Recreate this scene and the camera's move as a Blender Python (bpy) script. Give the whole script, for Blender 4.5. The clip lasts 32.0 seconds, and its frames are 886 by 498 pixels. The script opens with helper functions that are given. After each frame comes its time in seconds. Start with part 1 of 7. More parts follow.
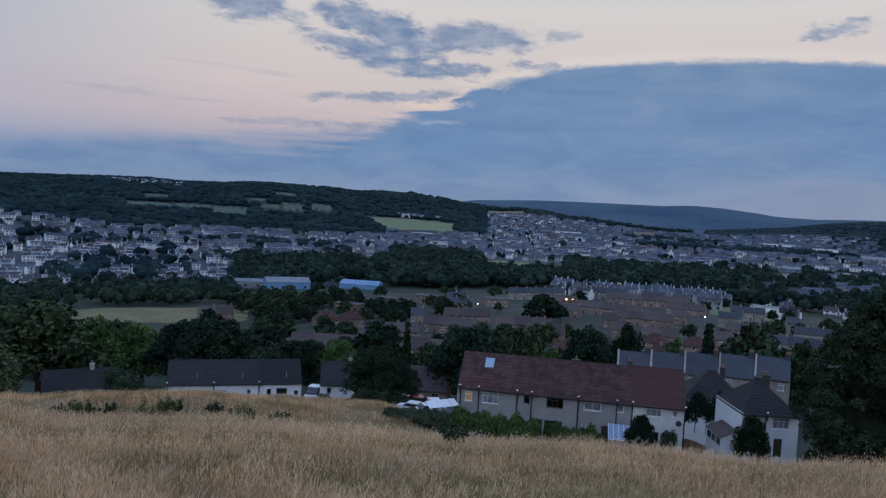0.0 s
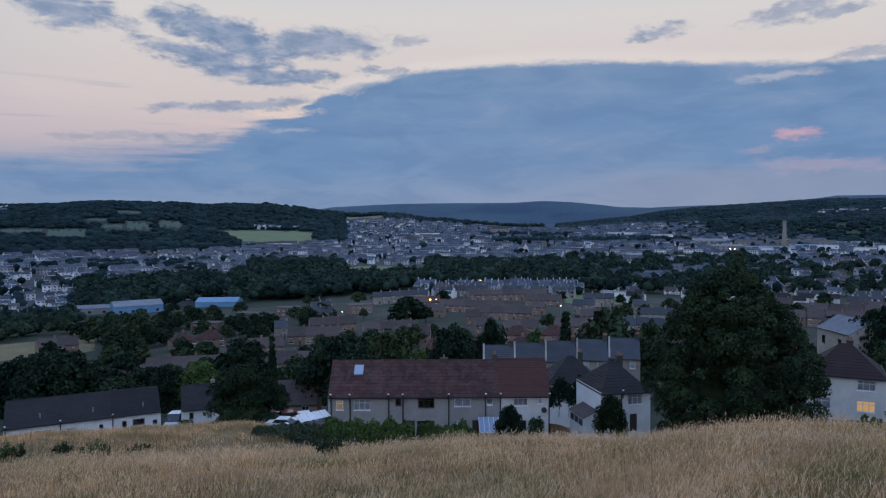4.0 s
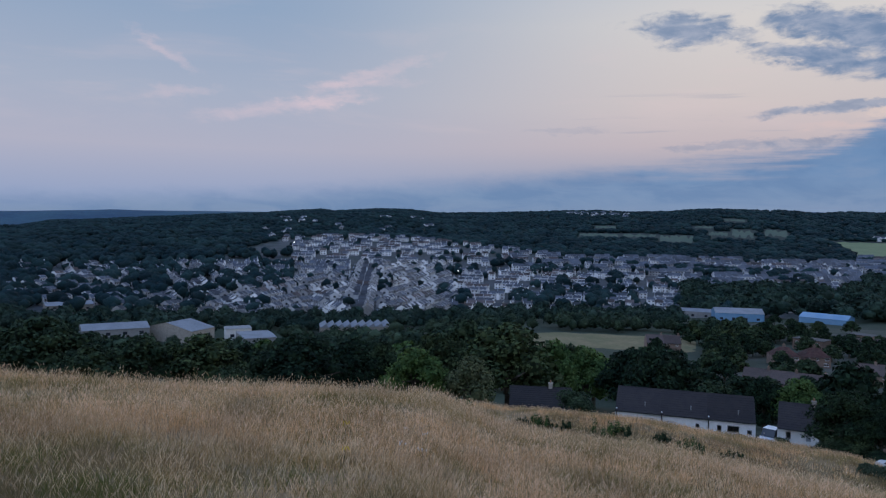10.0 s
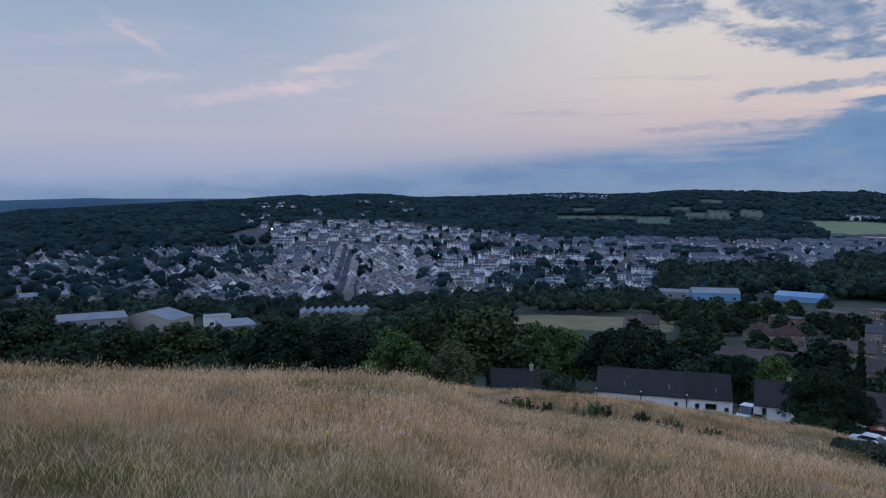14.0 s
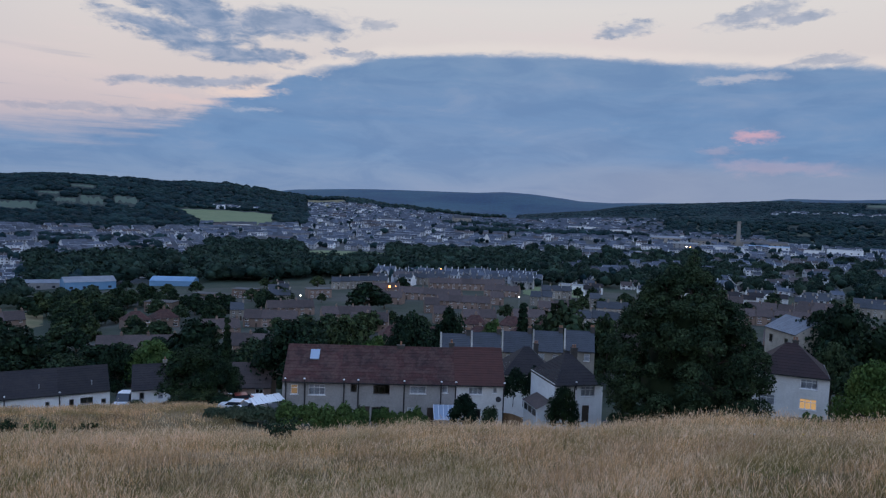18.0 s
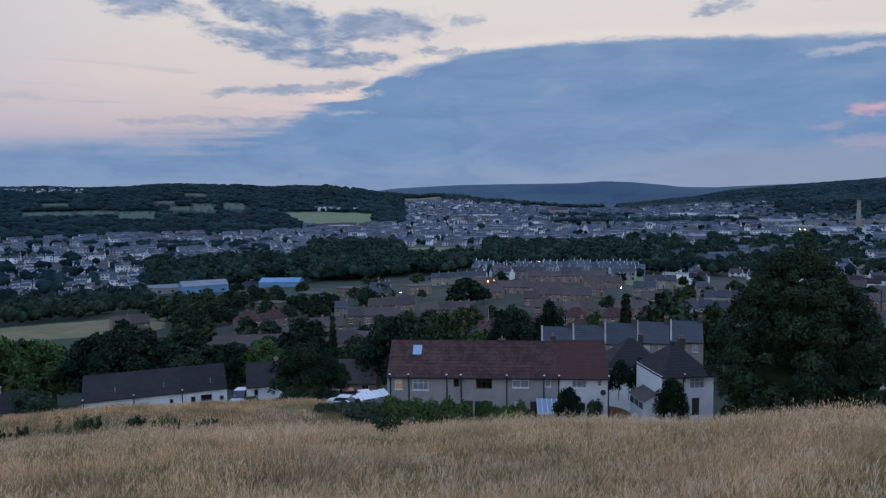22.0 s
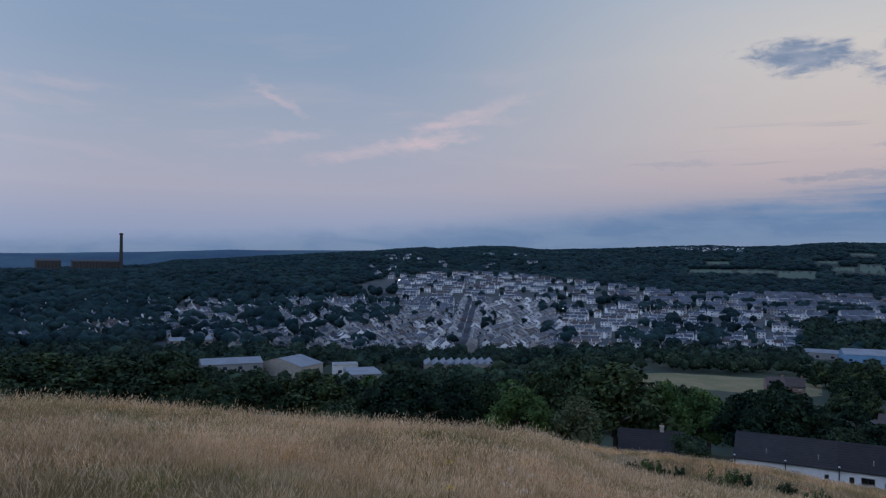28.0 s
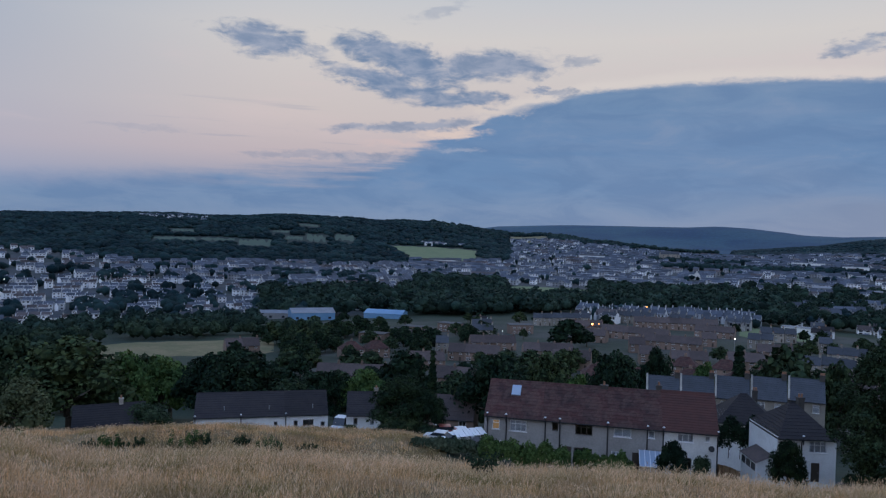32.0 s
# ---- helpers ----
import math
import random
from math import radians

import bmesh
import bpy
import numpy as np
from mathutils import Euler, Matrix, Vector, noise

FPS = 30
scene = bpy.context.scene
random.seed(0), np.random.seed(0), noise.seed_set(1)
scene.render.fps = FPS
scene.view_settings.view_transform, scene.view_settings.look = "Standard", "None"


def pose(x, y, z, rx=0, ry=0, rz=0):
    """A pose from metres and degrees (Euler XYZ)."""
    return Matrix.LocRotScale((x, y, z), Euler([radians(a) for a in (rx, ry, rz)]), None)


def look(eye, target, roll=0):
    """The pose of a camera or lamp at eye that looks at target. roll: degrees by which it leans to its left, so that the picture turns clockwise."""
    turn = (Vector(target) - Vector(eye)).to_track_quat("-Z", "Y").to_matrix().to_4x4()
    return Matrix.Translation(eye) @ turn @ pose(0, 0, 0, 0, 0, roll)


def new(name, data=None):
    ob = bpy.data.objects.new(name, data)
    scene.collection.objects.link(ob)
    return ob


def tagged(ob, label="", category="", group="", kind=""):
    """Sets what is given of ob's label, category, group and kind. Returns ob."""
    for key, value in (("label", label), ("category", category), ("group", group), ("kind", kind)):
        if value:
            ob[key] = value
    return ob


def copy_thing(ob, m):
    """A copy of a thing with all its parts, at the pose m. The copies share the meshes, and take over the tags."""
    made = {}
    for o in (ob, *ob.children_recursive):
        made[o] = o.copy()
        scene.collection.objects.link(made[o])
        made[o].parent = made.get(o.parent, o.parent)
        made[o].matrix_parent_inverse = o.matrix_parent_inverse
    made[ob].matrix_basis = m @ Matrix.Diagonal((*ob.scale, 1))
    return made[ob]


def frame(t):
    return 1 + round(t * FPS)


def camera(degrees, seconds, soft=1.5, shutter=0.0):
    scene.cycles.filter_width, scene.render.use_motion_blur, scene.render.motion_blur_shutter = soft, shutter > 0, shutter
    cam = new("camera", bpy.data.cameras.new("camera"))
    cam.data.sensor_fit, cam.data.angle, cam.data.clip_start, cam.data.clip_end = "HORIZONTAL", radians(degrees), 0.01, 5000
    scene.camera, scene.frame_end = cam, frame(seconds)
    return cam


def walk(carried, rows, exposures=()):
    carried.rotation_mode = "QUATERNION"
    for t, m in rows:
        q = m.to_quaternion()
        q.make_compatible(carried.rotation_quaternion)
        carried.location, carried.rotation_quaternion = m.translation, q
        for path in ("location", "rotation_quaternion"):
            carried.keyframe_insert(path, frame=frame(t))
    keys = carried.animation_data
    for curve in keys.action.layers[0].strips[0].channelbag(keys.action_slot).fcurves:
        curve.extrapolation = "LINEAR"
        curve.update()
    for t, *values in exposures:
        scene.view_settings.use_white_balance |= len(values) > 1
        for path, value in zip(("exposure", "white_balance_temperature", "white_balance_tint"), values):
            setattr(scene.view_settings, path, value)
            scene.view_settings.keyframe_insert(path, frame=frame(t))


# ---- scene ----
# ---------- camera ----------
EYE = 1.65
cam = camera(63.25, 32.0, soft=1.25, shutter=0.0)
# seconds, heading (clockwise from +y), tilt, lean, in degrees
ROWS = [(0, -11.02, -3.23, 3.12), (0.5, -4.41, -3.43, 2.70), (1, -2.53, -3.78, 2.71), (1.5, -0.76, -4.14, 2.31), (2, -0.03, -4.23, 1.18),
    (2.5, 0.21, -3.97, 0.38), (3, 0.10, -3.37, -0.29), (3.5, 0.08, -2.85, -0.39), (4, 0.00, -2.56, -0.27), (4.5, 5.65, -2.36, -0.01),
    (6.5, 4.05, -1.02, -0.39), (7, -8.24, -1.28, -0.63), (7.5, -19.08, -1.62, -0.54), (8, -29.81, -1.78, -0.32), (8.5, -39.04, -1.77, -0.00),
    (9, -42.75, -1.71, 0.59), (9.5, -43.95, -1.80, 0.79), (10, -45.57, -2.13, 0.84), (10.5, -47.64, -2.42, 0.56), (11, -50.52, -2.89, 0.47),
    (11.5, -51.74, -3.27, 0.52), (12, -51.31, -3.65, 0.62), (12.5, -50.59, -3.79, 0.72), (13, -48.85, -3.81, 0.75), (13.5, -45.96, -3.62, 0.30),
    (15.5, -31.17, -2.70, 1.60), (16, -20.47, -2.46, 2.26), (16.5, -11.67, -2.23, 2.20), (17, -6.98, -2.40, 2.51), (17.5, -3.02, -2.84, 2.25),
    (18, 3.12, -3.48, 2.09), (18.5, 5.78, -4.02, 1.45), (19, 5.05, -4.38, 1.01), (19.5, 4.43, -4.85, 0.52), (20, 4.06, -4.82, 0.18),
    (20.5, 2.16, -4.61, -0.18), (21, -1.17, -4.33, -0.55), (21.5, -3.15, -4.05, -0.63), (22, -4.63, -4.02, -0.56), (22.5, -5.81, -3.98, -0.35),
    (23, -11.08, -3.83, 0.39), (23.5, -17.72, -3.73, 0.68), (24, -22.74, -3.26, 1.13), (24.5, -27.90, 1.52, 1.90), (25, -33.74, 3.72, 2.77),
    (25.5, -39.93, 4.24, 2.95), (26, -43.34, 4.19, 2.25), (26.5, -47.28, 3.83, 1.77), (28.5, -54.05, 0.15, 0.12), (29, -49.75, -0.43, -0.00),
    (29.5, -40.97, -0.70, 0.08), (30, -34.18, -1.05, 0.28), (30.5, -25.17, -1.26, 0.67), (31, -17.76, -1.23, 0.99), (31.5, -14.45, -1.13, 1.48),
    (32, -12.95, -1.12, 1.65)]
walk(cam, [(t, pose(0, 0, EYE, 90 + p, 0, -h) @ pose(0, 0, 0, 0, 0, r)) for t, h, p, r in ROWS],
     exposures=((0, 0.05), (2, 0.15), (4, 0.1), (7.5, -0.05), (9, 0.0), (12, 0.15), (13.5, 0.15), (15.5, 0.0), (17, 0.05), (18.5, 0.2), (21.5, 0.22), (23, 0.1), (24, 0.0), (25, -0.2), (26.5, -0.18), (28.5, -0.06), (30, 0.0), (32, 0.0)))


# ---------- node helpers ----------
def srgb(r, g, b):
    def lin(c):
        c /= 255
        return c / 12.92 if c <= 0.04045 else ((c + 0.055) / 1.055) ** 2.4
    return (lin(r), lin(g), lin(b), 1)


class Nodes:
    """A small front end for node trees."""

    def __init__(self, tree):
        self.t = tree
        tree.nodes.clear()

    def node(self, kind):
        return self.t.nodes.new(kind)

    def put(self, socket, v):
        if hasattr(v, "is_output"):
            self.t.links.new(v, socket)
        elif v is not None:
            socket.default_value = v

    def math(self, op, a, b=None, c=None, clamp=False):
        n = self.node("ShaderNodeMath")
        n.operation, n.use_clamp = op, clamp
        for i, v in enumerate((a, b, c)):
            if v is not None:
                self.put(n.inputs[i], v)
        return n.outputs[0]

    def mix(self, f, a, b, kind="MIX"):
        n = self.node("ShaderNodeMix")
        n.data_type, n.blend_type = "RGBA", kind
        self.put(n.inputs[0], f), self.put(n.inputs[6], a), self.put(n.inputs[7], b)
        return n.outputs[2]

    def noise(self, vec, scale, detail=4.0, rough=0.55, warp=0.0):
        n = self.node("ShaderNodeTexNoise")
        if vec is not None:
            self.put(n.inputs["Vector"], vec)
        n.inputs["Scale"].default_value, n.inputs["Detail"].default_value = scale, detail
        n.inputs["Roughness"].default_value, n.inputs["Distortion"].default_value = rough, warp
        return n.outputs[0]

    def ramp(self, f, stops, smooth=False):
        n = self.node("ShaderNodeValToRGB")
        n.color_ramp.interpolation = "EASE" if smooth else "LINEAR"
        e = n.color_ramp.elements
        while len(e) < len(stops):
            e.new(0.5)
        for i, (p, c) in enumerate(stops):
            e[i].position, e[i].color = p, c if not isinstance(c, (int, float)) else (c, c, c, 1)
        self.put(n.inputs[0], f)
        return n.outputs[0]

    def span(self, v, a, b, c=0.0, d=1.0, smooth=True):
        n = self.node("ShaderNodeMapRange")
        n.interpolation_type = "SMOOTHSTEP" if smooth else "LINEAR"
        for i, x in enumerate((v, a, b, c, d)):
            self.put(n.inputs[i], x)
        return n.outputs[0]


# ---------- sky and light ----------
world = bpy.data.worlds.new("dusk")
scene.world = world
world.use_nodes = True
N = Nodes(world.node_tree)
gen = N.node("ShaderNodeTexCoord").outputs["Generated"]
sep = N.node("ShaderNodeSeparateXYZ")
N.put(sep.inputs[0], gen)
DEG = 57.29578
elev = N.math("MULTIPLY", N.math("ARCSINE", sep.outputs[2]), DEG)
azim = N.math("MULTIPLY", N.math("ARCTAN2", sep.outputs[0], sep.outputs[1]), DEG)
flat = N.node("ShaderNodeCombineXYZ")
N.put(flat.inputs[0], azim), N.put(flat.inputs[1], elev)
uv = flat.outputs[0]


def stretched(sx, sy, ox=0.0, oy=0.0, turn=0.0):
    m = N.node("ShaderNodeMapping")
    N.put(m.inputs[0], uv)
    m.inputs[1].default_value, m.inputs[2].default_value, m.inputs[3].default_value = (ox, oy, 0), (0, 0, turn), (sx, sy, 1)
    return m.outputs[0]


def stir(v, vec_a, vec_b, k1, k2):
    n1, n2 = N.noise(vec_a, 1.0, 5, 0.6, 0.4), N.noise(vec_b, 1.0, 6, 0.68, 0.3)
    return N.math("ADD", v, N.math("ADD", N.math("MULTIPLY", N.math("SUBTRACT", n1, 0.5), k1), N.math("MULTIPLY", N.math("SUBTRACT", n2, 0.5), k2)))


wav = stir(azim, stretched(0.22, 0.5, 3, 1), stretched(0.9, 1.9, 8, 5), 5.0, 2.2)
wel = stir(elev, stretched(0.16, 0.5, 12, 7), stretched(0.8, 2.0, 2, 16), 1.5, 1.0)
fluff = N.noise(stretched(0.5, 1.25, 21, 3, 0.05), 1.0, 8, 0.62, 0.4)


def spot(a, e, ra, re, turn=0.0, body=0.55):
    """A patch of cloud at azimuth a, elevation e, dense in the middle and frayed at its edge."""
    da, de = N.math("SUBTRACT", wav, a), N.math("SUBTRACT", wel, e)
    c, s = math.cos(turn), math.sin(turn)
    u = N.math("DIVIDE", N.math("ADD", N.math("MULTIPLY", da, c), N.math("MULTIPLY", de, s)), ra)
    v = N.math("DIVIDE", N.math("SUBTRACT", N.math("MULTIPLY", de, c), N.math("MULTIPLY", da, s)), re)
    d = N.math("SQRT", N.math("ADD", N.math("MULTIPLY", u, u), N.math("MULTIPLY", v, v)))
    d = N.math("ADD", d, N.math("MULTIPLY", N.math("SUBTRACT", 0.5, fluff), 2.2))
    return N.span(d, 1.6, body)


# clear sky: greyish blue low down, rose above it, pale cream towards the afterglow, cool blue away from it
away = N.span(azim, -22.0, -62.0)
up = N.math("DIVIDE", elev, 60.0)
near_glow = N.ramp(up, [(0.0, srgb(122, 142, 172)), (0.05, srgb(140, 150, 176)), (0.10, srgb(190, 178, 184)), (0.15, srgb(202, 192, 192)),
                        (0.25, srgb(208, 204, 203)), (0.33, srgb(190, 197, 207)), (0.6, srgb(146, 182, 234)), (1.0, srgb(134, 176, 240))])
far_glow = N.ramp(up, [(0.0, srgb(128, 148, 184)), (0.03, srgb(146, 160, 192)), (0.09, srgb(172, 173, 192)), (0.16, srgb(162, 172, 193)),
                       (0.26, srgb(141, 162, 190)), (0.40, srgb(132, 157, 190)), (0.7, srgb(146, 182, 234)), (1.0, srgb(134, 176, 240))])
sky = N.mix(away, near_glow, far_glow)
side = N.span(N.math("ABSOLUTE", azim), 75.0, 150.0)
sky = N.mix(side, sky, N.ramp(up, [(0.0, srgb(172, 190, 222)), (0.12, srgb(244, 256, 286)), (0.35, srgb(230, 249, 286)), (1.0, srgb(132, 178, 252))]))
# wisps lit from below, over the town
wisp = N.math("MULTIPLY", N.span(N.noise(stretched(0.05, 0.28, 3, 1, 0.12), 1.0, 5, 0.6, 0.5), 0.50, 0.75),
              N.math("MULTIPLY", N.span(elev, 5.0, 8.0), N.span(elev, 22.0, 13.0)))
sky = N.mix(N.math("MULTIPLY", wisp, 0.25), sky, srgb(216, 196, 200))
for a, e, ra, re, turn, k in ((-58.0, 8.7, 6.0, 0.55, 0.16, 0.34), (-55.0, 9.2, 3.4, 0.4, 0.08, 0.34), (-51.5, 11.3, 4.6, 0.5, 0.29, 0.34), (-52.5, 10.7, 4.0, 0.3, 0.05, 0.26), (-65.7, 9.4, 2.8, 0.4, 0.1, 0.26), (-66.8, 12.2, 2.4, 0.4, -0.5, 0.28), (-82.0, 12.2, 3.5, 0.5, 0.0, 0.2)):
    sky = N.mix(N.math("MULTIPLY", spot(a, e, ra, re, turn, 0.0), k), sky, srgb(226, 200, 206))
# thin grey streaks low over the glow
streak = N.math("MULTIPLY", N.span(N.noise(stretched(0.05, 1.1, 7, 2, 0.04), 1.0, 5, 0.6, 0.4), 0.56, 0.70),
                N.math("MULTIPLY", N.span(elev, 4.0, 6.0), N.math("MULTIPLY", N.span(elev, 11.0, 8.5), N.math("MULTIPLY", N.span(azim, -48.0, -34.0), N.span(azim, -6.0, -14.0)))))
sky = N.mix(N.math("MULTIPLY", streak, 0.45), sky, srgb(150, 156, 176))
# the slate-blue bank of cloud: its upper edge by azimuth
EDGE = ((-90, 1.0), (-62, 2.2), (-42, 3.6), (-33, 4.4), (-25, 4.65), (-20.6, 5.1), (-18, 5.8), (-15.7, 6.5), (-14.3, 7.5), (-11.4, 8.0), (-10.6, 9.1), (-8, 10.05), (-4.5, 10.7), (-1.8, 11.5), (5, 11.9), (14, 11.85), (20, 11.3), (25.7, 10.8), (31.5, 10.6), (45, 9.5), (90, 6.0))
edge_ramp = N.ramp(N.math("DIVIDE", N.math("ADD", N.math("ADD", N.math("MULTIPLY", azim, 0.75), N.math("MULTIPLY", wav, 0.25)), 90.0), 180.0), [((a + 90) / 180, e / 20) for a, e in EDGE])
bands = N.noise(stretched(0.05, 0.95, 2, 9, 0.03), 1.0, 5, 0.62, 0.3)
leftish = N.math("MULTIPLY", N.span(azim, -8.5, -12.0), N.span(azim, -40.0, -22.0))
edge = N.math("ADD", N.math("MULTIPLY", edge_ramp, 20.0), N.math("MULTIPLY", N.math("MULTIPLY", N.math("SUBTRACT", bands, 0.5), 5.0), leftish))
under = N.math("SUBTRACT", edge, N.math("ADD", N.math("MULTIPLY", elev, 0.6), N.math("MULTIPLY", wel, 0.4)))
soft = N.span(N.span(azim, -7.0, -26.0), 0.0, 1.0, 0.5, 2.2, False)
bank = N.span(N.math("DIVIDE", N.math("ADD", under, N.math("MULTIPLY", N.math("SUBTRACT", fluff, 0.5), 0.9)), soft), -0.3, 0.7)
streaks = N.noise(stretched(0.05, 0.4, 5, 5, 0.04), 1.0, 5, 0.6, 0.6)
mottle = N.noise(stretched(0.16, 0.55, 15, 2, 0.03), 1.0, 7, 0.6, 0.5)
bank_col = N.ramp(N.math("DIVIDE", elev, 14.0), [(0.0, srgb(122, 142, 172)), (0.14, srgb(118, 143, 177)), (0.28, srgb(106, 138, 178)), (0.55, srgb(102, 135, 176)), (0.8, srgb(112, 140, 175)), (1.0, srgb(126, 146, 173))])
bank_col = N.mix(N.span(streaks, 0.36, 0.70, 0.0, 0.45), bank_col, srgb(128, 148, 180))
bank_col = N.mix(N.span(mottle, 0.42, 0.66, 0.0, 0.5), bank_col, srgb(92, 124, 166))
bank_col = N.mix(N.span(mottle, 0.45, 0.30, 0.0, 0.35), bank_col, srgb(132, 150, 180))
grey_low = N.math("MULTIPLY", N.span(elev, 4.2, 2.6), N.span(azim, 4.0, 22.0))
bank_col = N.mix(N.math("MULTIPLY", grey_low, 0.7), bank_col, srgb(134, 146, 172))
sky = N.mix(bank, sky, bank_col)
rim = N.math("MULTIPLY", N.span(under, -1.0, -0.2), N.span(under, 0.5, 0.0))
sky = N.mix(N.math("MULTIPLY", N.math("MULTIPLY", rim, N.span(azim, -14.0, -6.0)), 0.3), sky, srgb(226, 218, 212))
for a, e, ra, re, turn, k, c in ((26.2, 5.75, 1.3, 0.45, -0.15, 0.55, (226, 172, 178)), (27.6, 3.5, 3.4, 0.5, 0.0, 0.34, (186, 164, 180)), (24.0, 4.7, 1.6, 0.3, 0.0, 0.34, (180, 164, 180)), (25.0, 9.9, 2.6, 0.35, 0.0, 0.45, (206, 198, 200)),
                                 (-13.0, 8.0, 2.4, 0.3, 0.03, 0.9, (216, 198, 192)), (-16.6, 7.1, 2.6, 0.3, 0.02, 0.6, (208, 188, 188)), (-11.8, 6.8, 1.7, 0.16, 0.0, 0.4, (176, 180, 196)), (-9.0, 9.75, 2.0, 0.25, 0.03, 0.6, (210, 200, 196))):
    sky = N.mix(N.math("MULTIPLY", spot(a, e, ra, re, turn, 0.3), k), sky, srgb(*c))
# long dark streamers reaching out of the bank, and small dark clouds above it
for a, e, ra, re, turn, k in ((-16.3, 8.5, 5.4, 0.36, 0.07, 0.75), (-24.0, 6.0, 3.8, 0.25, 0.03, 0.4), (-19.0, 5.9, 3.0, 0.3, 0.03, 0.5), (-36.0, 7.2, 2.6, 0.2, 0.0, 0.2),
                              (-17.8, 13.9, 3.2, 0.9, -0.2, 0.95), (-15.0, 12.9, 2.6, 1.15, -0.3, 0.95), (-9.8, 13.1, 4.4, 0.95, 0.05, 0.9), (-20.2, 12.3, 2.4, 0.6, -0.15, 0.85), (-17.6, 11.6, 3.2, 0.9, -0.22, 0.95), (-13.8, 10.9, 2.3, 0.7, -0.2, 0.9), (-10.7, 10.7, 1.7, 0.5, 0.0, 0.9), (-5.9, 11.3, 0.9, 0.35, 0.0, 0.8),
                              (-4.0, 11.1, 1.0, 0.3, 0.1, 0.6), (-27.4, 14.3, 2.8, 0.9, -0.12, 0.9), (-23.8, 13.7, 1.6, 0.3, -0.05, 0.5), (-2.6, 13.7, 1.3, 0.3, 0.1, 0.5), (16.6, 13.7, 1.7, 0.45, 0.08, 0.8), (25.7, 14.2, 2.4, 0.5, 0.2, 0.7), (28.6, 13.8, 1.6, 0.4, 0.1, 0.7), (30.4, 11.0, 2.0, 0.35, 0.0, 0.6), (-13.5, 17.2, 1.8, 0.4, 0.25, 0.35)):
    sky = N.mix(N.math("MULTIPLY", spot(a, e, ra, re, turn), k), sky, N.mix(N.span(fluff, 0.35, 0.68), srgb(146, 158, 182), srgb(112, 134, 166)))
# physical sky, very faint at this hour
phys = N.node("ShaderNodeTexSky")
phys.sky_type, phys.sun_disc = "NISHITA", False
phys.sun_elevation, phys.sun_rotation = radians(4), radians(8)
sky = N.mix(0.0004, sky, phys.outputs[0], "ADD")
below = N.span(elev, 0.0, -6.0)
sky = N.mix(below, sky, (0.05, 0.06, 0.07, 1))
bg = N.node("ShaderNodeBackground")
N.put(bg.inputs[0], sky)
bg.inputs[1].default_value = 1.0
N.put(N.node("ShaderNodeOutputWorld").inputs[0], bg.outputs[0])

sun = new("sun", bpy.data.lights.new("sun", "SUN"))
sun.data.energy, sun.data.angle, sun.data.color = 0.25, radians(40), (1.0, 0.90, 0.86)
sun.matrix_world = look((60, 400, 300), (0, 0, 0))
scene.view_settings.exposure = 0.0


# ---------- materials ----------
def material(name, base, other=None, scale=1.0, rough=0.85, bump=0.0, bump_scale=None, amount=0.6, metallic=0.0, grain=0.0, per_island=None, per_object=None, spec=0.3, large=None):
    """A surface: two tones over a broad noise, a fine grain, relief, and a change of tone from piece to piece."""
    m = bpy.data.materials.new(name)
    m.use_nodes = True
    n = Nodes(m.node_tree)
    pos = n.node("ShaderNodeTexCoord").outputs["Object"] if per_object is not None else n.node("ShaderNodeNewGeometry").outputs["Position"]
    c = base
    if other is not None:
        c = n.mix(n.math("MULTIPLY", n.span(n.noise(pos, scale, 5, 0.6, 0.3), 0.38, 0.64), amount), base, other)
    if large is not None:
        c = n.mix(n.math("MULTIPLY", n.span(n.noise(pos, large[0], 3, 0.5, 0.4), 0.4, 0.62), large[2]), c, large[1])
    if per_island is not None:
        r = n.node("ShaderNodeNewGeometry").outputs["Random Per Island"]
        c = n.mix(1.0, c, n.ramp(r, per_island), "MULTIPLY")
    if per_object is not None:
        r = n.node("ShaderNodeObjectInfo").outputs["Random"]
        c = n.mix(1.0, c, n.ramp(r, per_object), "MULTIPLY")
    if grain:
        c = n.mix(1.0, c, n.span(n.noise(pos, scale * 9, 4, 0.7), 0.25, 0.75, 1 - grain, 1 + grain * 0.6, False), "MULTIPLY")
    b = n.node("ShaderNodeBsdfPrincipled")
    n.put(b.inputs["Base Color"], c)
    b.inputs["Roughness"].default_value, b.inputs["Metallic"].default_value = rough, metallic
    b.inputs["Specular IOR Level"].default_value = spec
    if bump:
        k = n.node("ShaderNodeBump")
        k.inputs["Strength"].default_value, k.inputs["Distance"].default_value = 0.7, bump
        n.put(k.inputs["Height"], n.noise(pos, bump_scale or scale * 4, 5, 0.65))
        n.put(b.inputs["Normal"], k.outputs[0])
    n.put(n.node("ShaderNodeOutputMaterial").inputs[0], b.outputs[0])
    return m


def glow(name, color, power):
    m = bpy.data.materials.new(name)
    m.use_nodes = True
    n = Nodes(m.node_tree)
    e = n.node("ShaderNodeEmission")
    e.inputs[0].default_value, e.inputs[1].default_value = color, power
    n.put(n.node("ShaderNodeOutputMaterial").inputs[0], e.outputs[0])
    return m


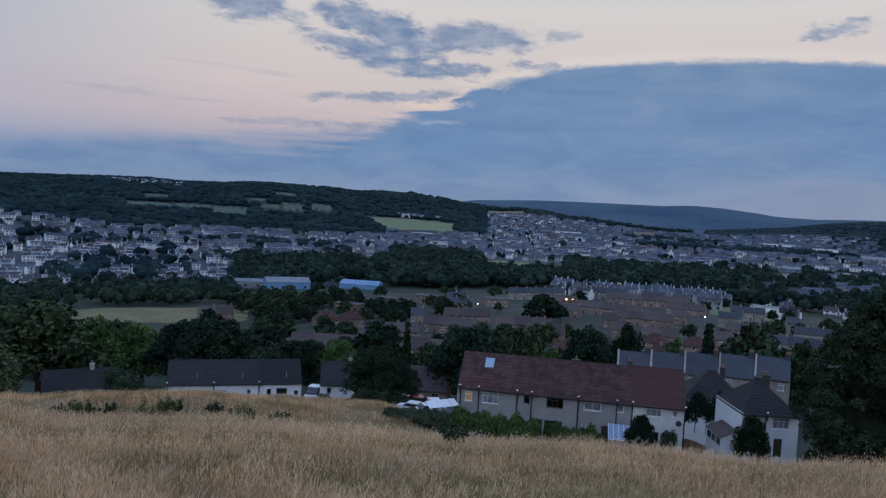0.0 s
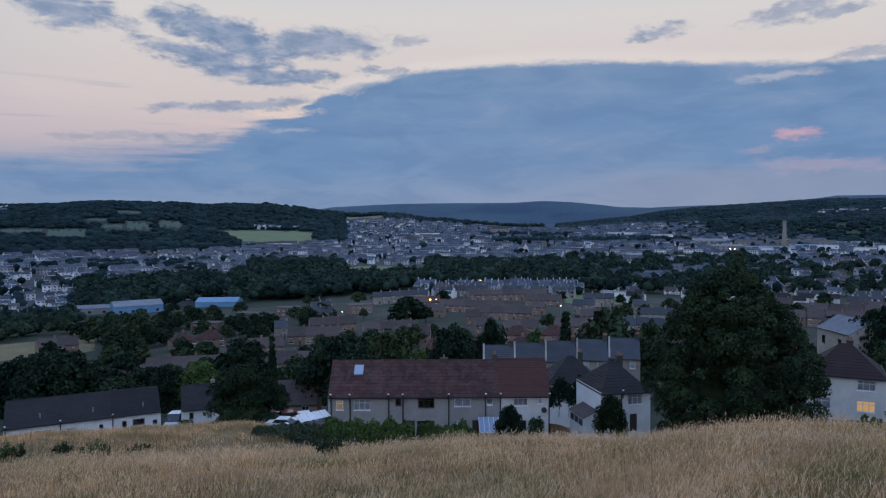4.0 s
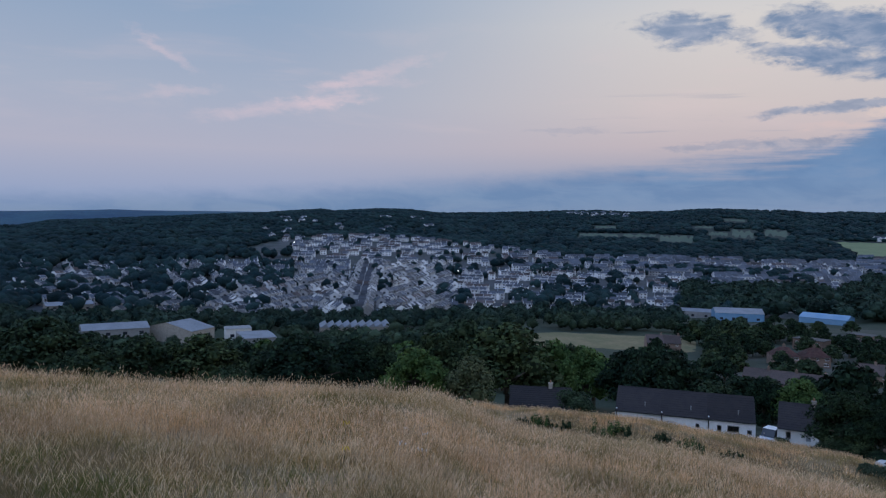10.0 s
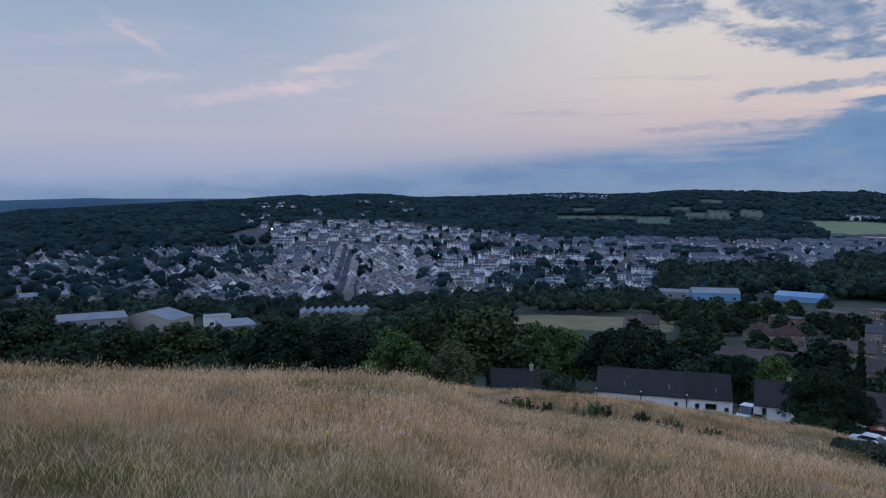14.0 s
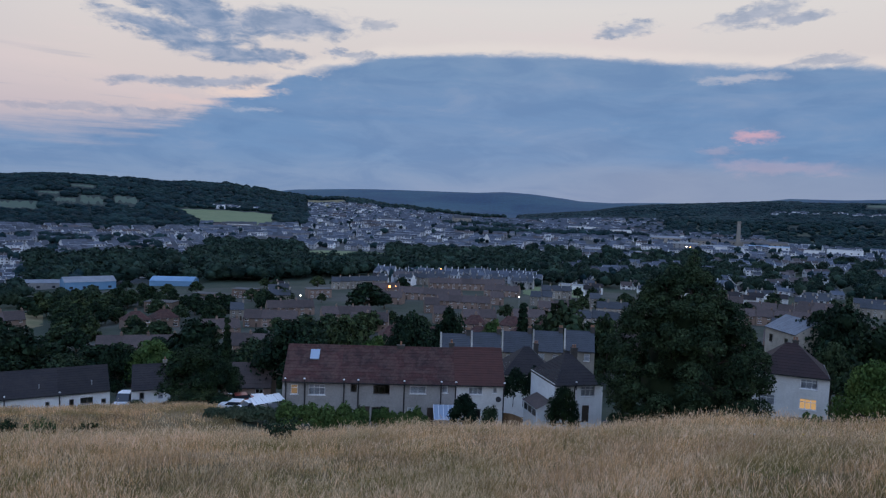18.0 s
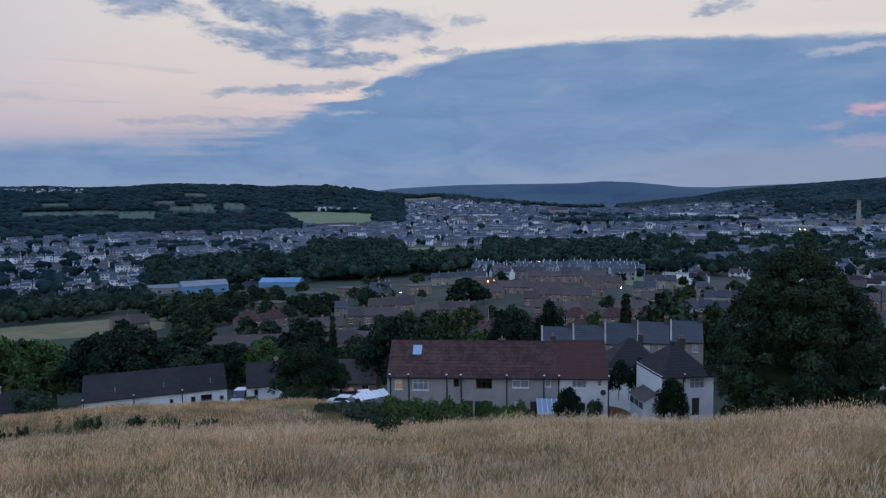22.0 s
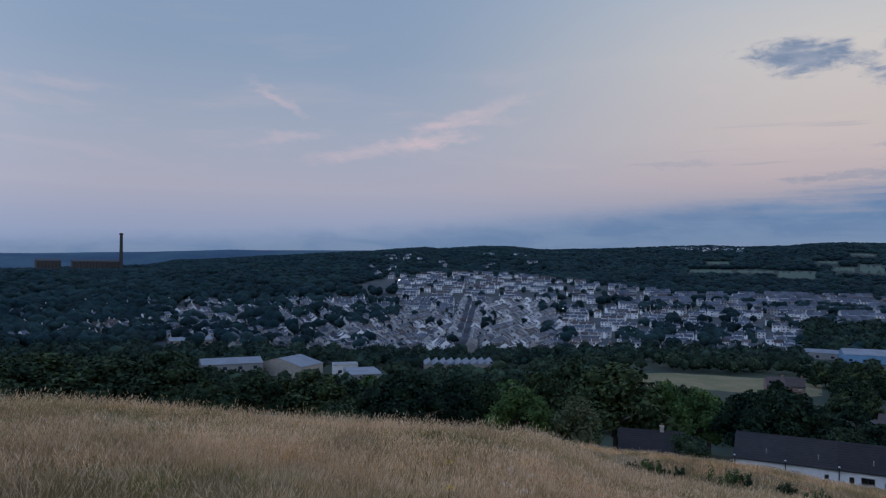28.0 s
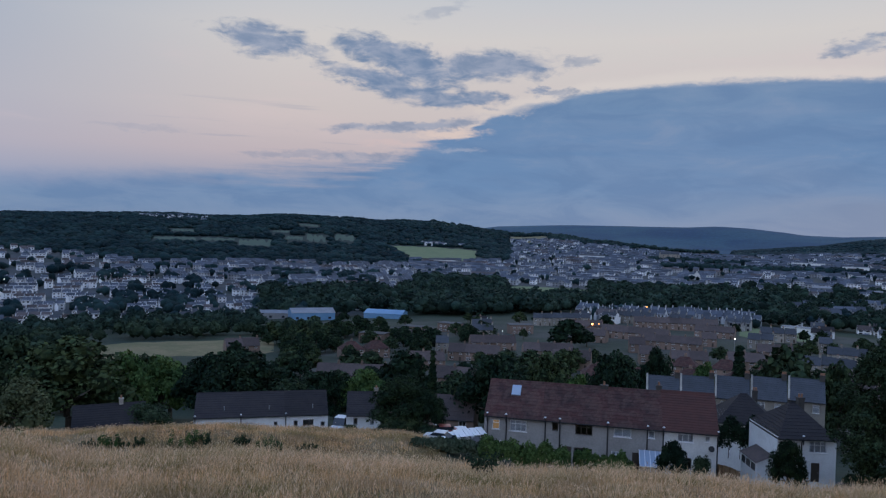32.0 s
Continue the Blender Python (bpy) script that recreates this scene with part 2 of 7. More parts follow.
GREY = [(0.0, 0.72), (1.0, 1.18)]
WIDE = [(0.0, 0.5), (1.0, 1.35)]
M_field = material("dry_grass_ground", (0.22, 0.14, 0.06, 1), (0.11, 0.088, 0.034, 1), 0.9, 0.95, 0.05, 9.0, 0.8, grain=0.45, large=(0.12, (0.36, 0.25, 0.14, 1), 0.6))
M_land = material("rough_grass", (0.026, 0.042, 0.028, 1), (0.046, 0.056, 0.034, 1), 0.03, 0.95, 0.3, 0.2, 0.7, grain=0.3, large=(0.006, (0.035, 0.055, 0.025, 1), 0.6))
# far moorland: the blue of aerial haze is put into its base colours
M_moor_hazed = material("hazed_moor", (0.015, 0.058, 0.112, 1), (0.026, 0.076, 0.120, 1), 0.006, 0.95, 0.0, None, 0.8, grain=0.3, large=(0.0022, (0.040, 0.105, 0.140, 1), 0.6))
M_town = material("yards_and_gardens", (0.075, 0.08, 0.088, 1), (0.03, 0.044, 0.032, 1), 0.05, 0.95, 0.0, None, 0.9, grain=0.4, large=(0.014, (0.085, 0.085, 0.09, 1), 0.6))
M_gardens = material("gardens_and_lanes", (0.050, 0.062, 0.042, 1), (0.032, 0.046, 0.030, 1), 0.09, 0.95, 0.0, None, 0.9, grain=0.4, large=(0.03, (0.085, 0.080, 0.074, 1), 0.7))
M_meadow = material("meadow", (0.15, 0.19, 0.09, 1), (0.20, 0.22, 0.11, 1), 0.03, 0.95, 0.0, None, 0.6, grain=0.2)
M_pasture = material("hill_pasture", (0.060, 0.095, 0.068, 1), (0.095, 0.125, 0.085, 1), 0.03, 0.95, 0.0, None, 0.6, grain=0.2)
M_yellow = material("parched_meadow", (0.22, 0.175, 0.09, 1), (0.11, 0.12, 0.05, 1), 0.05, 0.95, 0.0, None, 0.6, grain=0.3)
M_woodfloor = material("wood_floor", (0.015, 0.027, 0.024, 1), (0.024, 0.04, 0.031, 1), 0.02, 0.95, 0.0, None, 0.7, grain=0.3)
M_asphalt = material("asphalt", (0.06, 0.062, 0.068, 1), (0.085, 0.085, 0.09, 1), 0.4, 0.9, grain=0.2)
M_render = material("pebbledash_grey", (0.36, 0.34, 0.32, 1), (0.27, 0.255, 0.24, 1), 0.5, 0.9, 0.02, 22.0, 0.6, grain=0.22, per_object=[(0.0, 0.92), (1.0, 1.06)])
M_cream = material("render_cream", (0.74, 0.725, 0.69, 1), (0.60, 0.585, 0.55, 1), 0.5, 0.88, 0.01, 20.0, 0.6, grain=0.14, per_object=[(0.0, 0.94), (1.0, 1.05)])
M_white = material("white_render", (0.84, 0.84, 0.83, 1), (0.68, 0.68, 0.66, 1), 0.6, 0.85, 0.01, 18.0, 0.55, grain=0.10, per_object=[(0.0, 0.94), (1.0, 1.04)])
M_brick = material("brick", (0.27, 0.19, 0.15, 1), (0.20, 0.15, 0.125, 1), 0.8, 0.9, 0.01, 14.0, 0.6, grain=0.3, per_object=GREY)
M_town_stone = material("town_stone", (0.36, 0.35, 0.335, 1), (0.22, 0.22, 0.215, 1), 0.3, 0.9, grain=0.25, per_object=GREY)
M_soot = material("sooty_stone", (0.075, 0.068, 0.062, 1), (0.05, 0.047, 0.045, 1), 0.2, 0.9, grain=0.3)
M_stone = material("stone", (0.36, 0.325, 0.275, 1), (0.25, 0.23, 0.20, 1), 0.7, 0.9, 0.02, 8.0, 0.6, grain=0.3, per_object=GREY)
M_tile_red = material("old_red_tile", (0.080, 0.032, 0.027, 1), (0.040, 0.024, 0.022, 1), 0.45, 0.85, 0.012, 7.0, 0.85, grain=0.45, per_object=[(0.0, 0.9), (1.0, 1.1)], large=(0.9, (0.15, 0.085, 0.068, 1), 0.4))
M_tile_new = material("brown_tile", (0.095, 0.038, 0.030, 1), (0.07, 0.032, 0.026, 1), 1.1, 0.8, 0.008, 9.0, 0.6, grain=0.2, per_object=[(0.0, 0.95), (1.0, 1.05)])
M_tile_dark = material("dark_tile", (0.028, 0.024, 0.026, 1), (0.040, 0.033, 0.032, 1), 0.6, 0.85, 0.01, 7.0, 0.7, grain=0.3, per_object=GREY)
M_tile_brown = material("brown_roof", (0.115, 0.084, 0.076, 1), (0.080, 0.064, 0.060, 1), 0.5, 0.85, 0.01, 7.0, 0.7, grain=0.3, per_object=GREY)
M_pale_slate = material("pale_slate", (0.17, 0.19, 0.22, 1), (0.12, 0.135, 0.16, 1), 0.6, 0.7, grain=0.2)
M_tile_wine = material("wine_brown_tile", (0.046, 0.026, 0.025, 1), (0.032, 0.021, 0.021, 1), 0.6, 0.85, 0.01, 7.0, 0.7, grain=0.3)
M_slate = material("slate", (0.056, 0.060, 0.070, 1), (0.040, 0.043, 0.049, 1), 0.6, 0.7, 0.006, 8.0, 0.7, grain=0.25, per_object=GREY, spec=0.4)
M_trim = material("white_trim", (0.78, 0.78, 0.78, 1), None, rough=0.5)
M_pipe = material("black_pipe", (0.025, 0.025, 0.028, 1), None, rough=0.5)
M_frame_dark = material("dark_frame", (0.06, 0.045, 0.035, 1), None, rough=0.6)
M_wood = material("fence_wood", (0.34, 0.20, 0.10, 1), (0.24, 0.14, 0.075, 1), 2.0, 0.85, 0.004, 18.0, 0.7, grain=0.25, per_object=GREY)
M_old_wood = material("weathered_wood", (0.10, 0.085, 0.07, 1), (0.14, 0.12, 0.10, 1), 2.0, 0.9, grain=0.3, per_object=GREY)
M_metal_roof = material("pale_sheet_roof", (0.24, 0.255, 0.28, 1), (0.17, 0.18, 0.20, 1), 0.12, 0.75, grain=0.2)
M_blue_roof = material("blue_sheet_roof", (0.12, 0.26, 0.42, 1), (0.18, 0.32, 0.47, 1), 0.1, 0.5, grain=0.1)
M_concrete = material("concrete", (0.28, 0.28, 0.28, 1), (0.21, 0.21, 0.21, 1), 0.3, 0.9, grain=0.2)
M_pot = material("clay_pot", (0.30, 0.15, 0.09, 1), (0.22, 0.13, 0.09, 1), 3.0, 0.85)
M_bark = material("bark", (0.075, 0.06, 0.045, 1), (0.045, 0.038, 0.03, 1), 2.0, 0.95, 0.03, 9.0, 0.7)
M_car = material("car_paint", (0.6, 0.6, 0.6, 1), None, rough=0.3, per_object=[(0.0, 0.1), (0.4, 0.35), (0.6, 1.0), (1.0, 1.2)], spec=0.5)
M_car_red = material("red_car_paint", (0.28, 0.05, 0.04, 1), None, rough=0.3, spec=0.5)
M_car_white = material("white_car_paint", (0.75, 0.76, 0.78, 1), None, rough=0.3, spec=0.5)
M_rubber = material("rubber", (0.02, 0.02, 0.02, 1), None, rough=0.9)
# town stone: its own grey, with some blue mixed in for valley haze
M_far_wall_hazed = material("hazed_distant_stone", (0.50, 0.51, 0.53, 1), (0.30, 0.31, 0.325, 1), 0.15, 0.9, per_island=WIDE)
M_far_white = material("distant_render", (0.82, 0.83, 0.84, 1), (0.70, 0.70, 0.71, 1), 0.15, 0.85, per_island=[(0.0, 0.8), (1.0, 1.15)])
# town slate: its own blue-grey, made bluer in place of haze
M_far_roof_hazed = material("hazed_distant_slate", (0.074, 0.086, 0.112, 1), (0.042, 0.048, 0.062, 1), 0.1, 0.7, per_island=WIDE, spec=0.5)
M_far_tile = material("distant_tile", (0.10, 0.080, 0.078, 1), (0.075, 0.065, 0.065, 1), 0.1, 0.85, per_island=WIDE)
M_far_car = material("distant_car_paint", (0.35, 0.40, 0.48, 1), None, rough=0.35, per_island=[(0.0, 0.2), (0.5, 0.7), (1.0, 1.6)])
M_glow_warm = glow("sodium_lamp", (1.0, 0.40, 0.10, 1), 9.0)
M_glow_white = glow("white_lamp", (1.0, 0.86, 0.66, 1), 14.0)
M_glow_window = glow("lit_room", (1.0, 0.62, 0.28, 1), 0.42)
M_glow_dim = glow("dim_room", (1.0, 0.68, 0.40, 1), 0.16)


def glass_material():
    m = bpy.data.materials.new("window_glass")
    m.use_nodes = True
    n = Nodes(m.node_tree)
    b = n.node("ShaderNodeBsdfPrincipled")
    b.inputs["Base Color"].default_value = (0.9, 0.95, 1, 1)
    b.inputs["Roughness"].default_value, b.inputs["IOR"].default_value = 0.02, 1.5
    b.inputs["Transmission Weight"].default_value = 1.0
    n.put(n.node("ShaderNodeOutputMaterial").inputs[0], b.outputs[0])
    return m


M_glass = glass_material()
M_far_pane = material("dark_pane", (0.03, 0.035, 0.045, 1), None, rough=0.15, spec=0.6)
M_pale_glass = material("pale_glass", (0.35, 0.42, 0.52, 1), None, rough=0.12, spec=0.8)
M_curtain = material("net_curtain", (0.5, 0.5, 0.52, 1), (0.4, 0.4, 0.42, 1), 3.0, 0.9)


def foliage(name, dark, light, rnd, scale, bump=0.0):
    """Leaves: tone changes from leaf to leaf and in broad clumps; a little light passes through."""
    m = bpy.data.materials.new(name)
    m.use_nodes = True
    n = Nodes(m.node_tree)
    geo = n.node("ShaderNodeNewGeometry")
    c = n.mix(n.span(n.noise(geo.outputs["Position"], scale, 4, 0.6), 0.38, 0.62), dark, light)
    c = n.mix(1.0, c, n.ramp(geo.outputs["Random Per Island"], [(0.0, rnd[0]), (1.0, rnd[1])]), "MULTIPLY")
    c = n.mix(1.0, c, n.ramp(n.node("ShaderNodeObjectInfo").outputs["Random"], [(0.0, (0.8, 0.85, 0.8, 1)), (0.5, (1, 1, 1, 1)), (1.0, (1.25, 1.12, 0.9, 1))]), "MULTIPLY")
    b = n.node("ShaderNodeBsdfPrincipled")
    n.put(b.inputs["Base Color"], c)
    b.inputs["Roughness"].default_value, b.inputs["Specular IOR Level"].default_value = 0.8, 0.08
    if bump:
        k = n.node("ShaderNodeBump")
        k.inputs["Strength"].default_value, k.inputs["Distance"].default_value = 1.0, bump
        n.put(k.inputs["Height"], n.noise(geo.outputs["Position"], 1.0 / bump, 4, 0.7))
        n.put(b.inputs["Normal"], k.outputs[0])
    n.put(n.node("ShaderNodeOutputMaterial").inputs[0], b.outputs[0])
    return m


M_leaf = foliage("leaves", (0.018, 0.033, 0.018, 1), (0.044, 0.064, 0.031, 1), (0.4, 1.7), 0.5)
M_leaf_dark = foliage("dark_leaves", (0.008, 0.019, 0.012, 1), (0.021, 0.039, 0.020, 1), (0.4, 1.6), 0.5)
M_leaf_light = foliage("light_leaves", (0.042, 0.080, 0.026, 1), (0.080, 0.125, 0.038, 1), (0.6, 1.4), 0.35)
M_leaf_grey = foliage("grey_leaves", (0.055, 0.075, 0.045, 1), (0.085, 0.105, 0.065, 1), (0.6, 1.4), 0.35)
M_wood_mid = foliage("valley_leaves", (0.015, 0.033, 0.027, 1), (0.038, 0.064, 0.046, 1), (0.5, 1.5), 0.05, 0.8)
# far crowns: haze painted in, the leaf tones are shifted from green to blue
M_wood_hazed = foliage("hazed_distant_leaves", (0.008, 0.024, 0.030, 1), (0.021, 0.046, 0.048, 1), (0.6, 1.4), 0.012, 1.5)


# ---------- the lie of the land ----------
def at(az, r):
    a = radians(az)
    return r * math.sin(a), r * math.cos(a)


RADII = np.array([80, 130, 190, 300, 450, 650, 1000, 1500, 2000, 2700, 3500, 4700.0])
VALLEY = {
    -85: (-17, -26, -36, -50, -62, -70, -60, -40, -12, 12, 20, 72),
    -55: (-18, -31, -44, -60, -72, -79, -60, -28, 12, 34, 20, 50),
    -35: (-19.6, -33, -45, -55, -63, -74, -58, -30, 0, 36, 40, 55),
    -17: (-21.5, -33, -45, -55, -62, -69, -62, -45, -20, 18, 25, 40),
    0: (-24, -36, -46, -54, -58, -62, -64, -42, -30, -15, 15, 94),
    15: (-24, -35, -44, -52, -57, -62, -62, -48, -36, -24, 5, 58),
    32: (-20, -30, -40, -49, -55, -60, -60, -50, -30, 20, 78, 100),
}
VAZ = np.array(sorted(VALLEY), float)
VZ = np.array([VALLEY[k] for k in sorted(VALLEY)], float)
BROW = ((-90, 0.066), (-83, 0.0765), (-78.3, 0.086), (-72.8, 0.099), (-67.4, 0.112), (-60.6, 0.1265), (-51.2, 0.135), (-46, 0.142), (-43.5, 0.158), (-41, 0.176), (-37, 0.187), (-32.8, 0.193), (-28.7, 0.198), (-24.9, 0.206), (-20, 0.214), (-16, 0.213), (-11.9, 0.2196), (-5, 0.222),
        (1.4, 0.2125), (6, 0.209), (10.6, 0.2064), (15, 0.1985), (19.5, 0.185), (23.6, 0.17), (27.7, 0.16), (33.3, 0.147), (37, 0.133), (50, 0.105), (90, 0.04))


def cubic(p0, p1, p2, p3, t):
    return p1 + 0.5 * t * (p2 - p0 + t * (2 * p0 - 5 * p1 + 4 * p2 - p3 + t * (3 * (p1 - p2) + p3 - p0)))


# rise of the hills above the eye, in degrees, by bearing: the wooded hill, the dip or hill behind it, the far moors
HILL_R = np.array([1500.0, 2400.0, 3300.0, 4750.0])
WOODED = ((-95, -1.2), (-82.9, -1.0), (-76, -0.78), (-74.1, -0.4), (-72.1, -0.33), (-68.1, -0.06), (-65.6, 0.05), (-63, 0.22), (-59.6, 0.39), (-57.3, 0.60), (-55.1, 0.74), (-54.2, 0.62), (-50.6, 0.85), (-48.4, 0.83), (-46.2, 0.58), (-41.8, 0.62),
          (-37.5, 0.79), (-33.3, 0.94), (-31.3, 0.82), (-28, 0.92), (-26.4, 1.08), (-24.5, 1.12), (-22.8, 1.03), (-20.3, 0.97), (-18.1, 0.72), (-16.2, 0.81), (-13.8, 0.74), (-12.8, 0.64), (-10.5, 0.31), (-8.4, 0.13), (-6.7, 0.03), (-5.0, 0.16), (-3.2, 0.06),
          (-1.5, -0.22), (0.8, -0.36), (3.5, -0.62), (6, -0.82), (10, -0.85), (14, -0.65), (18, -0.5), (25, -0.2), (30, 0.0), (46, 0.1))
BEHIND = ((-95, -1.5), (-76, -1.1), (-68, -0.5), (-60, 0.0), (-20, 0.4), (-12, 0.0), (-5, -0.4), (3, -0.6), (9, -0.7), (12.8, -0.3), (14.6, -0.15), (16.3, 0.15), (17.2, 0.3), (18.9, 0.46), (20.9, 0.58), (23, 0.69), (25, 0.8), (26.9, 0.95), (28, 1.0), (36, 1.1), (46, 1.1))
MOORS = ((-95, 0.15), (-82.9, 0.2), (-79.5, 0.29), (-75.9, 0.34), (-72.1, 0.48), (-70.1, 0.6), (-68.1, 0.54), (-63, 0.57), (-50, 0.6), (-30, 0.8), (-20.3, 1.16), (-16.5, 1.0), (-12, 0.52), (-10.1, 0.54), (-8.8, 0.78), (-6.7, 0.91), (-3.2, 1.03), (1.2, 1.07),
         (5.7, 1.06), (7.9, 1.19), (10.1, 1.09), (12.4, 0.86), (13.7, 0.66), (17.2, 0.54), (22, 0.6), (26.9, 1.05), (28.6, 1.36), (32.5, 1.36), (35.2, 1.49), (46, 1.4))


def land(x, y):
    """Height of the ground at x, y (arrays or numbers): the valley, with its hills brought to their skylines."""
    x, y = np.asarray(x, float), np.asarray(y, float)
    r = np.hypot(x, y) + 1e-6
    az = np.degrees(np.arctan2(x, y))
    z = valley(x, y)
    ux, uy = x / r, y / r
    lift = [np.zeros_like(z)]
    for rk, rows in zip(HILL_R[1:], (WOODED, BEHIND, MOORS)):
        el = np.interp(az, [q[0] for q in rows], [q[1] for q in rows])
        lift.append(EYE + rk * np.tan(np.radians(el)) - valley(ux * rk, uy * rk))
    k = np.clip(np.searchsorted(HILL_R, r) - 1, 0, len(HILL_R) - 2)
    t = np.clip((r - HILL_R[k]) / (HILL_R[k + 1] - HILL_R[k]), 0, 1)
    t = t * t * (3 - 2 * t)
    lift = np.stack(lift)
    add = np.take_along_axis(lift, k[None], 0)[0] * (1 - t) + np.take_along_axis(lift, k[None] + 1, 0)[0] * t
    return z + add * np.clip((100 - np.abs(az)) / 5, 0, 1)


def valley(x, y):
    """The valley without the last form of its hills."""
    x, y = np.asarray(x, float), np.asarray(y, float)
    r = np.hypot(x, y) + 1e-6
    az = np.degrees(np.arctan2(x, y))
    front = np.clip(az, VAZ[0], VAZ[-1])
    i = np.clip(np.searchsorted(VAZ, front) - 1, 0, len(VAZ) - 2)
    t = (front - VAZ[i]) / (VAZ[i + 1] - VAZ[i])
    t = t * t * (3 - 2 * t)
    lr = np.log(np.clip(r, RADII[0], RADII[-1]))
    LR = np.log(RADII)
    k = np.clip(np.searchsorted(LR, lr) - 1, 0, len(RADII) - 2)
    u = (lr - LR[k]) / (LR[k + 1] - LR[k])

    def col(j):
        j = np.clip(j, 0, len(RADII) - 1)
        return VZ[i, j] * (1 - t) + VZ[i + 1, j] * t
    far = cubic(col(k - 1), col(k), col(k + 1), col(k + 2), u)
    s1 = np.interp(az, [b[0] for b in BROW], [b[1] for b in BROW])
    near = -(s1 * r + 0.00183 * np.minimum(r, 60) ** 2 + 0.22 * np.maximum(r - 60, 0))
    w = np.clip((r - 42) / 40, 0, 1)
    w = w * w * (3 - 2 * w)
    z = near * (1 - w) + far * w
    # broad swells far off, small unevenness in the field
    z = z + np.clip((r - 900) / 1500, 0, 1) * 5 * (np.sin(x / 190 + 1.3 * np.sin(y / 260)) + np.sin(y / 170 + x / 310))
    z = z + np.clip(r / 12, 0, 1) * 0.07 * (np.sin(x / 1.9 + y / 3.1) + np.sin(y / 2.3 - x / 4.7))
    # behind the path the hillside goes on rising
    back = np.clip((np.abs(az) - 85) / 40, 0, 1)
    return z * (1 - back) + back * 0.12 * r * np.exp(-r / 1500)


def land1(x, y):
    return float(land(x, y))


# ---------- mesh helpers ----------
class Mesh:
    """Corners and faces of one mesh, gathered piece by piece."""

    def __init__(self):
        self.v, self.f, self.m = [], [], []

    def face(self, pts, mi=0):
        n = len(self.v)
        self.v += [tuple(p) for p in pts]
        self.f.append(tuple(range(n, n + len(pts))))
        self.m.append(mi)

    def box(self, x0, x1, y0, y1, z0, z1, mi=0, skip=""):
        n = len(self.v)
        self.v += [(x0, y0, z0), (x1, y0, z0), (x1, y1, z0), (x0, y1, z0), (x0, y0, z1), (x1, y0, z1), (x1, y1, z1), (x0, y1, z1)]
        for key, q in (("b", (3, 2, 1, 0)), ("t", (4, 5, 6, 7)), ("f", (0, 1, 5, 4)), ("r", (1, 2, 6, 5)), ("k", (2, 3, 7, 6)), ("l", (3, 0, 4, 7))):
            if key not in skip:
                self.f.append(tuple(n + i for i in q))
                self.m.append(mi)
        return self

    def prism(self, ring, z0, z1, mi=0):
        """An upright prism over a ring of (x, y), counter-clockwise."""
        n, k = len(self.v), len(ring)
        self.v += [(x, y, z0) for x, y in ring] + [(x, y, z1) for x, y in ring]
        for i in range(k):
            j = (i + 1) % k
            self.f.append((n + i, n + j, n + k + j, n + k + i))
            self.m.append(mi)
        self.f += [tuple(n + k + i for i in range(k)), tuple(n + i for i in reversed(range(k)))]
        self.m += [mi, mi]
        return self

    def tube(self, path, radii, sides=7, mi=0):
        """A tapering tube along points."""
        n = len(self.v)
        for i, (p, r) in enumerate(zip(path, radii)):
            a, b = path[max(i - 1, 0)], path[min(i + 1, len(path) - 1)]
            d = (Vector(b) - Vector(a)).normalized()
            u = d.orthogonal().normalized()
            w = d.cross(u)
            for k in range(sides):
                c = 2 * math.pi * k / sides
                q = Vector(p) + r * (math.cos(c) * u + math.sin(c) * w)
                self.v.append(tuple(q))
        for i in range(len(path) - 1):
            for k in range(sides):
                j = (k + 1) % sides
                self.f.append((n + i * sides + k, n + i * sides + j, n + (i + 1) * sides + j, n + (i + 1) * sides + k))
                self.m.append(mi)
        self.f.append(tuple(n + (len(path) - 1) * sides + k for k in range(sides)))
        self.m.append(mi)
        return self

    def data(self, name, mats, smooth=False):
        me = bpy.data.meshes.new(name)
        # corners that meet are one corner
        seen, where = {}, []
        for p in self.v:
            where.append(seen.setdefault((round(p[0], 4), round(p[1], 4), round(p[2], 4)), len(seen)))
        faces, kept = [], []
        for f, k in zip(self.f, self.m):
            g = list(dict.fromkeys(where[i] for i in f))
            if len(g) > 2:
                faces.append(g)
                kept.append(k)
        self.f, self.m = faces, kept
        me.from_pydata(list(seen), [], faces)
        for m in mats if isinstance(mats, (list, tuple)) else [mats]:
            me.materials.append(m)
        me.polygons.foreach_set("material_index", self.m)
        if smooth:
            me.polygons.foreach_set("use_smooth", [True] * len(self.f))
        return me


def quick(name, v, f, mats, mi=None, smooth=False):
    """A large mesh from arrays: v (n, 3), f (m, 3 or 4)."""
    me = bpy.data.meshes.new(name)
    v, f = np.asarray(v, np.float32), np.asarray(f, np.int32)
    me.vertices.add(len(v))
    me.vertices.foreach_set("co", v.ravel())
    k = f.shape[1]
    me.loops.add(f.size)
    me.loops.foreach_set("vertex_index", f.ravel())
    me.polygons.add(len(f))
    me.polygons.foreach_set("loop_start", np.arange(0, f.size, k, dtype=np.int32))
    if mi is not None:
        me.polygons.foreach_set("material_index", np.asarray(mi, np.int32))
    if smooth:
        me.polygons.foreach_set("use_smooth", np.ones(len(f), bool))
    for m in mats:
        me.materials.append(m)
    me.update(calc_edges=True)
    me.validate()
    return me


def part(name, mesh, mats, parent, label="", smooth=False):
    """One mesh object under a thing or a part."""
    ob = new(name, mesh if isinstance(mesh, bpy.types.Mesh) else mesh.data(name, mats, smooth))
    ob.parent = parent
    return tagged(ob, label)


def thing(name, m, label, category, group="", kind=""):
    ob = new(name)
    ob.empty_display_size = 0.3
    ob.matrix_basis = m
    return tagged(ob, label, category, group, kind)


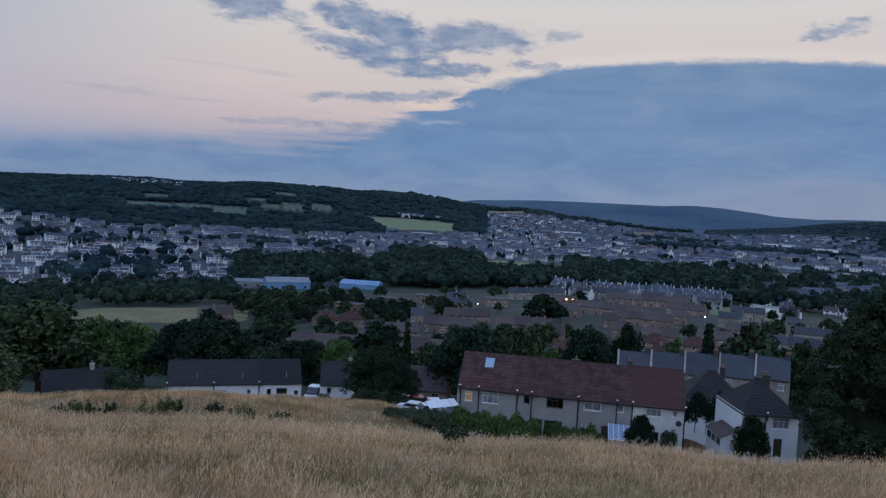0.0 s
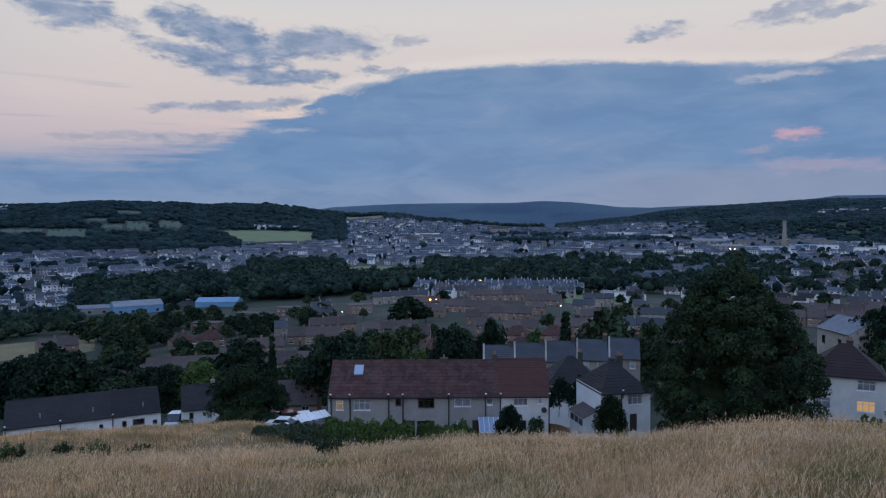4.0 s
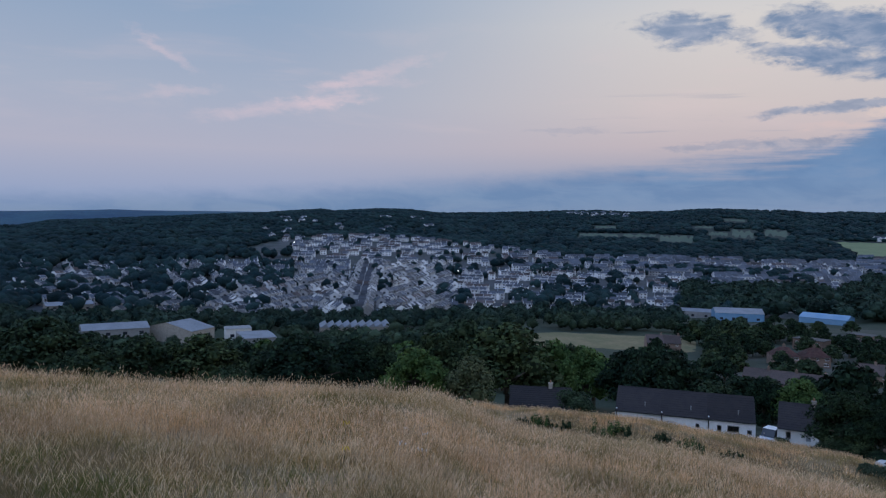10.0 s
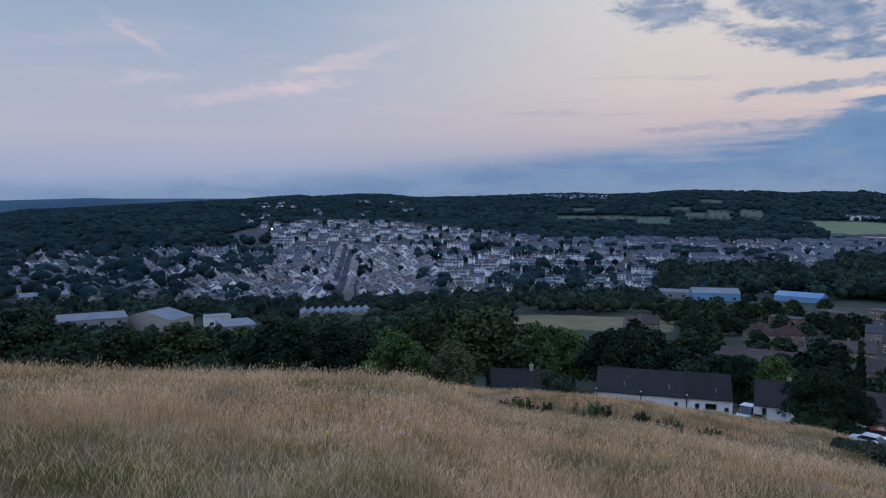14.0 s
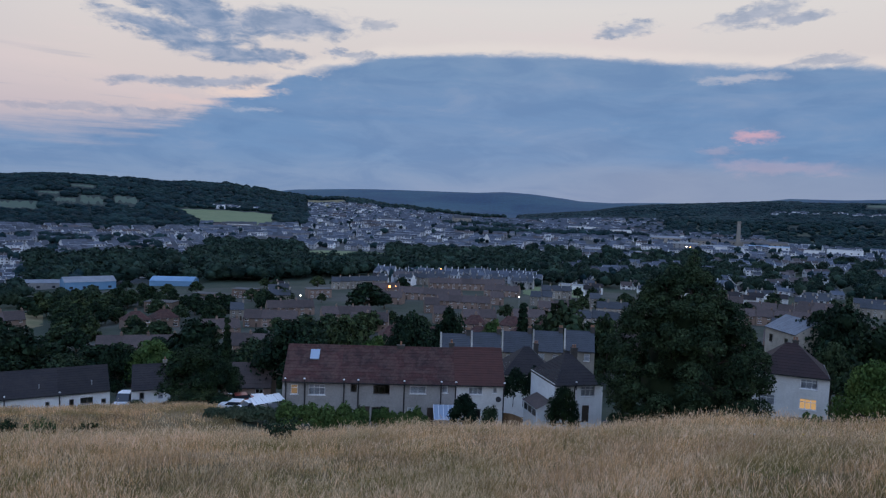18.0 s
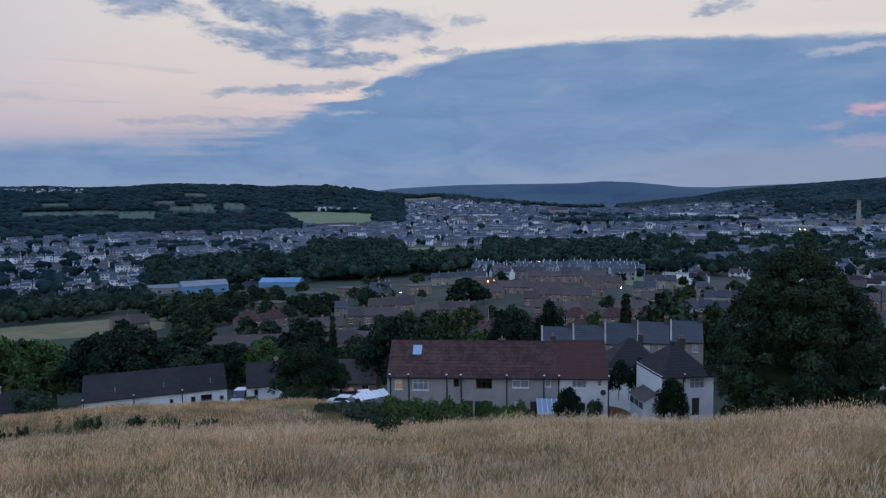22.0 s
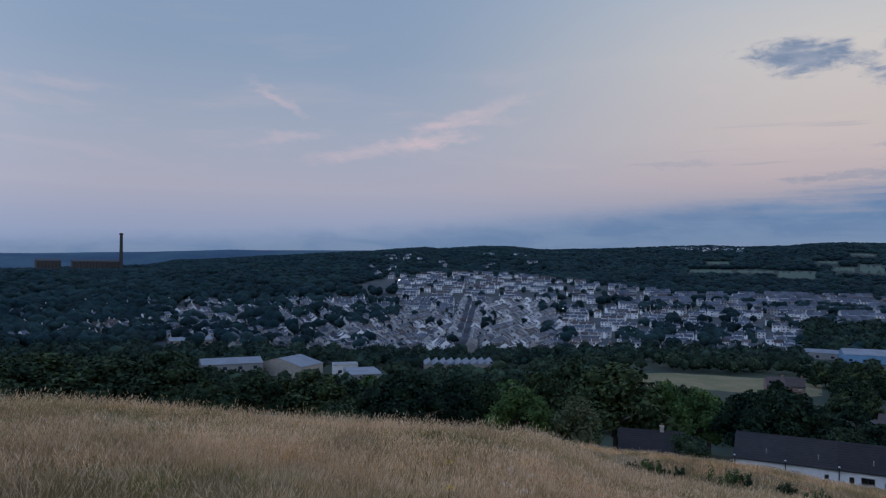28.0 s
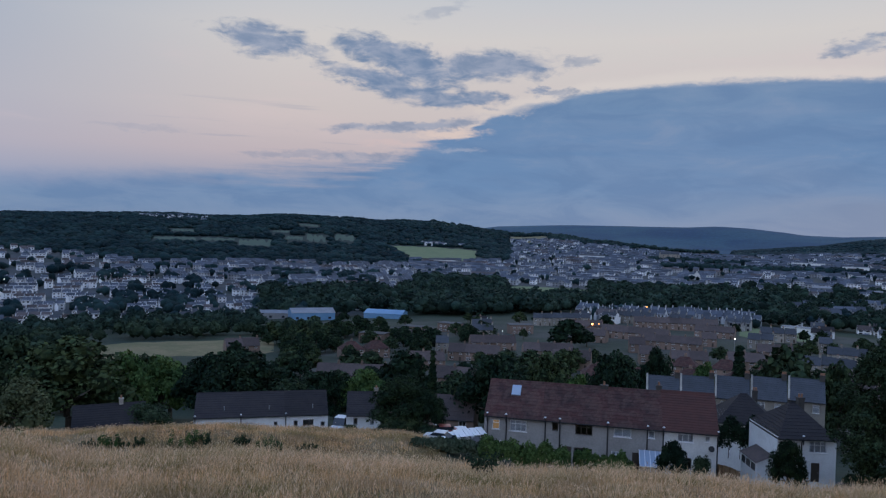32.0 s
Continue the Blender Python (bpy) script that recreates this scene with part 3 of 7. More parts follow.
# ---------- ground ----------
def make_ground():
    azs = np.concatenate([np.arange(-180, -95, 5.0), np.arange(-95, 52, 0.6), np.arange(52, 180, 5.0)])
    rs = np.concatenate([np.linspace(0.0, 20, 27), 20 * (4850 / 20) ** (np.arange(1, 131) / 130)])
    A, Rr = np.meshgrid(np.radians(azs), rs, indexing="ij")
    X, Y = Rr * np.sin(A), Rr * np.cos(A)
    Z = land(X, Y)
    na, nr = A.shape
    v = np.stack([X, Y, Z], -1).reshape(-1, 3)
    v = np.concatenate([v, [[0, 0, land1(0, 0)]]])
    i, j = np.meshgrid(np.arange(na), np.arange(nr - 1), indexing="ij")
    i2 = (i + 1) % na
    f = np.stack([i * nr + j, i * nr + j + 1, i2 * nr + j + 1, i2 * nr + j], -1).reshape(-1, 4)
    v[np.arange(na) * nr] = v[-1]
    rm = (rs[j] + rs[j + 1]) / 2
    azm = azs[i]
    brow = np.interp(azm, [-95, -60, -42, -35, -16, -12.5, 5, 35, 60], [95, 92, 90, 101, 100, 77, 73, 73, 80])
    town = ((azm < -19) & (rm > 600) & (rm < np.interp(azm, [-92, -62, -58, -42, -36, -19], [1030, 1120, 1400, 1250, 1120, 1190]))) | ((azm >= -19) & (rm > 960) & (rm < 1370)) | ((azm > -6) & (azm < 20) & (rm > 1100) & (rm < 2300))
    estate = (azm > -25) & (azm < 36) & (rm > 190) & (rm < 560)
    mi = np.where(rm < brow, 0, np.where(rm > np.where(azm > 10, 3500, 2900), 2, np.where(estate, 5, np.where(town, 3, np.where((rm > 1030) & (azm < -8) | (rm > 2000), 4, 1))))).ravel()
    me = quick("ground", v, f, [M_field, M_land, M_moor_hazed, M_town, M_woodfloor, M_gardens], mi, True)
    tagged(new("ground", me), "hillside of dry grass falling to a wooded valley", "ground", kind="structure")


make_ground()


def patch(name, az0, az1, r0, r1, mat, label, lift=0.5, wob=0.06, kind="structure", category="field", slant=0.0):
    """A sheet of meadow lying on the land, with an uneven outline."""
    m = Mesh()
    na, nr = 14, 8
    rnd = random.Random(int(az0 * 100 + r0))
    w = [rnd.uniform(-wob, wob) for _ in range(na + 1)]
    w2 = [rnd.uniform(-wob, wob) for _ in range(na + 1)]
    pts = []
    for i in range(na + 1):
        u = i / na
        lo, hi = r0 + (r1 - r0) * (max(0, w[i] + 0.10 * (2 * u - 1) ** 6) + slant * max(0.0, 1 - u / 0.28)), r1 - (r1 - r0) * max(0, w2[i] + 0.15 * (2 * u - 1) ** 6)
        for j in range(nr + 1):
            r = lo + (hi - lo) * j / nr
            x, y = at(az0 + (az1 - az0) * u, r)
            pts.append((x, y, land1(x, y) + lift * (0.0 if i in (0, na) or j in (0, nr) else 1.0)))
    m.v = pts
    for i in range(na):
        for j in range(nr):
            a = i * (nr + 1) + j
            m.f.append((a, a + 1, a + nr + 2, a + nr + 1))
            m.m.append(0)
    return tagged(new(name, m.data(name, mat, True)), label, category, kind=kind)


# ---------- houses ----------
def facade(m, w, z0, z1, holes, y=0.0, depth=0.14, mi=0):
    """A wall in the plane y, outer face towards -y, with openings (x0, x1, z0, z1) and their reveals."""
    xs = sorted({-w / 2, w / 2, *(h[0] for h in holes), *(h[1] for h in holes)})
    zs = sorted({z0, z1, *(h[2] for h in holes), *(h[3] for h in holes)})
    for a, b in zip(xs, xs[1:]):
        for c, d in zip(zs, zs[1:]):
            cx, cz = (a + b) / 2, (c + d) / 2
            if any(h[0] < cx < h[1] and h[2] < cz < h[3] for h in holes):
                continue
            m.face([(a, y, c), (b, y, c), (b, y, d), (a, y, d)], mi)
    for a, b, c, d in holes:
        k = y + depth
        m.face([(a, y, c), (a, y, d), (a, k, d), (a, k, c)], mi)
        m.face([(b, y, c), (b, k, c), (b, k, d), (b, y, d)], mi)
        m.face([(a, y, d), (b, y, d), (b, k, d), (a, k, d)], mi)
        m.face([(a, y, c), (a, k, c), (b, k, c), (b, y, c)], mi)


def window(parent, x, z, w, h, lights=2, y=0.0, fr=None, lit=None, top=True, curtain=False, name="window"):
    """Frame, panes, sill; x is the middle, z the bottom."""
    fr = fr or M_trim
    t, a, b = 0.07, x - w / 2, x + w / 2
    m = Mesh()
    y0, y1 = y + 0.05, y + 0.12
    m.box(a, a + t, y0, y1, z, z + h), m.box(b - t, b, y0, y1, z, z + h)
    m.box(a + t, b - t, y0, y1, z, z + t), m.box(a + t, b - t, y0, y1, z + h - t, z + h)
    for i in range(1, lights):
        c = a + w * i / lights
        m.box(c - t / 2, c + t / 2, y0, y1, z + t, z + h - t)
    if top and h > 0.9:
        m.box(a + t, b - t, y0 - 0.008, y1, z + h * 0.68 - t / 2, z + h * 0.68 + t / 2)
    win = part(name, m, fr, parent)
    for i in range(lights):
        p = Mesh().box(a + w * i / lights + t / 2 + 0.005, a + w * (i + 1) / lights - t / 2 - 0.005, y + 0.085, y + 0.095, z + t, z + h - t)
        part("pane", p, lit or M_glass, win, "pane lit from a warm room" if lit else "")
    part("sill", Mesh().box(a - 0.08, b + 0.08, y - 0.08, y + 0.049, z - 0.07, z - 0.002), M_concrete if fr is not M_trim else M_trim, win)
    if curtain:
        part("curtain", Mesh().box(a + 0.1, b - 0.1, y + 0.22, y + 0.24, z, z + h), M_curtain, win)
    return win


def roof_mesh(w, d, eave, rise, hip=0.0, over=0.3, courses=11, step=0.03, end=0.06):
    """Two slopes laid in stepped courses, with thickness; hip: length by which the ridge is drawn in at each end."""
    m = Mesh()
    half = d / 2 + over
    slope = rise / (d / 2)
    zb = eave - over * slope
    for s in (-1, 1):
        for i in range(courses):
            u0, u1 = i / courses, (i + 1) / courses
            y0, y1 = d / 2 + s * half * (1 - u0), d / 2 + s * half * (1 - u1)
            za, zc = zb + (half * slope) * u0, zb + (half * slope) * u1
            e0, e1 = w / 2 + end - (hip + end) * u0 * (1 if hip else 0), w / 2 + end - (hip + end) * u1 * (1 if hip else 0)
            lo, hi = za + 0.05 + step, zc + 0.05
            q = [(-e0, y0, lo), (e0, y0, lo), (e1, y1, hi), (-e1, y1, hi)]
            m.face(q if s < 0 else q[::-1])
            zs = za + (0.05 if i else 0.0)
            r = [(-e0, y0, zs), (e0, y0, zs), (e0, y0, lo), (-e0, y0, lo)]
            m.face(r if s < 0 else r[::-1])
        q = [(-w / 2 - end, d / 2 + s * half, zb - 0.09), (w / 2 + end, d / 2 + s * half, zb - 0.09), (w / 2 + end, d / 2 + s * half, zb), (-w / 2 - end, d / 2 + s * half, zb)]
        m.face(q if s < 0 else q[::-1])
        # underside of the eaves
        q = [(-w / 2 - end, d / 2 + s * half, zb - 0.09), (-w / 2 - end, d / 2 + s * (d / 2 - 0.2), zb - 0.09), (w / 2 + end, d / 2 + s * (d / 2 - 0.2), zb - 0.09), (w / 2 + end, d / 2 + s * half, zb - 0.09)]
        m.face(q if s < 0 else q[::-1])
    top = zb + half * slope
    for s in (-1, 1):
        if hip:
            e = s * (w / 2 + end)
            for i in range(courses):
                u0, u1 = i / courses, (i + 1) / courses
                x0, x1 = s * (w / 2 + end - (hip + end) * u0), s * (w / 2 + end - (hip + end) * u1)
                ya, yb = half * (1 - u0), half * (1 - u1)
                lo, hi = zb + half * slope * u0 + 0.05 + step, zb + half * slope * u1 + 0.05
                q = [(x0, d / 2 - ya, lo), (x0, d / 2 + ya, lo), (x1, d / 2 + yb, hi), (x1, d / 2 - yb, hi)]
                m.face(q if s > 0 else q[::-1])
            q = [(e, d / 2 - half, zb - 0.09), (e, d / 2 + half, zb - 0.09), (e, d / 2 + half, zb + 0.08), (e, d / 2 - half, zb + 0.08)]
            m.face(q if s > 0 else q[::-1])
        else:
            e = s * (w / 2 + end)
            q = [(e, d / 2 - half, zb - 0.09), (e, d / 2 + half, zb - 0.09), (e, d / 2, top + 0.05), (e, d / 2, top - 0.05)]
            m.face([(e, d / 2 - half, zb - 0.09), (e, d / 2, top - 0.1), (e, d / 2, top + 0.05), (e, d / 2 - half, zb + 0.08)])
            m.face([(e, d / 2 + half, zb - 0.09), (e, d / 2 + half, zb + 0.08), (e, d / 2, top + 0.05), (e, d / 2, top - 0.1)])
    return m


def chimney(parent, x, y, z0, z1, w=0.9, d=0.6, pots=2, mat=None):
    m = Mesh().box(x - w / 2, x + w / 2, y - d / 2, y + d / 2, z0, z1 - 0.16)
    m.box(x - w / 2 - 0.05, x + w / 2 + 0.05, y - d / 2 - 0.05, y + d / 2 + 0.05, z1 - 0.158, z1)
    c = part("chimney", m, mat or M_brick, parent)
    for i in range(pots):
        px = x + (i - (pots - 1) / 2) * w / max(pots, 1) * 0.9
        part("chimney_pot", Mesh().tube([(px, y, z1), (px, y, z1 + 0.22), (px, y, z1 + 0.4)], [0.13, 0.11, 0.12], 8), M_pot, c)
    return c


def house(m, w, d, eave, rise, wall, roof, label, hip=0.0, front=(), doors=(), chimneys=(), pipes=(), end=0.02, sides=True, depth=3.5, group="", name="house", courses=11, cat="house", side_windows=None):
    """A house facing -y, its middle at x = 0, the front wall at y = 0. front: windows (x, sill, width, height, lights, frame, lit)."""
    h = thing(name, m, label, cat, group)
    b = Mesh()
    holes = [(x - ww / 2, x + ww / 2, z, z + hh) for x, z, ww, hh, *_ in front] + [(x - ww / 2, x + ww / 2, 0.0, hh) for x, ww, hh, _ in doors]
    facade(b, w, -depth, eave, holes)
    b.face([(-w / 2, d, -depth), (-w / 2, d, eave), (w / 2, d, eave), (w / 2, d, -depth)])
    for s in (-1, 1):
        q = [(s * w / 2, 0, -depth), (s * w / 2, d, -depth), (s * w / 2, d, eave)] + ([] if hip else [(s * w / 2, d / 2, eave + rise - 0.12)]) + [(s * w / 2, 0, eave)]
        b.face(q if s > 0 else q[::-1])
    b.face([(-w / 2, 0.3, 2.5), (w / 2, 0.3, 2.5), (w / 2, d - 0.05, 2.5), (-w / 2, d - 0.05, 2.5)])
    part("wall", b, wall, h)
    part("roof", roof_mesh(w, d, eave, rise, hip, 0.3, courses, end=end), roof, h)
    ridge = Mesh()
    span, top = w / 2 - hip + (0 if hip else end), eave + rise + 0.05
    k = max(3, int(2 * span / 0.5))
    for i in range(k):
        a, c = -span + 2 * span * i / k, -span + 2 * span * (i + 1) / k
        ridge.face([(a, d / 2 - 0.17, top - 0.08), (c, d / 2 - 0.17, top - 0.08), (c, d / 2, top + 0.09), (a, d / 2, top + 0.09)])
        ridge.face([(a, d / 2 + 0.17, top - 0.08), (a, d / 2, top + 0.09), (c, d / 2, top + 0.09), (c, d / 2 + 0.17, top - 0.08)])
    part("ridge", ridge, roof, h)
    for x, z, ww, hh, n, fr, lit in front:
        window(h, x, z, ww, hh, n, 0.0, fr, lit, curtain=NETS and fr is M_trim and lit is None)
    for x, ww, hh, mat in doors:
        dr = part("door", Mesh().box(x - ww / 2 + 0.01, x + ww / 2 - 0.01, 0.06, 0.12, 0, hh - 0.01), mat, h)
        part("handle", Mesh().box(x + ww / 2 - 0.16, x + ww / 2 - 0.12, 0.02, 0.058, 0.95, 1.12), M_concrete, dr)
    g = Mesh()
    z = eave - 0.3 * rise / (d / 2)
    g.box(-w / 2 - end, w / 2 + end, -0.42, -0.305, z - 0.06, z + 0.05)
    part("gutter", g, M_pipe, h)
    for x in pipes:
        p = Mesh().tube([(x, -0.36, z - 0.05), (x, -0.1, z - 0.35), (x, -0.08, z - 0.5), (x, -0.08, -0.5)], [0.075] * 4, 7)
        pipe = part("downpipe", p, M_pipe, h)
        if NETS:
            part("vent_pipe", Mesh().tube([(x, -0.5, z - 0.5), (x, -0.5, z + 0.42)], [0.06, 0.06], 7), M_pipe, pipe)
            part("vent_cap", Mesh().tube([(x, -0.5, z + 0.42), (x, -0.5, z + 0.5), (x, -0.5, z + 0.56)], [0.13, 0.13, 0.05], 8), M_trim, pipe, "white vent cap")
    for x, y, z1, ww, n, mat in chimneys:
        zr = eave + rise * (1 - abs(y - d / 2) / (d / 2)) - 0.5
        chimney(h, x, y, zr, z1, ww, 0.6, n, mat)
    return h


def spot_at(az, r, z, turn=0.0):
    """A pose at bearing az and distance r, facing the hill, then turned."""
    x, y = at(az, r)
    return pose(x, y, z, 0, 0, -az + turn)


W2, WD = M_trim, M_frame_dark
NETS = True
# The terrace below the field: four houses in one row
ROW_Y, ROW_Z = 84.8, -24.65
G = "terraced houses below the field"
a = house(pose(-10.4, ROW_Y, ROW_Z), 6.8, 8.6, 5.1, 3.3, M_render, M_tile_red, "grey pebbledashed terraced house with old red tiled roof and skylight", front=[(-2.0, 3.35, 0.85, 1.15, 1, W2, M_glow_dim), (0.65, 3.3, 1.95, 1.3, 3, W2, None), (-0.6, 0.8, 1.9, 1.25, 2, W2, None)],
          pipes=(-0.75, -3.0), chimneys=(), group=G)
sk = Mesh()
lo, hi = 4.3 * 0.56, 4.3 * 0.84
q = [(-0.55, lo, 5.1 + 3.3 * 0.56), (0.55, lo, 5.1 + 3.3 * 0.56), (0.55, hi, 5.1 + 3.3 * 0.84), (-0.55, hi, 5.1 + 3.3 * 0.84)]
up = [(x, y - 0.14, z + 0.2) for x, y, z in q]
sk.face(up)
for i in range(4):
    j = (i + 1) % 4
    sk.face([q[i], q[j], up[j], up[i]])
part("skylight", sk, M_pale_glass, a, "pale roof window reflecting the sky")
b = house(pose(-3.25, ROW_Y, ROW_Z), 7.5, 8.6, 5.1, 3.3, M_render, M_tile_red, "grey pebbledashed terraced house with old red tiled roof and dark windows", front=[(-2.15, 3.75, 0.7, 1.15, 1, WD, None), (1.15, 3.55, 1.95, 1.3, 3, WD, None), (1.1, 0.75, 2.1, 1.25, 3, WD, None)],
          doors=[(-0.75, 1.1, 2.05, M_frame_dark)], pipes=(-1.6, -3.3), chimneys=[(3.3, 4.3, 8.72, 0.9, 1, M_soot)], group=G)
c = house(pose(3.6, ROW_Y, ROW_Z), 6.2, 8.6, 5.1, 3.3, M_render, M_tile_red, "grey pebbledashed terraced house with white windows and a glass lean-to", front=[(-1.35, 3.7, 1.95, 1.3, 2, W2, None), (1.85, 3.85, 0.7, 1.2, 1, W2, None), (-2.0, 0.7, 1.1, 1.3, 2, W2, None)],
          doors=[(0.3, 1.0, 2.05, M_frame_dark)], pipes=(1.4, -3.0), chimneys=[(2.8, 4.6, 9.1, 0.62, 1, M_soot)], group=G)
d = house(pose(9.65, ROW_Y, ROW_Z), 5.9, 8.6, 5.12, 3.42, M_cream, M_tile_new, "cream rendered terraced house with newer ribbed brown roof", front=[(-0.5, 3.75, 1.75, 1.25, 3, W2, None), (1.85, 3.95, 0.55, 0.95, 1, W2, None), (-0.3, 0.8, 1.0, 1.2, 1, WD, None)],
          pipes=(-2.9, 2.9), courses=16, end=0.08, group=G)
dish = part("satellite_dish", Mesh().tube([(2.25, -0.25, 3.3), (2.25, -0.33, 3.32), (2.25, -0.36, 3.33)], [0.08, 0.28, 0.34], 12), M_pipe, d, "dark round satellite dish")

# The long white row further left
ROWB = -31.2
G = "white houses behind the field"
for x, ww, fr in ((-6.6, 6.6, [(-1.9, 2.95, 0.75, 0.6, 1, WD, None), (1.4, 3.0, 1.7, 0.75, 2, WD, None)]), (0.0, 6.6, [(-1.9, 2.7, 1.5, 0.95, 2, W2, None), (2.0, 3.1, 0.5, 0.55, 1, WD, None)]),
                  (6.6, 6.6, [(-1.6, 2.8, 0.6, 0.9, 1, WD, None), (0.3, 2.9, 1.6, 0.9, 2, WD, None), (2.5, 2.8, 0.6, 0.6, 1, WD, None)])):
    mm = spot_at(-26.75, 112, ROWB) @ pose(x, 0, 0)
    h = house(mm, ww, 8.6, 4.7, 2.6, M_white, M_tile_dark, "white rendered terraced house under a long dark roof", front=fr, pipes=(-3.1,), group=G)
    part("flue", Mesh().tube([(1.0, 1.0, 5.2), (1.0, 1.0, 5.9), (1.0, 1.0, 5.95)], [0.07, 0.07, 0.12], 7), M_concrete, h)
house(spot_at(-18.9, 110, -30.8), 5.2, 7.5, 4.7, 2.6, M_white, M_tile_dark, "small white rendered house end with dark roof", front=[(-1.2, 3.2, 0.6, 0.9, 1, WD, None), (1.3, 3.0, 0.8, 1.0, 1, W2, None)], chimneys=[(1.9, 3.6, 8.0, 0.6, 1, M_stone)], group=G)
house(spot_at(-37.6, 110, -31.0), 9.6, 8.0, 4.4, 2.4, M_stone, M_tile_dark, "low dark-roofed house behind the brow of the field", front=[(-2, 2.6, 1.5, 0.9, 2, W2, None)], chimneys=[(1.5, 4.0, 7.6, 0.6, 1, M_stone)], group=G)

# White hip-roofed house beside the great tree
wh = house(spot_at(14.35, 88, -24.2, 26), 6.4, 7.6, 4.9, 2.9, M_white, M_tile_dark, "white rendered house with dark hipped roof and lean-to", hip=2.9, front=[(1.2, 3.2, 1.9, 1.25, 3, W2, None), (-1.9, 0.9, 1.2, 1.2, 2, WD, None)], doors=[(1.0, 0.95, 2.1, M_frame_dark)], pipes=(-0.6,), chimneys=[(1.2, 4.4, 8.35, 0.7, 2, M_soot)])
lean = Mesh().box(-5.0, -3.22, 0.9, 5.2, -2.0, 1.7)
lean.face([(-5.0, 0.9, 1.7), (-3.22, 0.9, 1.7), (-3.22, 0.9, 2.45)])
part("lean_to", lean, M_white, wh, "white lean-to against the side wall")
lean = Mesh()
lean.face([(-5.2, 0.7, 1.62), (-3.21, 0.7, 2.5), (-3.21, 5.4, 2.5), (-5.2, 5.4, 1.62)])
part("lean_to_roof", lean, M_tile_brown, wh)
for i in range(3):
    part("lean_to_window", Mesh().box(-5.03, -5.005, 1.2 + i * 1.35, 2.3 + i * 1.35, 0.6, 1.4), M_far_pane, wh)
# hipped house behind it, and the slate row
house(spot_at(10.4, 108, -28.2, 8), 8.2, 8.2, 5.0, 3.2, M_cream, M_tile_dark, "cream house with dark hipped roof behind a hedge", hip=3.6, front=[(-2.6, 3.2, 1.9, 1.2, 3, W2, None), (2.0, 3.2, 1.6, 1.2, 2, W2, None)], chimneys=[(1.6, 5.2, 8.7, 0.7, 2, M_soot)])
for i in range(5):
    az = 3.2 + 2.45 * (i + 0.5)
    st = house(spot_at(az, 128 + i * 0.9, -30.1 + 0.3 * i, 2), 5.5, 8.4, 5.2, 2.8, M_stone, M_slate, "stone terraced house with blue-grey slate roof", front=[(-1.2, 3.3, 1.2, 1.3, 2, W2, None), (1.4, 3.3, 1.0, 1.3, 1, W2, None)], chimneys=[(2.4, 4.2, 8.9, 0.8, 3, M_soot)], group="slate-roofed stone terrace", depth=9.0)
    for y0, z0, y1, z1 in ((-0.3, 5.05, 4.2, 8.05), (4.2, 8.05, 8.7, 5.05)):
        k = Mesh()
        k.face([(-2.78, y0, z0 + 0.3), (-2.46, y0, z0 + 0.3), (-2.46, y1, z1 + 0.3), (-2.78, y1, z1 + 0.3)])
        k.face([(-2.46, y0, z0), (-2.46, y1, z1), (-2.46, y1, z1 + 0.3), (-2.46, y0, z0 + 0.3)])
        k.face([(-2.78, y0, z0), (-2.78, y0, z0 + 0.3), (-2.78, y1, z1 + 0.3), (-2.78, y1, z1)])
        k.face([(-2.78, y0, z0), (-2.46, y0, z0), (-2.46, y0, z0 + 0.3), (-2.78, y0, z0 + 0.3)])
        part("coping", k, M_stone, st, "raised stone coping of the party wall")
# house with the lit window
house(spot_at(29.5, 97, -22.3, 3), 8.4, 8.2, 5.0, 3.0, M_cream, M_tile_wine, "cream semi-detached house with dark hipped roof and one lit window", hip=3.5, front=[(-2.6, 3.3, 1.7, 1.2, 2, W2, None), (2.0, 3.3, 1.9, 1.2, 3, W2, None), (-2.6, 0.8, 1.9, 1.3, 2, W2, None), (2.0, 0.8, 1.9, 1.3, 3, W2, M_glow_window)],
      pipes=(-3.4,), chimneys=[(0.5, 5.0, 8.4, 0.7, 2, M_soot)])
NETS = False
# gabled hall
house(spot_at(28.6, 150, -25.0, -58), 10.0, 8.0, 5.4, 2.2, M_stone, M_pale_slate, "plain stone hall with pale grey roof", front=[(-3, 2.6, 1.1, 1.5, 1, WD, None), (2, 2.6, 1.1, 1.5, 1, WD, None)], name="hall", cat="building")


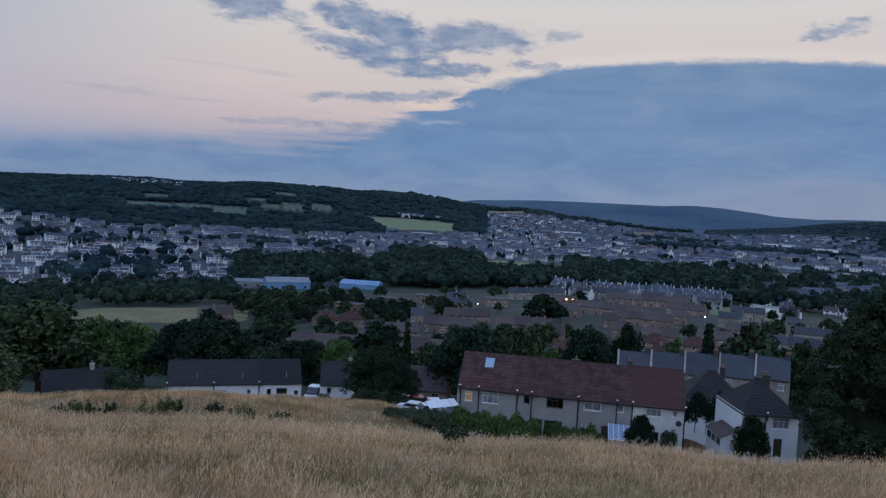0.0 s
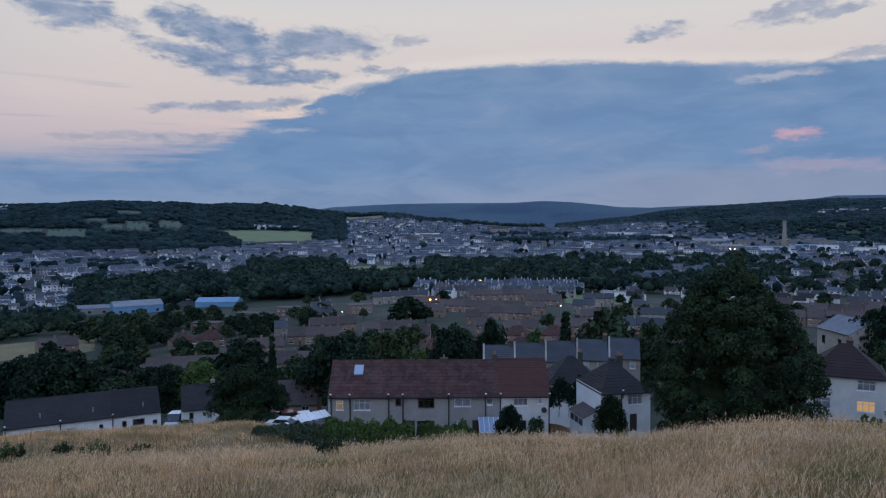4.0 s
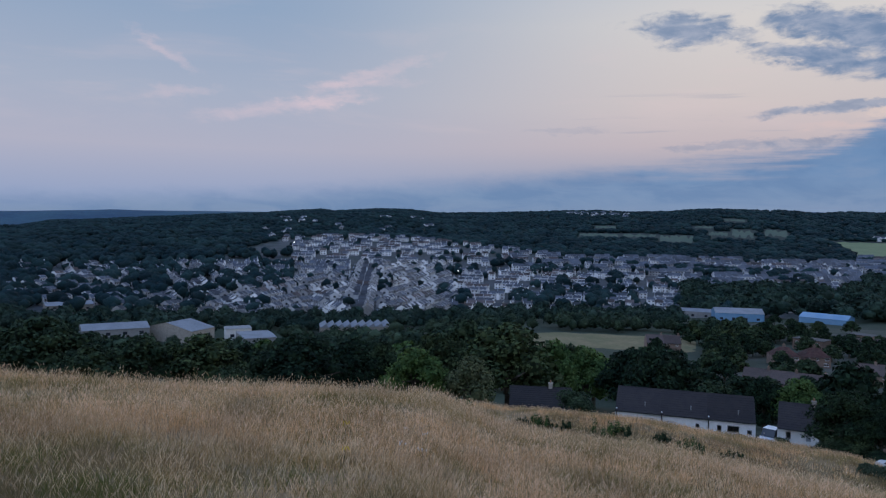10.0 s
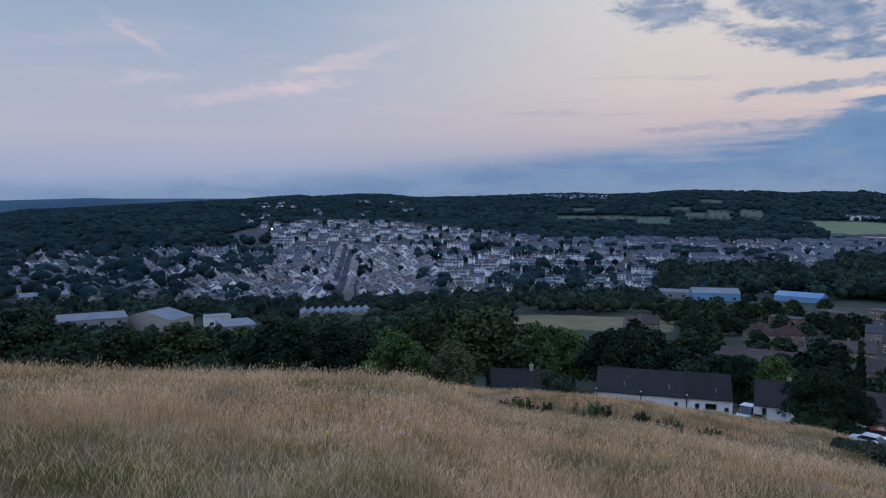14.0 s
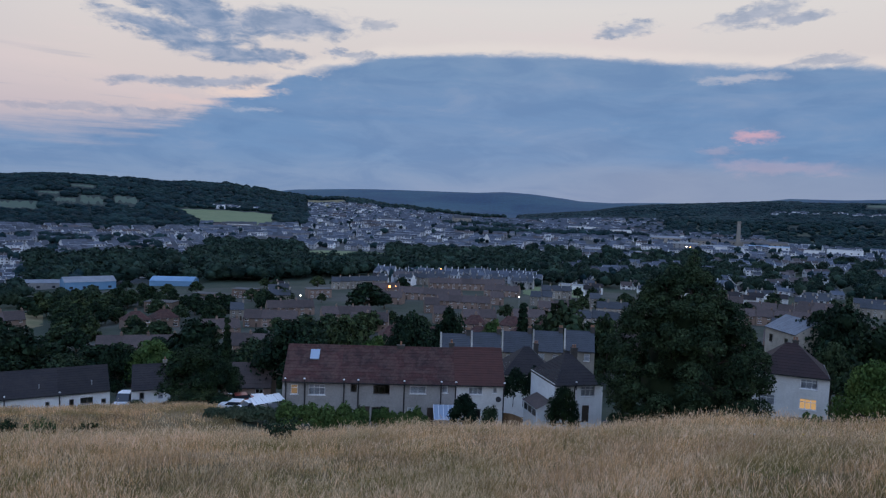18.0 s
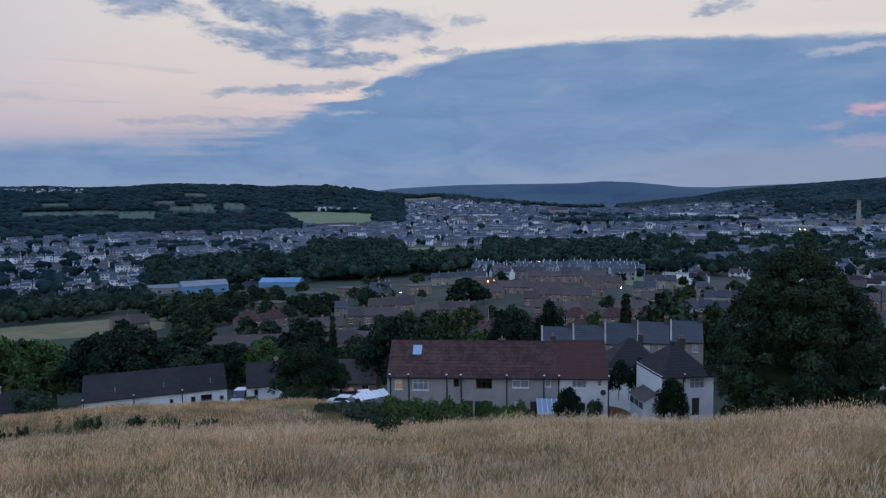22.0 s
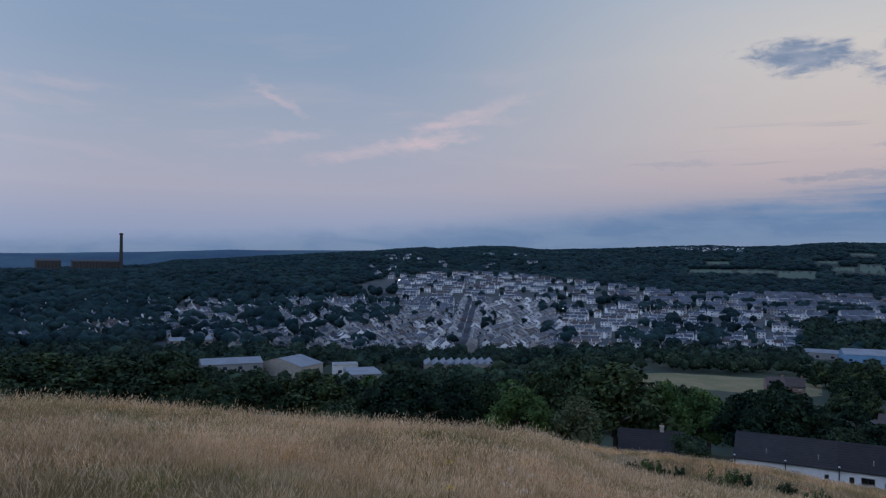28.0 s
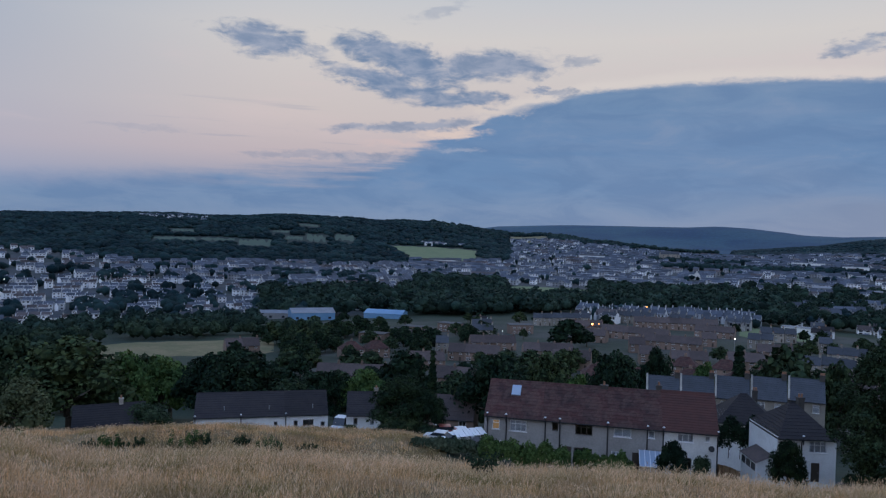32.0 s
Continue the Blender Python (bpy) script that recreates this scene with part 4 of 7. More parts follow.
# ---------- the estate between the field and the river ----------
def estate_house(kind):
    """Prototypes for the houses of the estate."""
    m = pose(0, 0, -500)
    if kind == "row":
        return house(m, 8.0, 8.5, 4.5, 3.2, M_brick, M_tile_brown, "brick estate house with brown tiled roof", front=[(-2.4, 3.2, 1.6, 1.2, 2, W2, None), (2.0, 3.2, 1.3, 1.2, 2, W2, None), (-2.2, 0.8, 1.9, 1.3, 2, W2, None)], doors=[(1.8, 1.0, 2.05, M_frame_dark)], chimneys=[(3.2, 4.2, 8.6, 0.8, 1, M_brick)], group="estate houses", courses=6)
    if kind == "hip":
        return house(m, 11.0, 8.5, 4.6, 3.2, M_brick, M_tile_red, "brick semi-detached house with reddish hipped roof", hip=3.6, front=[(-3.8, 3.2, 1.8, 1.2, 3, W2, None), (0, 3.2, 1.0, 1.2, 1, W2, None), (3.8, 3.2, 1.8, 1.2, 3, W2, None), (-3.6, 0.8, 2.0, 1.3, 2, W2, None), (3.6, 0.8, 2.0, 1.3, 2, W2, None)], chimneys=[(0.2, 4.6, 9.0, 1.1, 2, M_brick)], group="estate houses", courses=6)
    if kind == "stone":
        return house(m, 6.5, 9.0, 5.4, 2.9, M_stone, M_slate, "stone terraced house with slate roof", front=[(-1.6, 3.4, 1.1, 1.4, 1, W2, None), (1.5, 3.4, 1.1, 1.4, 1, W2, None), (-1.5, 0.8, 1.5, 1.5, 2, W2, None)], doors=[(1.8, 0.95, 2.1, M_frame_dark)], chimneys=[(2.8, 4.4, 9.4, 0.9, 3, M_stone)], group="estate houses", courses=6)
    if kind == "white":
        return house(m, 10.0, 8.0, 4.6, 2.6, M_white, M_tile_dark, "white rendered semi-detached house with dark roof", front=[(-3, 2.9, 1.8, 1.15, 3, W2, None), (3, 2.9, 1.8, 1.15, 3, W2, None), (-3, 0.7, 2.0, 1.2, 2, W2, None), (3, 0.7, 2.0, 1.2, 2, W2, None)], chimneys=[(0.0, 4.0, 8.3, 1.0, 2, M_brick)], group="estate houses", courses=6)
    f = thing("apartment_block", m, "flat-roofed brick block of flats with pale fascia", "flats", "blocks of flats")
    b = Mesh()
    fr = [(-5 + 3.3 * i, 0.9 + 2.7 * k, 1.9, 1.3) for i in range(4) for k in range(2)]
    facade(b, 15, -4, 5.9, [(x - w / 2, x + w / 2, z, z + hh) for x, z, w, hh in fr])
    b.face([(-7.5, 9, -4), (-7.5, 9, 5.9), (7.5, 9, 5.9), (7.5, 9, -4)])
    b.face([(7.5, 0, -4), (7.5, 9, -4), (7.5, 9, 5.9), (7.5, 0, 5.9)])
    b.face([(-7.5, 0, -4), (-7.5, 0, 5.9), (-7.5, 9, 5.9), (-7.5, 9, -4)])
    part("wall", b, M_brick, f)
    part("roof", Mesh().box(-7.9, 7.9, -0.4, 9.4, 5.902, 6.15), M_slate, f, "flat grey roof slab")
    for x, z, w, hh in fr:
        window(f, x, z, w, hh, 2, 0.0, W2, None)
    return f


PROTO = {k: estate_house(k) for k in ("row", "hip", "stone", "white", "flat")}
rng = random.Random(11)
FIRST = {}


def settle(kind, m):
    """Sets a copy of a prototype at m; the first place is kept for the prototype itself."""
    if kind in FIRST:
        copy_thing(PROTO[kind], m)
    else:
        FIRST[kind] = m


HOUSES = [(-18.8, 339, -52.6, 29.3, 'hip'), (-20.0, 243, -46.0, 26.7, 'row'), (-11.8, 241, -45.9, 14.2, 'brick'), (-15.2, 449, -56.2, 28.2, 'flat'),
    (-6.5, 457, -53.9, 17.9, 'flat'), (-18.5, 406, -54.9, 19.1, 'flat'), (-12.4, 475, -56.7, 14.9, 'flat'), (-8.7, 374, -52.9, 26.4, 'row'),
    (-10.3, 332, -51.7, 26.1, 'row'), (-14.0, 298, -50.1, 14.0, 'brick'), (-4.3, 343, -51.2, 21.6, 'row'), (-1.1, 420, -52.6, 19.8, 'row'),
    (2.1, 444, -53.0, 38.4, 'row'), (5.2, 520, -54.0, 53.1, 'row'), (4.8, 406, -52.1, 28.7, 'row'), (7.9, 483, -53.7, 26.6, 'brick'),
    (10.3, 342, -49.4, 16.1, 'brick'), (6.3, 338, -50.0, 13.3, 'brick'), (-11.9, 128, -30.6, 7.0, 'row'), (-28.3, 356, -53.6, 16.8, 'brick')]
for az, r, ze, w, k in HOUSES:
    kind = {"brick": "row", "gable": "stone"}.get(k, k)
    n = max(1, round(w / {"row": 8.0, "hip": 13.0}.get(kind, 99)))
    turn = {"hip": 20, "row": rng.choice((-14, -8, 10)), "flat": rng.choice((-25, 15)), "stone": -50}.get(kind, 0)
    for i in range(n):
        base = ze - (6.1 if kind == "flat" else 5.0)
        settle(kind, spot_at(az, r, base, turn) @ pose((i - (n - 1) / 2) * (8.0 if kind == "row" else 12.4), 0, 0))
TAKEN = [(*at(az, r), w / 2 + 9) for az, r, ze, w, k in HOUSES]


def hashed0(i, j):
    return (math.sin(i * 127.1 + j * 311.7) * 43758.5453) % 1.0


def free(x, y, rad):
    return all((x - a) ** 2 + (y - b) ** 2 > (rad + c) ** 2 for a, b, c in TAKEN)


for ring, (r, kinds) in enumerate(((205, ("row", "hip")), (255, ("row", "hip")), (302, ("row", "row", "hip")), (348, ("row", "stone")), (392, ("row", "row", "stone")), (434, ("stone", "row")), (474, ("stone", "stone", "row")), (512, ("stone", "white")), (545, ("stone", "white", "row")))):
    az, lo, hi = -24.0, -24.0, 38.0
    while az < hi:
        run, kind, turn = rng.randint(2, 6), rng.choice(kinds), rng.uniform(-22, 22)
        wd = {"row": 8.0, "hip": 15.0, "stone": 6.5, "white": 15.0, "flat": 22.0}[kind]
        for i in range(run):
            x, y = at(az, r + rng.uniform(-1.5, 1.5) + 10 * math.sin(az / 9 + ring))
            if az < hi and rng.random() < 0.95 and (az > -10 or az > -16 and 280 < r < 490) and hashed0(ring, int((az + 30) / 3.5)) < 0.78 and free(x, y, 4) and not (9.4 < az < 14.5 and r > 480) and not (az > 14 and az < 28 and r < 230):
                # each step of a run keeps to its own level
                settle(kind, pose(x, y, land1(x, y) + 0.3, 0, 0, -az + turn * 0.35))
            az += math.degrees(wd / r) * 1.02
        az += math.degrees(rng.uniform(10, 34) / r)
for k, p in PROTO.items():
    p.matrix_basis = FIRST[k]


# ---------- the town beyond: joined houses ----------
def far_house_template():
    """Unit house: 1 wide, 1 deep, eaves at 1, ridge at 1 + 1 (scaled later). Faces as quads, with their materials."""
    v = [(-.5, -.5, -.6), (.5, -.5, -.6), (.5, .5, -.6), (-.5, .5, -.6), (-.5, -.5, 1), (.5, -.5, 1), (.5, .5, 1), (-.5, .5, 1)]
    f = [(0, 1, 5, 4), (2, 3, 7, 6)]
    m = [0, 0]
    # gable walls, as quads with a ridge corner
    v += [(-.5, 0, 2), (.5, 0, 2)]
    f += [(1, 2, 6, 5), (3, 0, 4, 7)]
    m += [0, 0]
    f += [(5, 6, 9, 9), (7, 4, 8, 8)]
    m += [0, 0]
    # slopes, a little wider than the walls
    n = len(v)
    v += [(-.51, -.56, .88), (.51, -.56, .88), (.51, 0, 2.03), (-.51, 0, 2.03), (.51, .56, .88), (-.51, .56, .88)]
    f += [(n, n + 1, n + 2, n + 3), (n + 4, n + 5, n + 3, n + 2)]
    m += [1, 1]
    # chimney
    n = len(v)
    v += [(x, y, z) for z in (1.6, 2.55) for x, y in ((.33, -.06), (.45, -.06), (.45, .06), (.33, .06))]
    f += [(n, n + 1, n + 5, n + 4), (n + 1, n + 2, n + 6, n + 5), (n + 2, n + 3, n + 7, n + 6), (n + 3, n, n + 4, n + 7), (n + 4, n + 5, n + 6, n + 7)]
    m += [2] * 5
    # rear wing with its own gable
    n = len(v)
    v += [(.05, .5, -.6), (.42, .5, -.6), (.42, 1.05, -.6), (.05, 1.05, -.6), (.05, .5, .72), (.42, .5, .72), (.42, 1.05, .72), (.05, 1.05, .72), (.235, .2, 1.35), (.235, 1.05, 1.35)]
    f += [(n + 1, n + 2, n + 6, n + 5), (n + 2, n + 3, n + 7, n + 6), (n + 3, n, n + 4, n + 7), (n + 6, n + 7, n + 9, n + 9), (n + 5, n + 6, n + 9, n + 8), (n + 7, n + 4, n + 8, n + 9)]
    m += [0, 0, 0, 0, 1, 1]
    # windows, front and back, and one in each gable
    for y in (-.508, .508):
        for x0, x1 in ((-.35, -.15), (.13, .33)):
            for z0, z1 in ((.10, .32), (.60, .82)):
                n = len(v)
                q = [(x0, y, z0), (x1, y, z0), (x1, y, z1), (x0, y, z1)]
                v += q if y < 0 else q[::-1]
                f.append((n, n + 1, n + 2, n + 3))
                m.append(3)
    for x in (-.508, .508):
        n = len(v)
        q = [(x, -.12, .55), (x, .14, .55), (x, .14, .85), (x, -.12, .85)]
        v += q if x > 0 else q[::-1]
        f.append((n, n + 1, n + 2, n + 3))
        m.append(3)
    return np.array(v, float), np.array(f), np.array(m)


FV, FF, FM = far_house_template()
# the plain kind has walls, slopes and windows alone
PF = [i for i, (q, k) in enumerate(zip(FF, FM)) if k == 3 or k in (0, 1) and max(q) < 16]


def far_houses(name, spec, label, group="town houses", plain=False):
    """spec rows: x, y, heading of the front, width, depth, eaves, rise, wall kind (0 stone, 1 white), roof kind (0 slate, 1 tile)."""
    s = np.array(spec, float)
    if not len(s):
        return None
    n = len(s)
    z = land(s[:, 0], s[:, 1])
    v = np.repeat(FV[None], n, 0)
    zz = v[:, :, 2].copy()
    low = np.minimum(zz, 1) * s[:, 5, None]
    v[:, :, 2] = low + np.maximum(zz - 1, 0) * s[:, 6, None]
    x, y = v[:, :, 0] * s[:, 3, None], v[:, :, 1] * s[:, 4, None]
    c, d = np.cos(s[:, 2, None]), np.sin(s[:, 2, None])
    v[:, :, 0], v[:, :, 1] = x * c + y * d + s[:, 0, None], -x * d + y * c + s[:, 1, None]
    v[:, :, 2] += z[:, None]
    ff, fm = (FF[PF], FM[PF]) if plain else (FF, FM)
    f = (ff[None] + (np.arange(n) * len(FV))[:, None, None])
    m = np.repeat(fm[None], n, 0)
    m = np.where(m == 0, s[:, 7, None], np.where(m == 1, 2 + s[:, 8, None], np.where(m == 2, 0, 4))).astype(int)
    faces = [tuple(q) if q[2] != q[3] else tuple(q[:3]) for q in f.reshape(-1, 4).tolist()]
    me = bpy.data.meshes.new(name)
    verts = v.reshape(-1, 3)
    used, back = np.unique(np.concatenate([np.array(q) for q in faces]), return_inverse=True)
    it = iter(back.tolist())
    faces = [tuple(next(it) for _ in q) for q in faces]
    me.from_pydata(verts[used].tolist(), [], faces)
    for k in (M_far_wall_hazed, M_far_white, M_far_roof_hazed, M_far_tile, M_far_pane):
        me.materials.append(k)
    me.polygons.foreach_set("material_index", m.ravel())
    return tagged(new(name, me), label, "houses", group, "stuff")


def in_view(x, y):
    a = math.degrees(math.atan2(x, y))
    return -92 < a < 44, a, math.hypot(x, y)


def hashed(i, j, k=0):
    return (math.sin(i * 127.1 + j * 311.7 + k * 74.7) * 43758.5453) % 1.0


def town_house(w, d, eave, rise, wall, roof, label):
    '''A plain house of the town, set out like the joined ones: walls, roof, chimney and windows as parts.'''
    t = thing("town_house", pose(0, 0, -400), label, "house", "nearer town houses")
    for k, name, mat in ((0, "wall", wall), (1, "roof", roof), (2, "chimney", M_stone)):
        m = Mesh()
        for q, c in zip(FF, FM):
            if c == k:
                pts = []
                for i in dict.fromkeys(q.tolist()):
                    x, y, z = FV[i]
                    pts.append((x * w, y * d, min(z, 1) * eave + max(z - 1, 0) * rise))
                m.face(pts)
        part(name, m, mat, t)
    pane = Mesh().box(-0.13 * w, 0.13 * w, -0.03, 0.03, 0, 0.27 * eave).data("window", M_far_pane)
    for y in (-0.5, 0.5):
        for x in (-0.25, 0.23):
            for z in (0.08, 0.58):
                part("window", pane, None, t).location = (x * w, y * d, z * eave)
    return t


TOWN = {}
TOWN_FIRST = {}


def town_thing(x, y, turn, w, d, eave, rise, white, tile):
    key = (round(w), white, tile)
    if key not in TOWN:
        TOWN[key] = town_house(w, d, eave, rise, M_white if white else M_town_stone, M_tile_brown if tile else M_slate, ("white rendered" if white else "grey stone") + " town house with " + ("brown tiled" if tile else "slate") + " roof")
    m = pose(x, y, land1(x, y), 0, 0, -math.degrees(turn))
    if key in TOWN_FIRST:
        copy_thing(TOWN[key], m)
    else:
        TOWN_FIRST[key] = m


GREENS = []       # places where trees stand between houses
ROADS = []        # (x0, y0, x1, y1, width)
CARS = []


def district(name, label, keep, turn, house_w, house_d, eave, rise, gap, white, tile, ox=0.0, oy=0.0, run=9, drop=0.06, tree=0.08, bend=0.0, car=0.4, near=0.0, plain=False):
    """Terraces in parallel streets at an angle; keep(az, r) bounds them. Houses stand back to back with gardens, roads between the fronts."""
    out = []
    t = radians(turn)
    ct, st = math.cos(t), math.sin(t)
    for i in range(-75, 76):
        v = i * gap
        for j in range(-330, 331):
            u = j * house_w
            if j % (run + 2) >= run:
                continue
            u += house_w * 7 * hashed(i, 1, 21)
            w = v + bend * math.sin(u / 160.0 + i * 0.4)
            x, y = ox + u * ct + w * st, oy - u * st + w * ct
            ok, a, r = in_view(x, y)
            if not ok or r > 2700 or r < 430 or not keep(a, r):
                continue
            h = hashed(i, j)
            if h < tree * (1.0 + 4.0 * max(0.0, (-57.0 - a) / 20.0)):
                GREENS.append((x, y))
                continue
            if h < tree + drop:
                continue
            blk = hashed(i, j // run, 3)
            wh = 1 if hashed(i, j // run if white < 0.5 else j, 5) < white else 0
            ro = 1 if blk < tile else 0
            k = 0.94 + 0.14 * hashed(i, j // run, 7)
            face = t + (math.pi if i % 2 else 0)
            if r < near:
                town_thing(x, y, face, house_w * (1.0 if run > 4 else 0.9), house_d, eave, rise, wh, ro)
            else:
                out.append((x, y, face, house_w * (1.0 if run > 4 else 0.9), house_d * k, eave * k * (0.93 + 0.14 * h), rise * k * (0.85 + 0.3 * hashed(i, j, 4)), wh, ro))
            if i % 2 == 0 and hashed(i, j, 9) < car:
                CARS.append((x + st * -gap * 0.42, y + ct * -gap * 0.42, t, hashed(i, j, 11)))
    return far_houses(name, out, label, plain=plain)


def top_of_town(a):
    return np.interp(a, [-92, -70, -62, -58, -50, -42, -36, -25, -15], [1000, 1030, 1120, 1400, 1450, 1250, 1120, 1190, 1260])


def quarter(a, r):
    """Which way the streets of a quarter run."""
    return hashed(int((a + 100) / 5.5), int((r + 8 * a) / 150), 13)


def west(a, r):
    return -92 < a < -44.5 and 600 < r < min(1000, top_of_town(a)) and not (a < -70 and r < 660)


district("houses_by_the_railway", "stone terraces with slate roofs in straight streets", lambda a, r: west(a, r) and -53.0 < a < -50.9, 40.5, 5.2, 9.5, 6.2, 3.2, 22.0, 0.10, 0.06, run=6, tree=0.12, drop=0.1, near=640)
district("houses_up_the_slope", "stone terraces with slate roofs climbing slantwise", lambda a, r: west(a, r) and quarter(a, r) < 0.5 and not -53.0 < a < -50.9, 66, 5.6, 9.0, 6.2, 2.4, 23.0, 0.3, 0.08, run=9, tree=0.11, drop=0.06, bend=3, near=620, plain=True)
district("houses_across_the_hill", "stone terraces stepping along the hill", lambda a, r: west(a, r) and quarter(a, r) >= 0.74 and not -53.0 < a < -50.9, -44, 5.4, 9.0, 6.2, 3.0, 25.0, 0.3, 0.12, run=6, tree=0.14, drop=0.1, bend=5)
district("houses_at_an_angle", "stone terraces in slanting streets", lambda a, r: west(a, r) and 0.5 <= quarter(a, r) < 0.74 and not -53.0 < a < -50.9, 14, 5.3, 9.0, 6.0, 3.0, 24.0, 0.2, 0.1, run=6, tree=0.13, drop=0.1)
district("houses_on_the_bank", "pale houses climbing the hillside above the town", lambda a, r: -58 < a < -40 and 1000 <= r < top_of_town(a), -48, 10.0, 8.5, 6.0, 2.6, 30.0, 0.8, 0.3, run=3, tree=0.21, bend=6, plain=True)
district("white_houses_on_the_slope", "white rendered houses with dark roofs in curving rows", lambda a, r: -44.5 <= a < -27 and 600 < r < 930, -34, 8.4, 7.5, 5.6, 2.2, 23.0, 0.95, 0.3, run=3, tree=0.10, bend=8, near=640)
district("stone_rows_under_the_wood", "stone terraces with dark slate roofs below the wood", lambda a, r: (-40 <= a < -27 and 930 <= r < top_of_town(a)) or (-27 <= a < -15.5 and 800 < r < top_of_town(a)), -52, 7.5, 9.0, 5.8, 3.0, 30.0, 0.14, 0.05, plain=True, run=9, tree=0.07)
district("terraces_across_the_valley", "long rows of stone terraces on the valley side", lambda a, r: -15.5 <= a < -7.5 and 1000 < r < 1370, -16, 7.5, 9.0, 5.6, 2.8, 30.0, 0.25, 0.06, plain=True, run=8, tree=0.07)
district("houses_on_the_far_rise", "stone terraces crowding the far rise", lambda a, r: -7.5 <= a < 20 and 990 + 8 * max(0, a) < r < 2150 and not (a > 4 and abs(r - 1330 - 6 * a) < 40) and not (3 < a < 10 and abs(r - 1560) < 45), 14, 8.5, 9.0, 5.6, 2.8, 34.0, 0.3, 0.08, plain=True, run=6, tree=0.13, bend=10)
district("houses_past_the_mill", "stone houses and yards spread round the old mill", lambda a, r: 20 <= a < 44 and 1050 < r < 1700 and (a < 28 or r < 1400), 22, 10.0, 9.5, 6.0, 2.8, 36.0, 0.25, 0.05, plain=True, run=4, tree=0.3, bend=10)
district("houses_in_the_trees", "stone and white houses in small groups among trees", lambda a, r: 8 < a < 42 and 690 < r < 1050 and hashed(int(a * 0.7 + 50), int(r / 70), 15) < 0.5, 6, 9.0, 8.5, 5.6, 2.8, 27.0, 0.35, 0.2, run=4, tree=0.2, bend=6, plain=True)
district("bungalows_by_the_green", "white bungalows beside a green", lambda a, r: 9 < a < 32 and 560 < r < 700 and not (9 < a < 14 and r < 620), 12, 10.0, 8.5, 3.4, 2.8, 30.0, 0.7, 0.3, run=2, tree=0.21, near=625)
district("terraces_by_the_river", "stone terraced houses near the river", lambda a, r: -2 < a < 11 and 545 < r < 640, 18, 5.6, 9.0, 5.8, 3.0, 26.0, 0.1, 0.1, run=10, tree=0.08, near=572)
district("hill_top_houses", "scattered houses among trees on the hill", lambda a, r: -92 < a < -58 and top_of_town(a) <= r < 1750 and hashed(int(a * 2), int(r / 60)) < 0.16, 10, 12.0, 10.0, 6.5, 3.5, 46.0, 0.35, 0.1, run=2, tree=0.5)


def hamlet(name, label, n, a0, a1, r0, r1, seed):
    """A loose row of houses on a hill."""
    g = random.Random(seed)
    rows = []
    for _ in range(n):
        x, y = at(g.uniform(a0, a1), g.uniform(r0, r1))
        rows.append((x, y, g.uniform(0, 3.1), g.uniform(9, 17), 9.0, 6.5, 3.0, 1 if g.random() < 0.75 else 0, 0))
    far_houses(name, rows, label, "hill villages", True)


hamlet("village_on_the_crest", "pale houses of a village on the wooded crest", 26, -35.8, -31.2, 2180, 2330, 1)
hamlet("village_on_the_far_hill", "pale houses strung along the far hillside", 46, 27.5, 36.5, 2560, 2680, 2)
hamlet("houses_above_the_wood", "scattered pale houses high on the wooded hill", 18, -58.5, -46.5, 1550, 1950, 3)
hamlet("houses_by_the_meadow", "pale houses along the top of the meadow", 14, -14.8, -11.2, 1765, 1790, 4)


for key, m in TOWN_FIRST.items():
    TOWN[key].matrix_basis = m


def road(name, pts, width, label="grey tarmac street between terraces"):
    m = Mesh()
    for (x0, y0), (x1, y1) in zip(pts, pts[1:]):
        n = max(1, int(math.hypot(x1 - x0, y1 - y0) / 14))
        for i in range(n):
            ax, ay, bx, by = x0 + (x1 - x0) * i / n, y0 + (y1 - y0) * i / n, x0 + (x1 - x0) * (i + 1) / n, y0 + (y1 - y0) * (i + 1) / n
            L = math.hypot(bx - ax, by - ay)
            nx, ny = -(by - ay) / L * width / 2, (bx - ax) / L * width / 2
            m.face([(ax - nx, ay - ny, land1(ax, ay) + 0.35), (ax + nx, ay + ny, land1(ax, ay) + 0.35), (bx + nx, by + ny, land1(bx, by) + 0.35), (bx - nx, by - ny, land1(bx, by) + 0.35)][::-1])
    return tagged(new(name, m.data(name, M_asphalt)), label, "road", kind="structure")


def far_cars():
    """Parked cars in the distant streets: low bodies with a cabin, joined."""
    m = Mesh()
    for x, y, t, h in CARS[:2400]:
        z = land1(x, y) + 0.4
        c, s = math.cos(t), math.sin(t)
        for L, w, z0, z1 in ((2.1, 0.85, 0.2, 0.8), (1.1, 0.75, 0.8, 1.4)):
            n = len(m.v)
            m.v += [(x + a * L * c + b * w * s, y - a * L * s + b * w * c, z + q) for q in (z0, z1) for a, b in ((-1, -1), (1, -1), (1, 1), (-1, 1))]
            m.f += [(n + 4, n + 5, n + 6, n + 7), (n, n + 1, n + 5, n + 4), (n + 1, n + 2, n + 6, n + 5), (n + 2, n + 3, n + 7, n + 6), (n + 3, n, n + 4, n + 7)]
            m.m += [0] * 5
    tagged(new("parked_cars", m.data("parked_cars", M_far_car)), "cars parked along the distant streets", "cars", kind="stuff")


far_cars()
road("road_through_terraces", [at(-52.2, 612), at(-51.0, 1050)], 11)
road("road_beside_terraces", [at(-57.6, 612), at(-55.5, 1000)], 10)
road("road_up_the_bank", [at(-47.0, 640), at(-46.8, 1000)], 9)

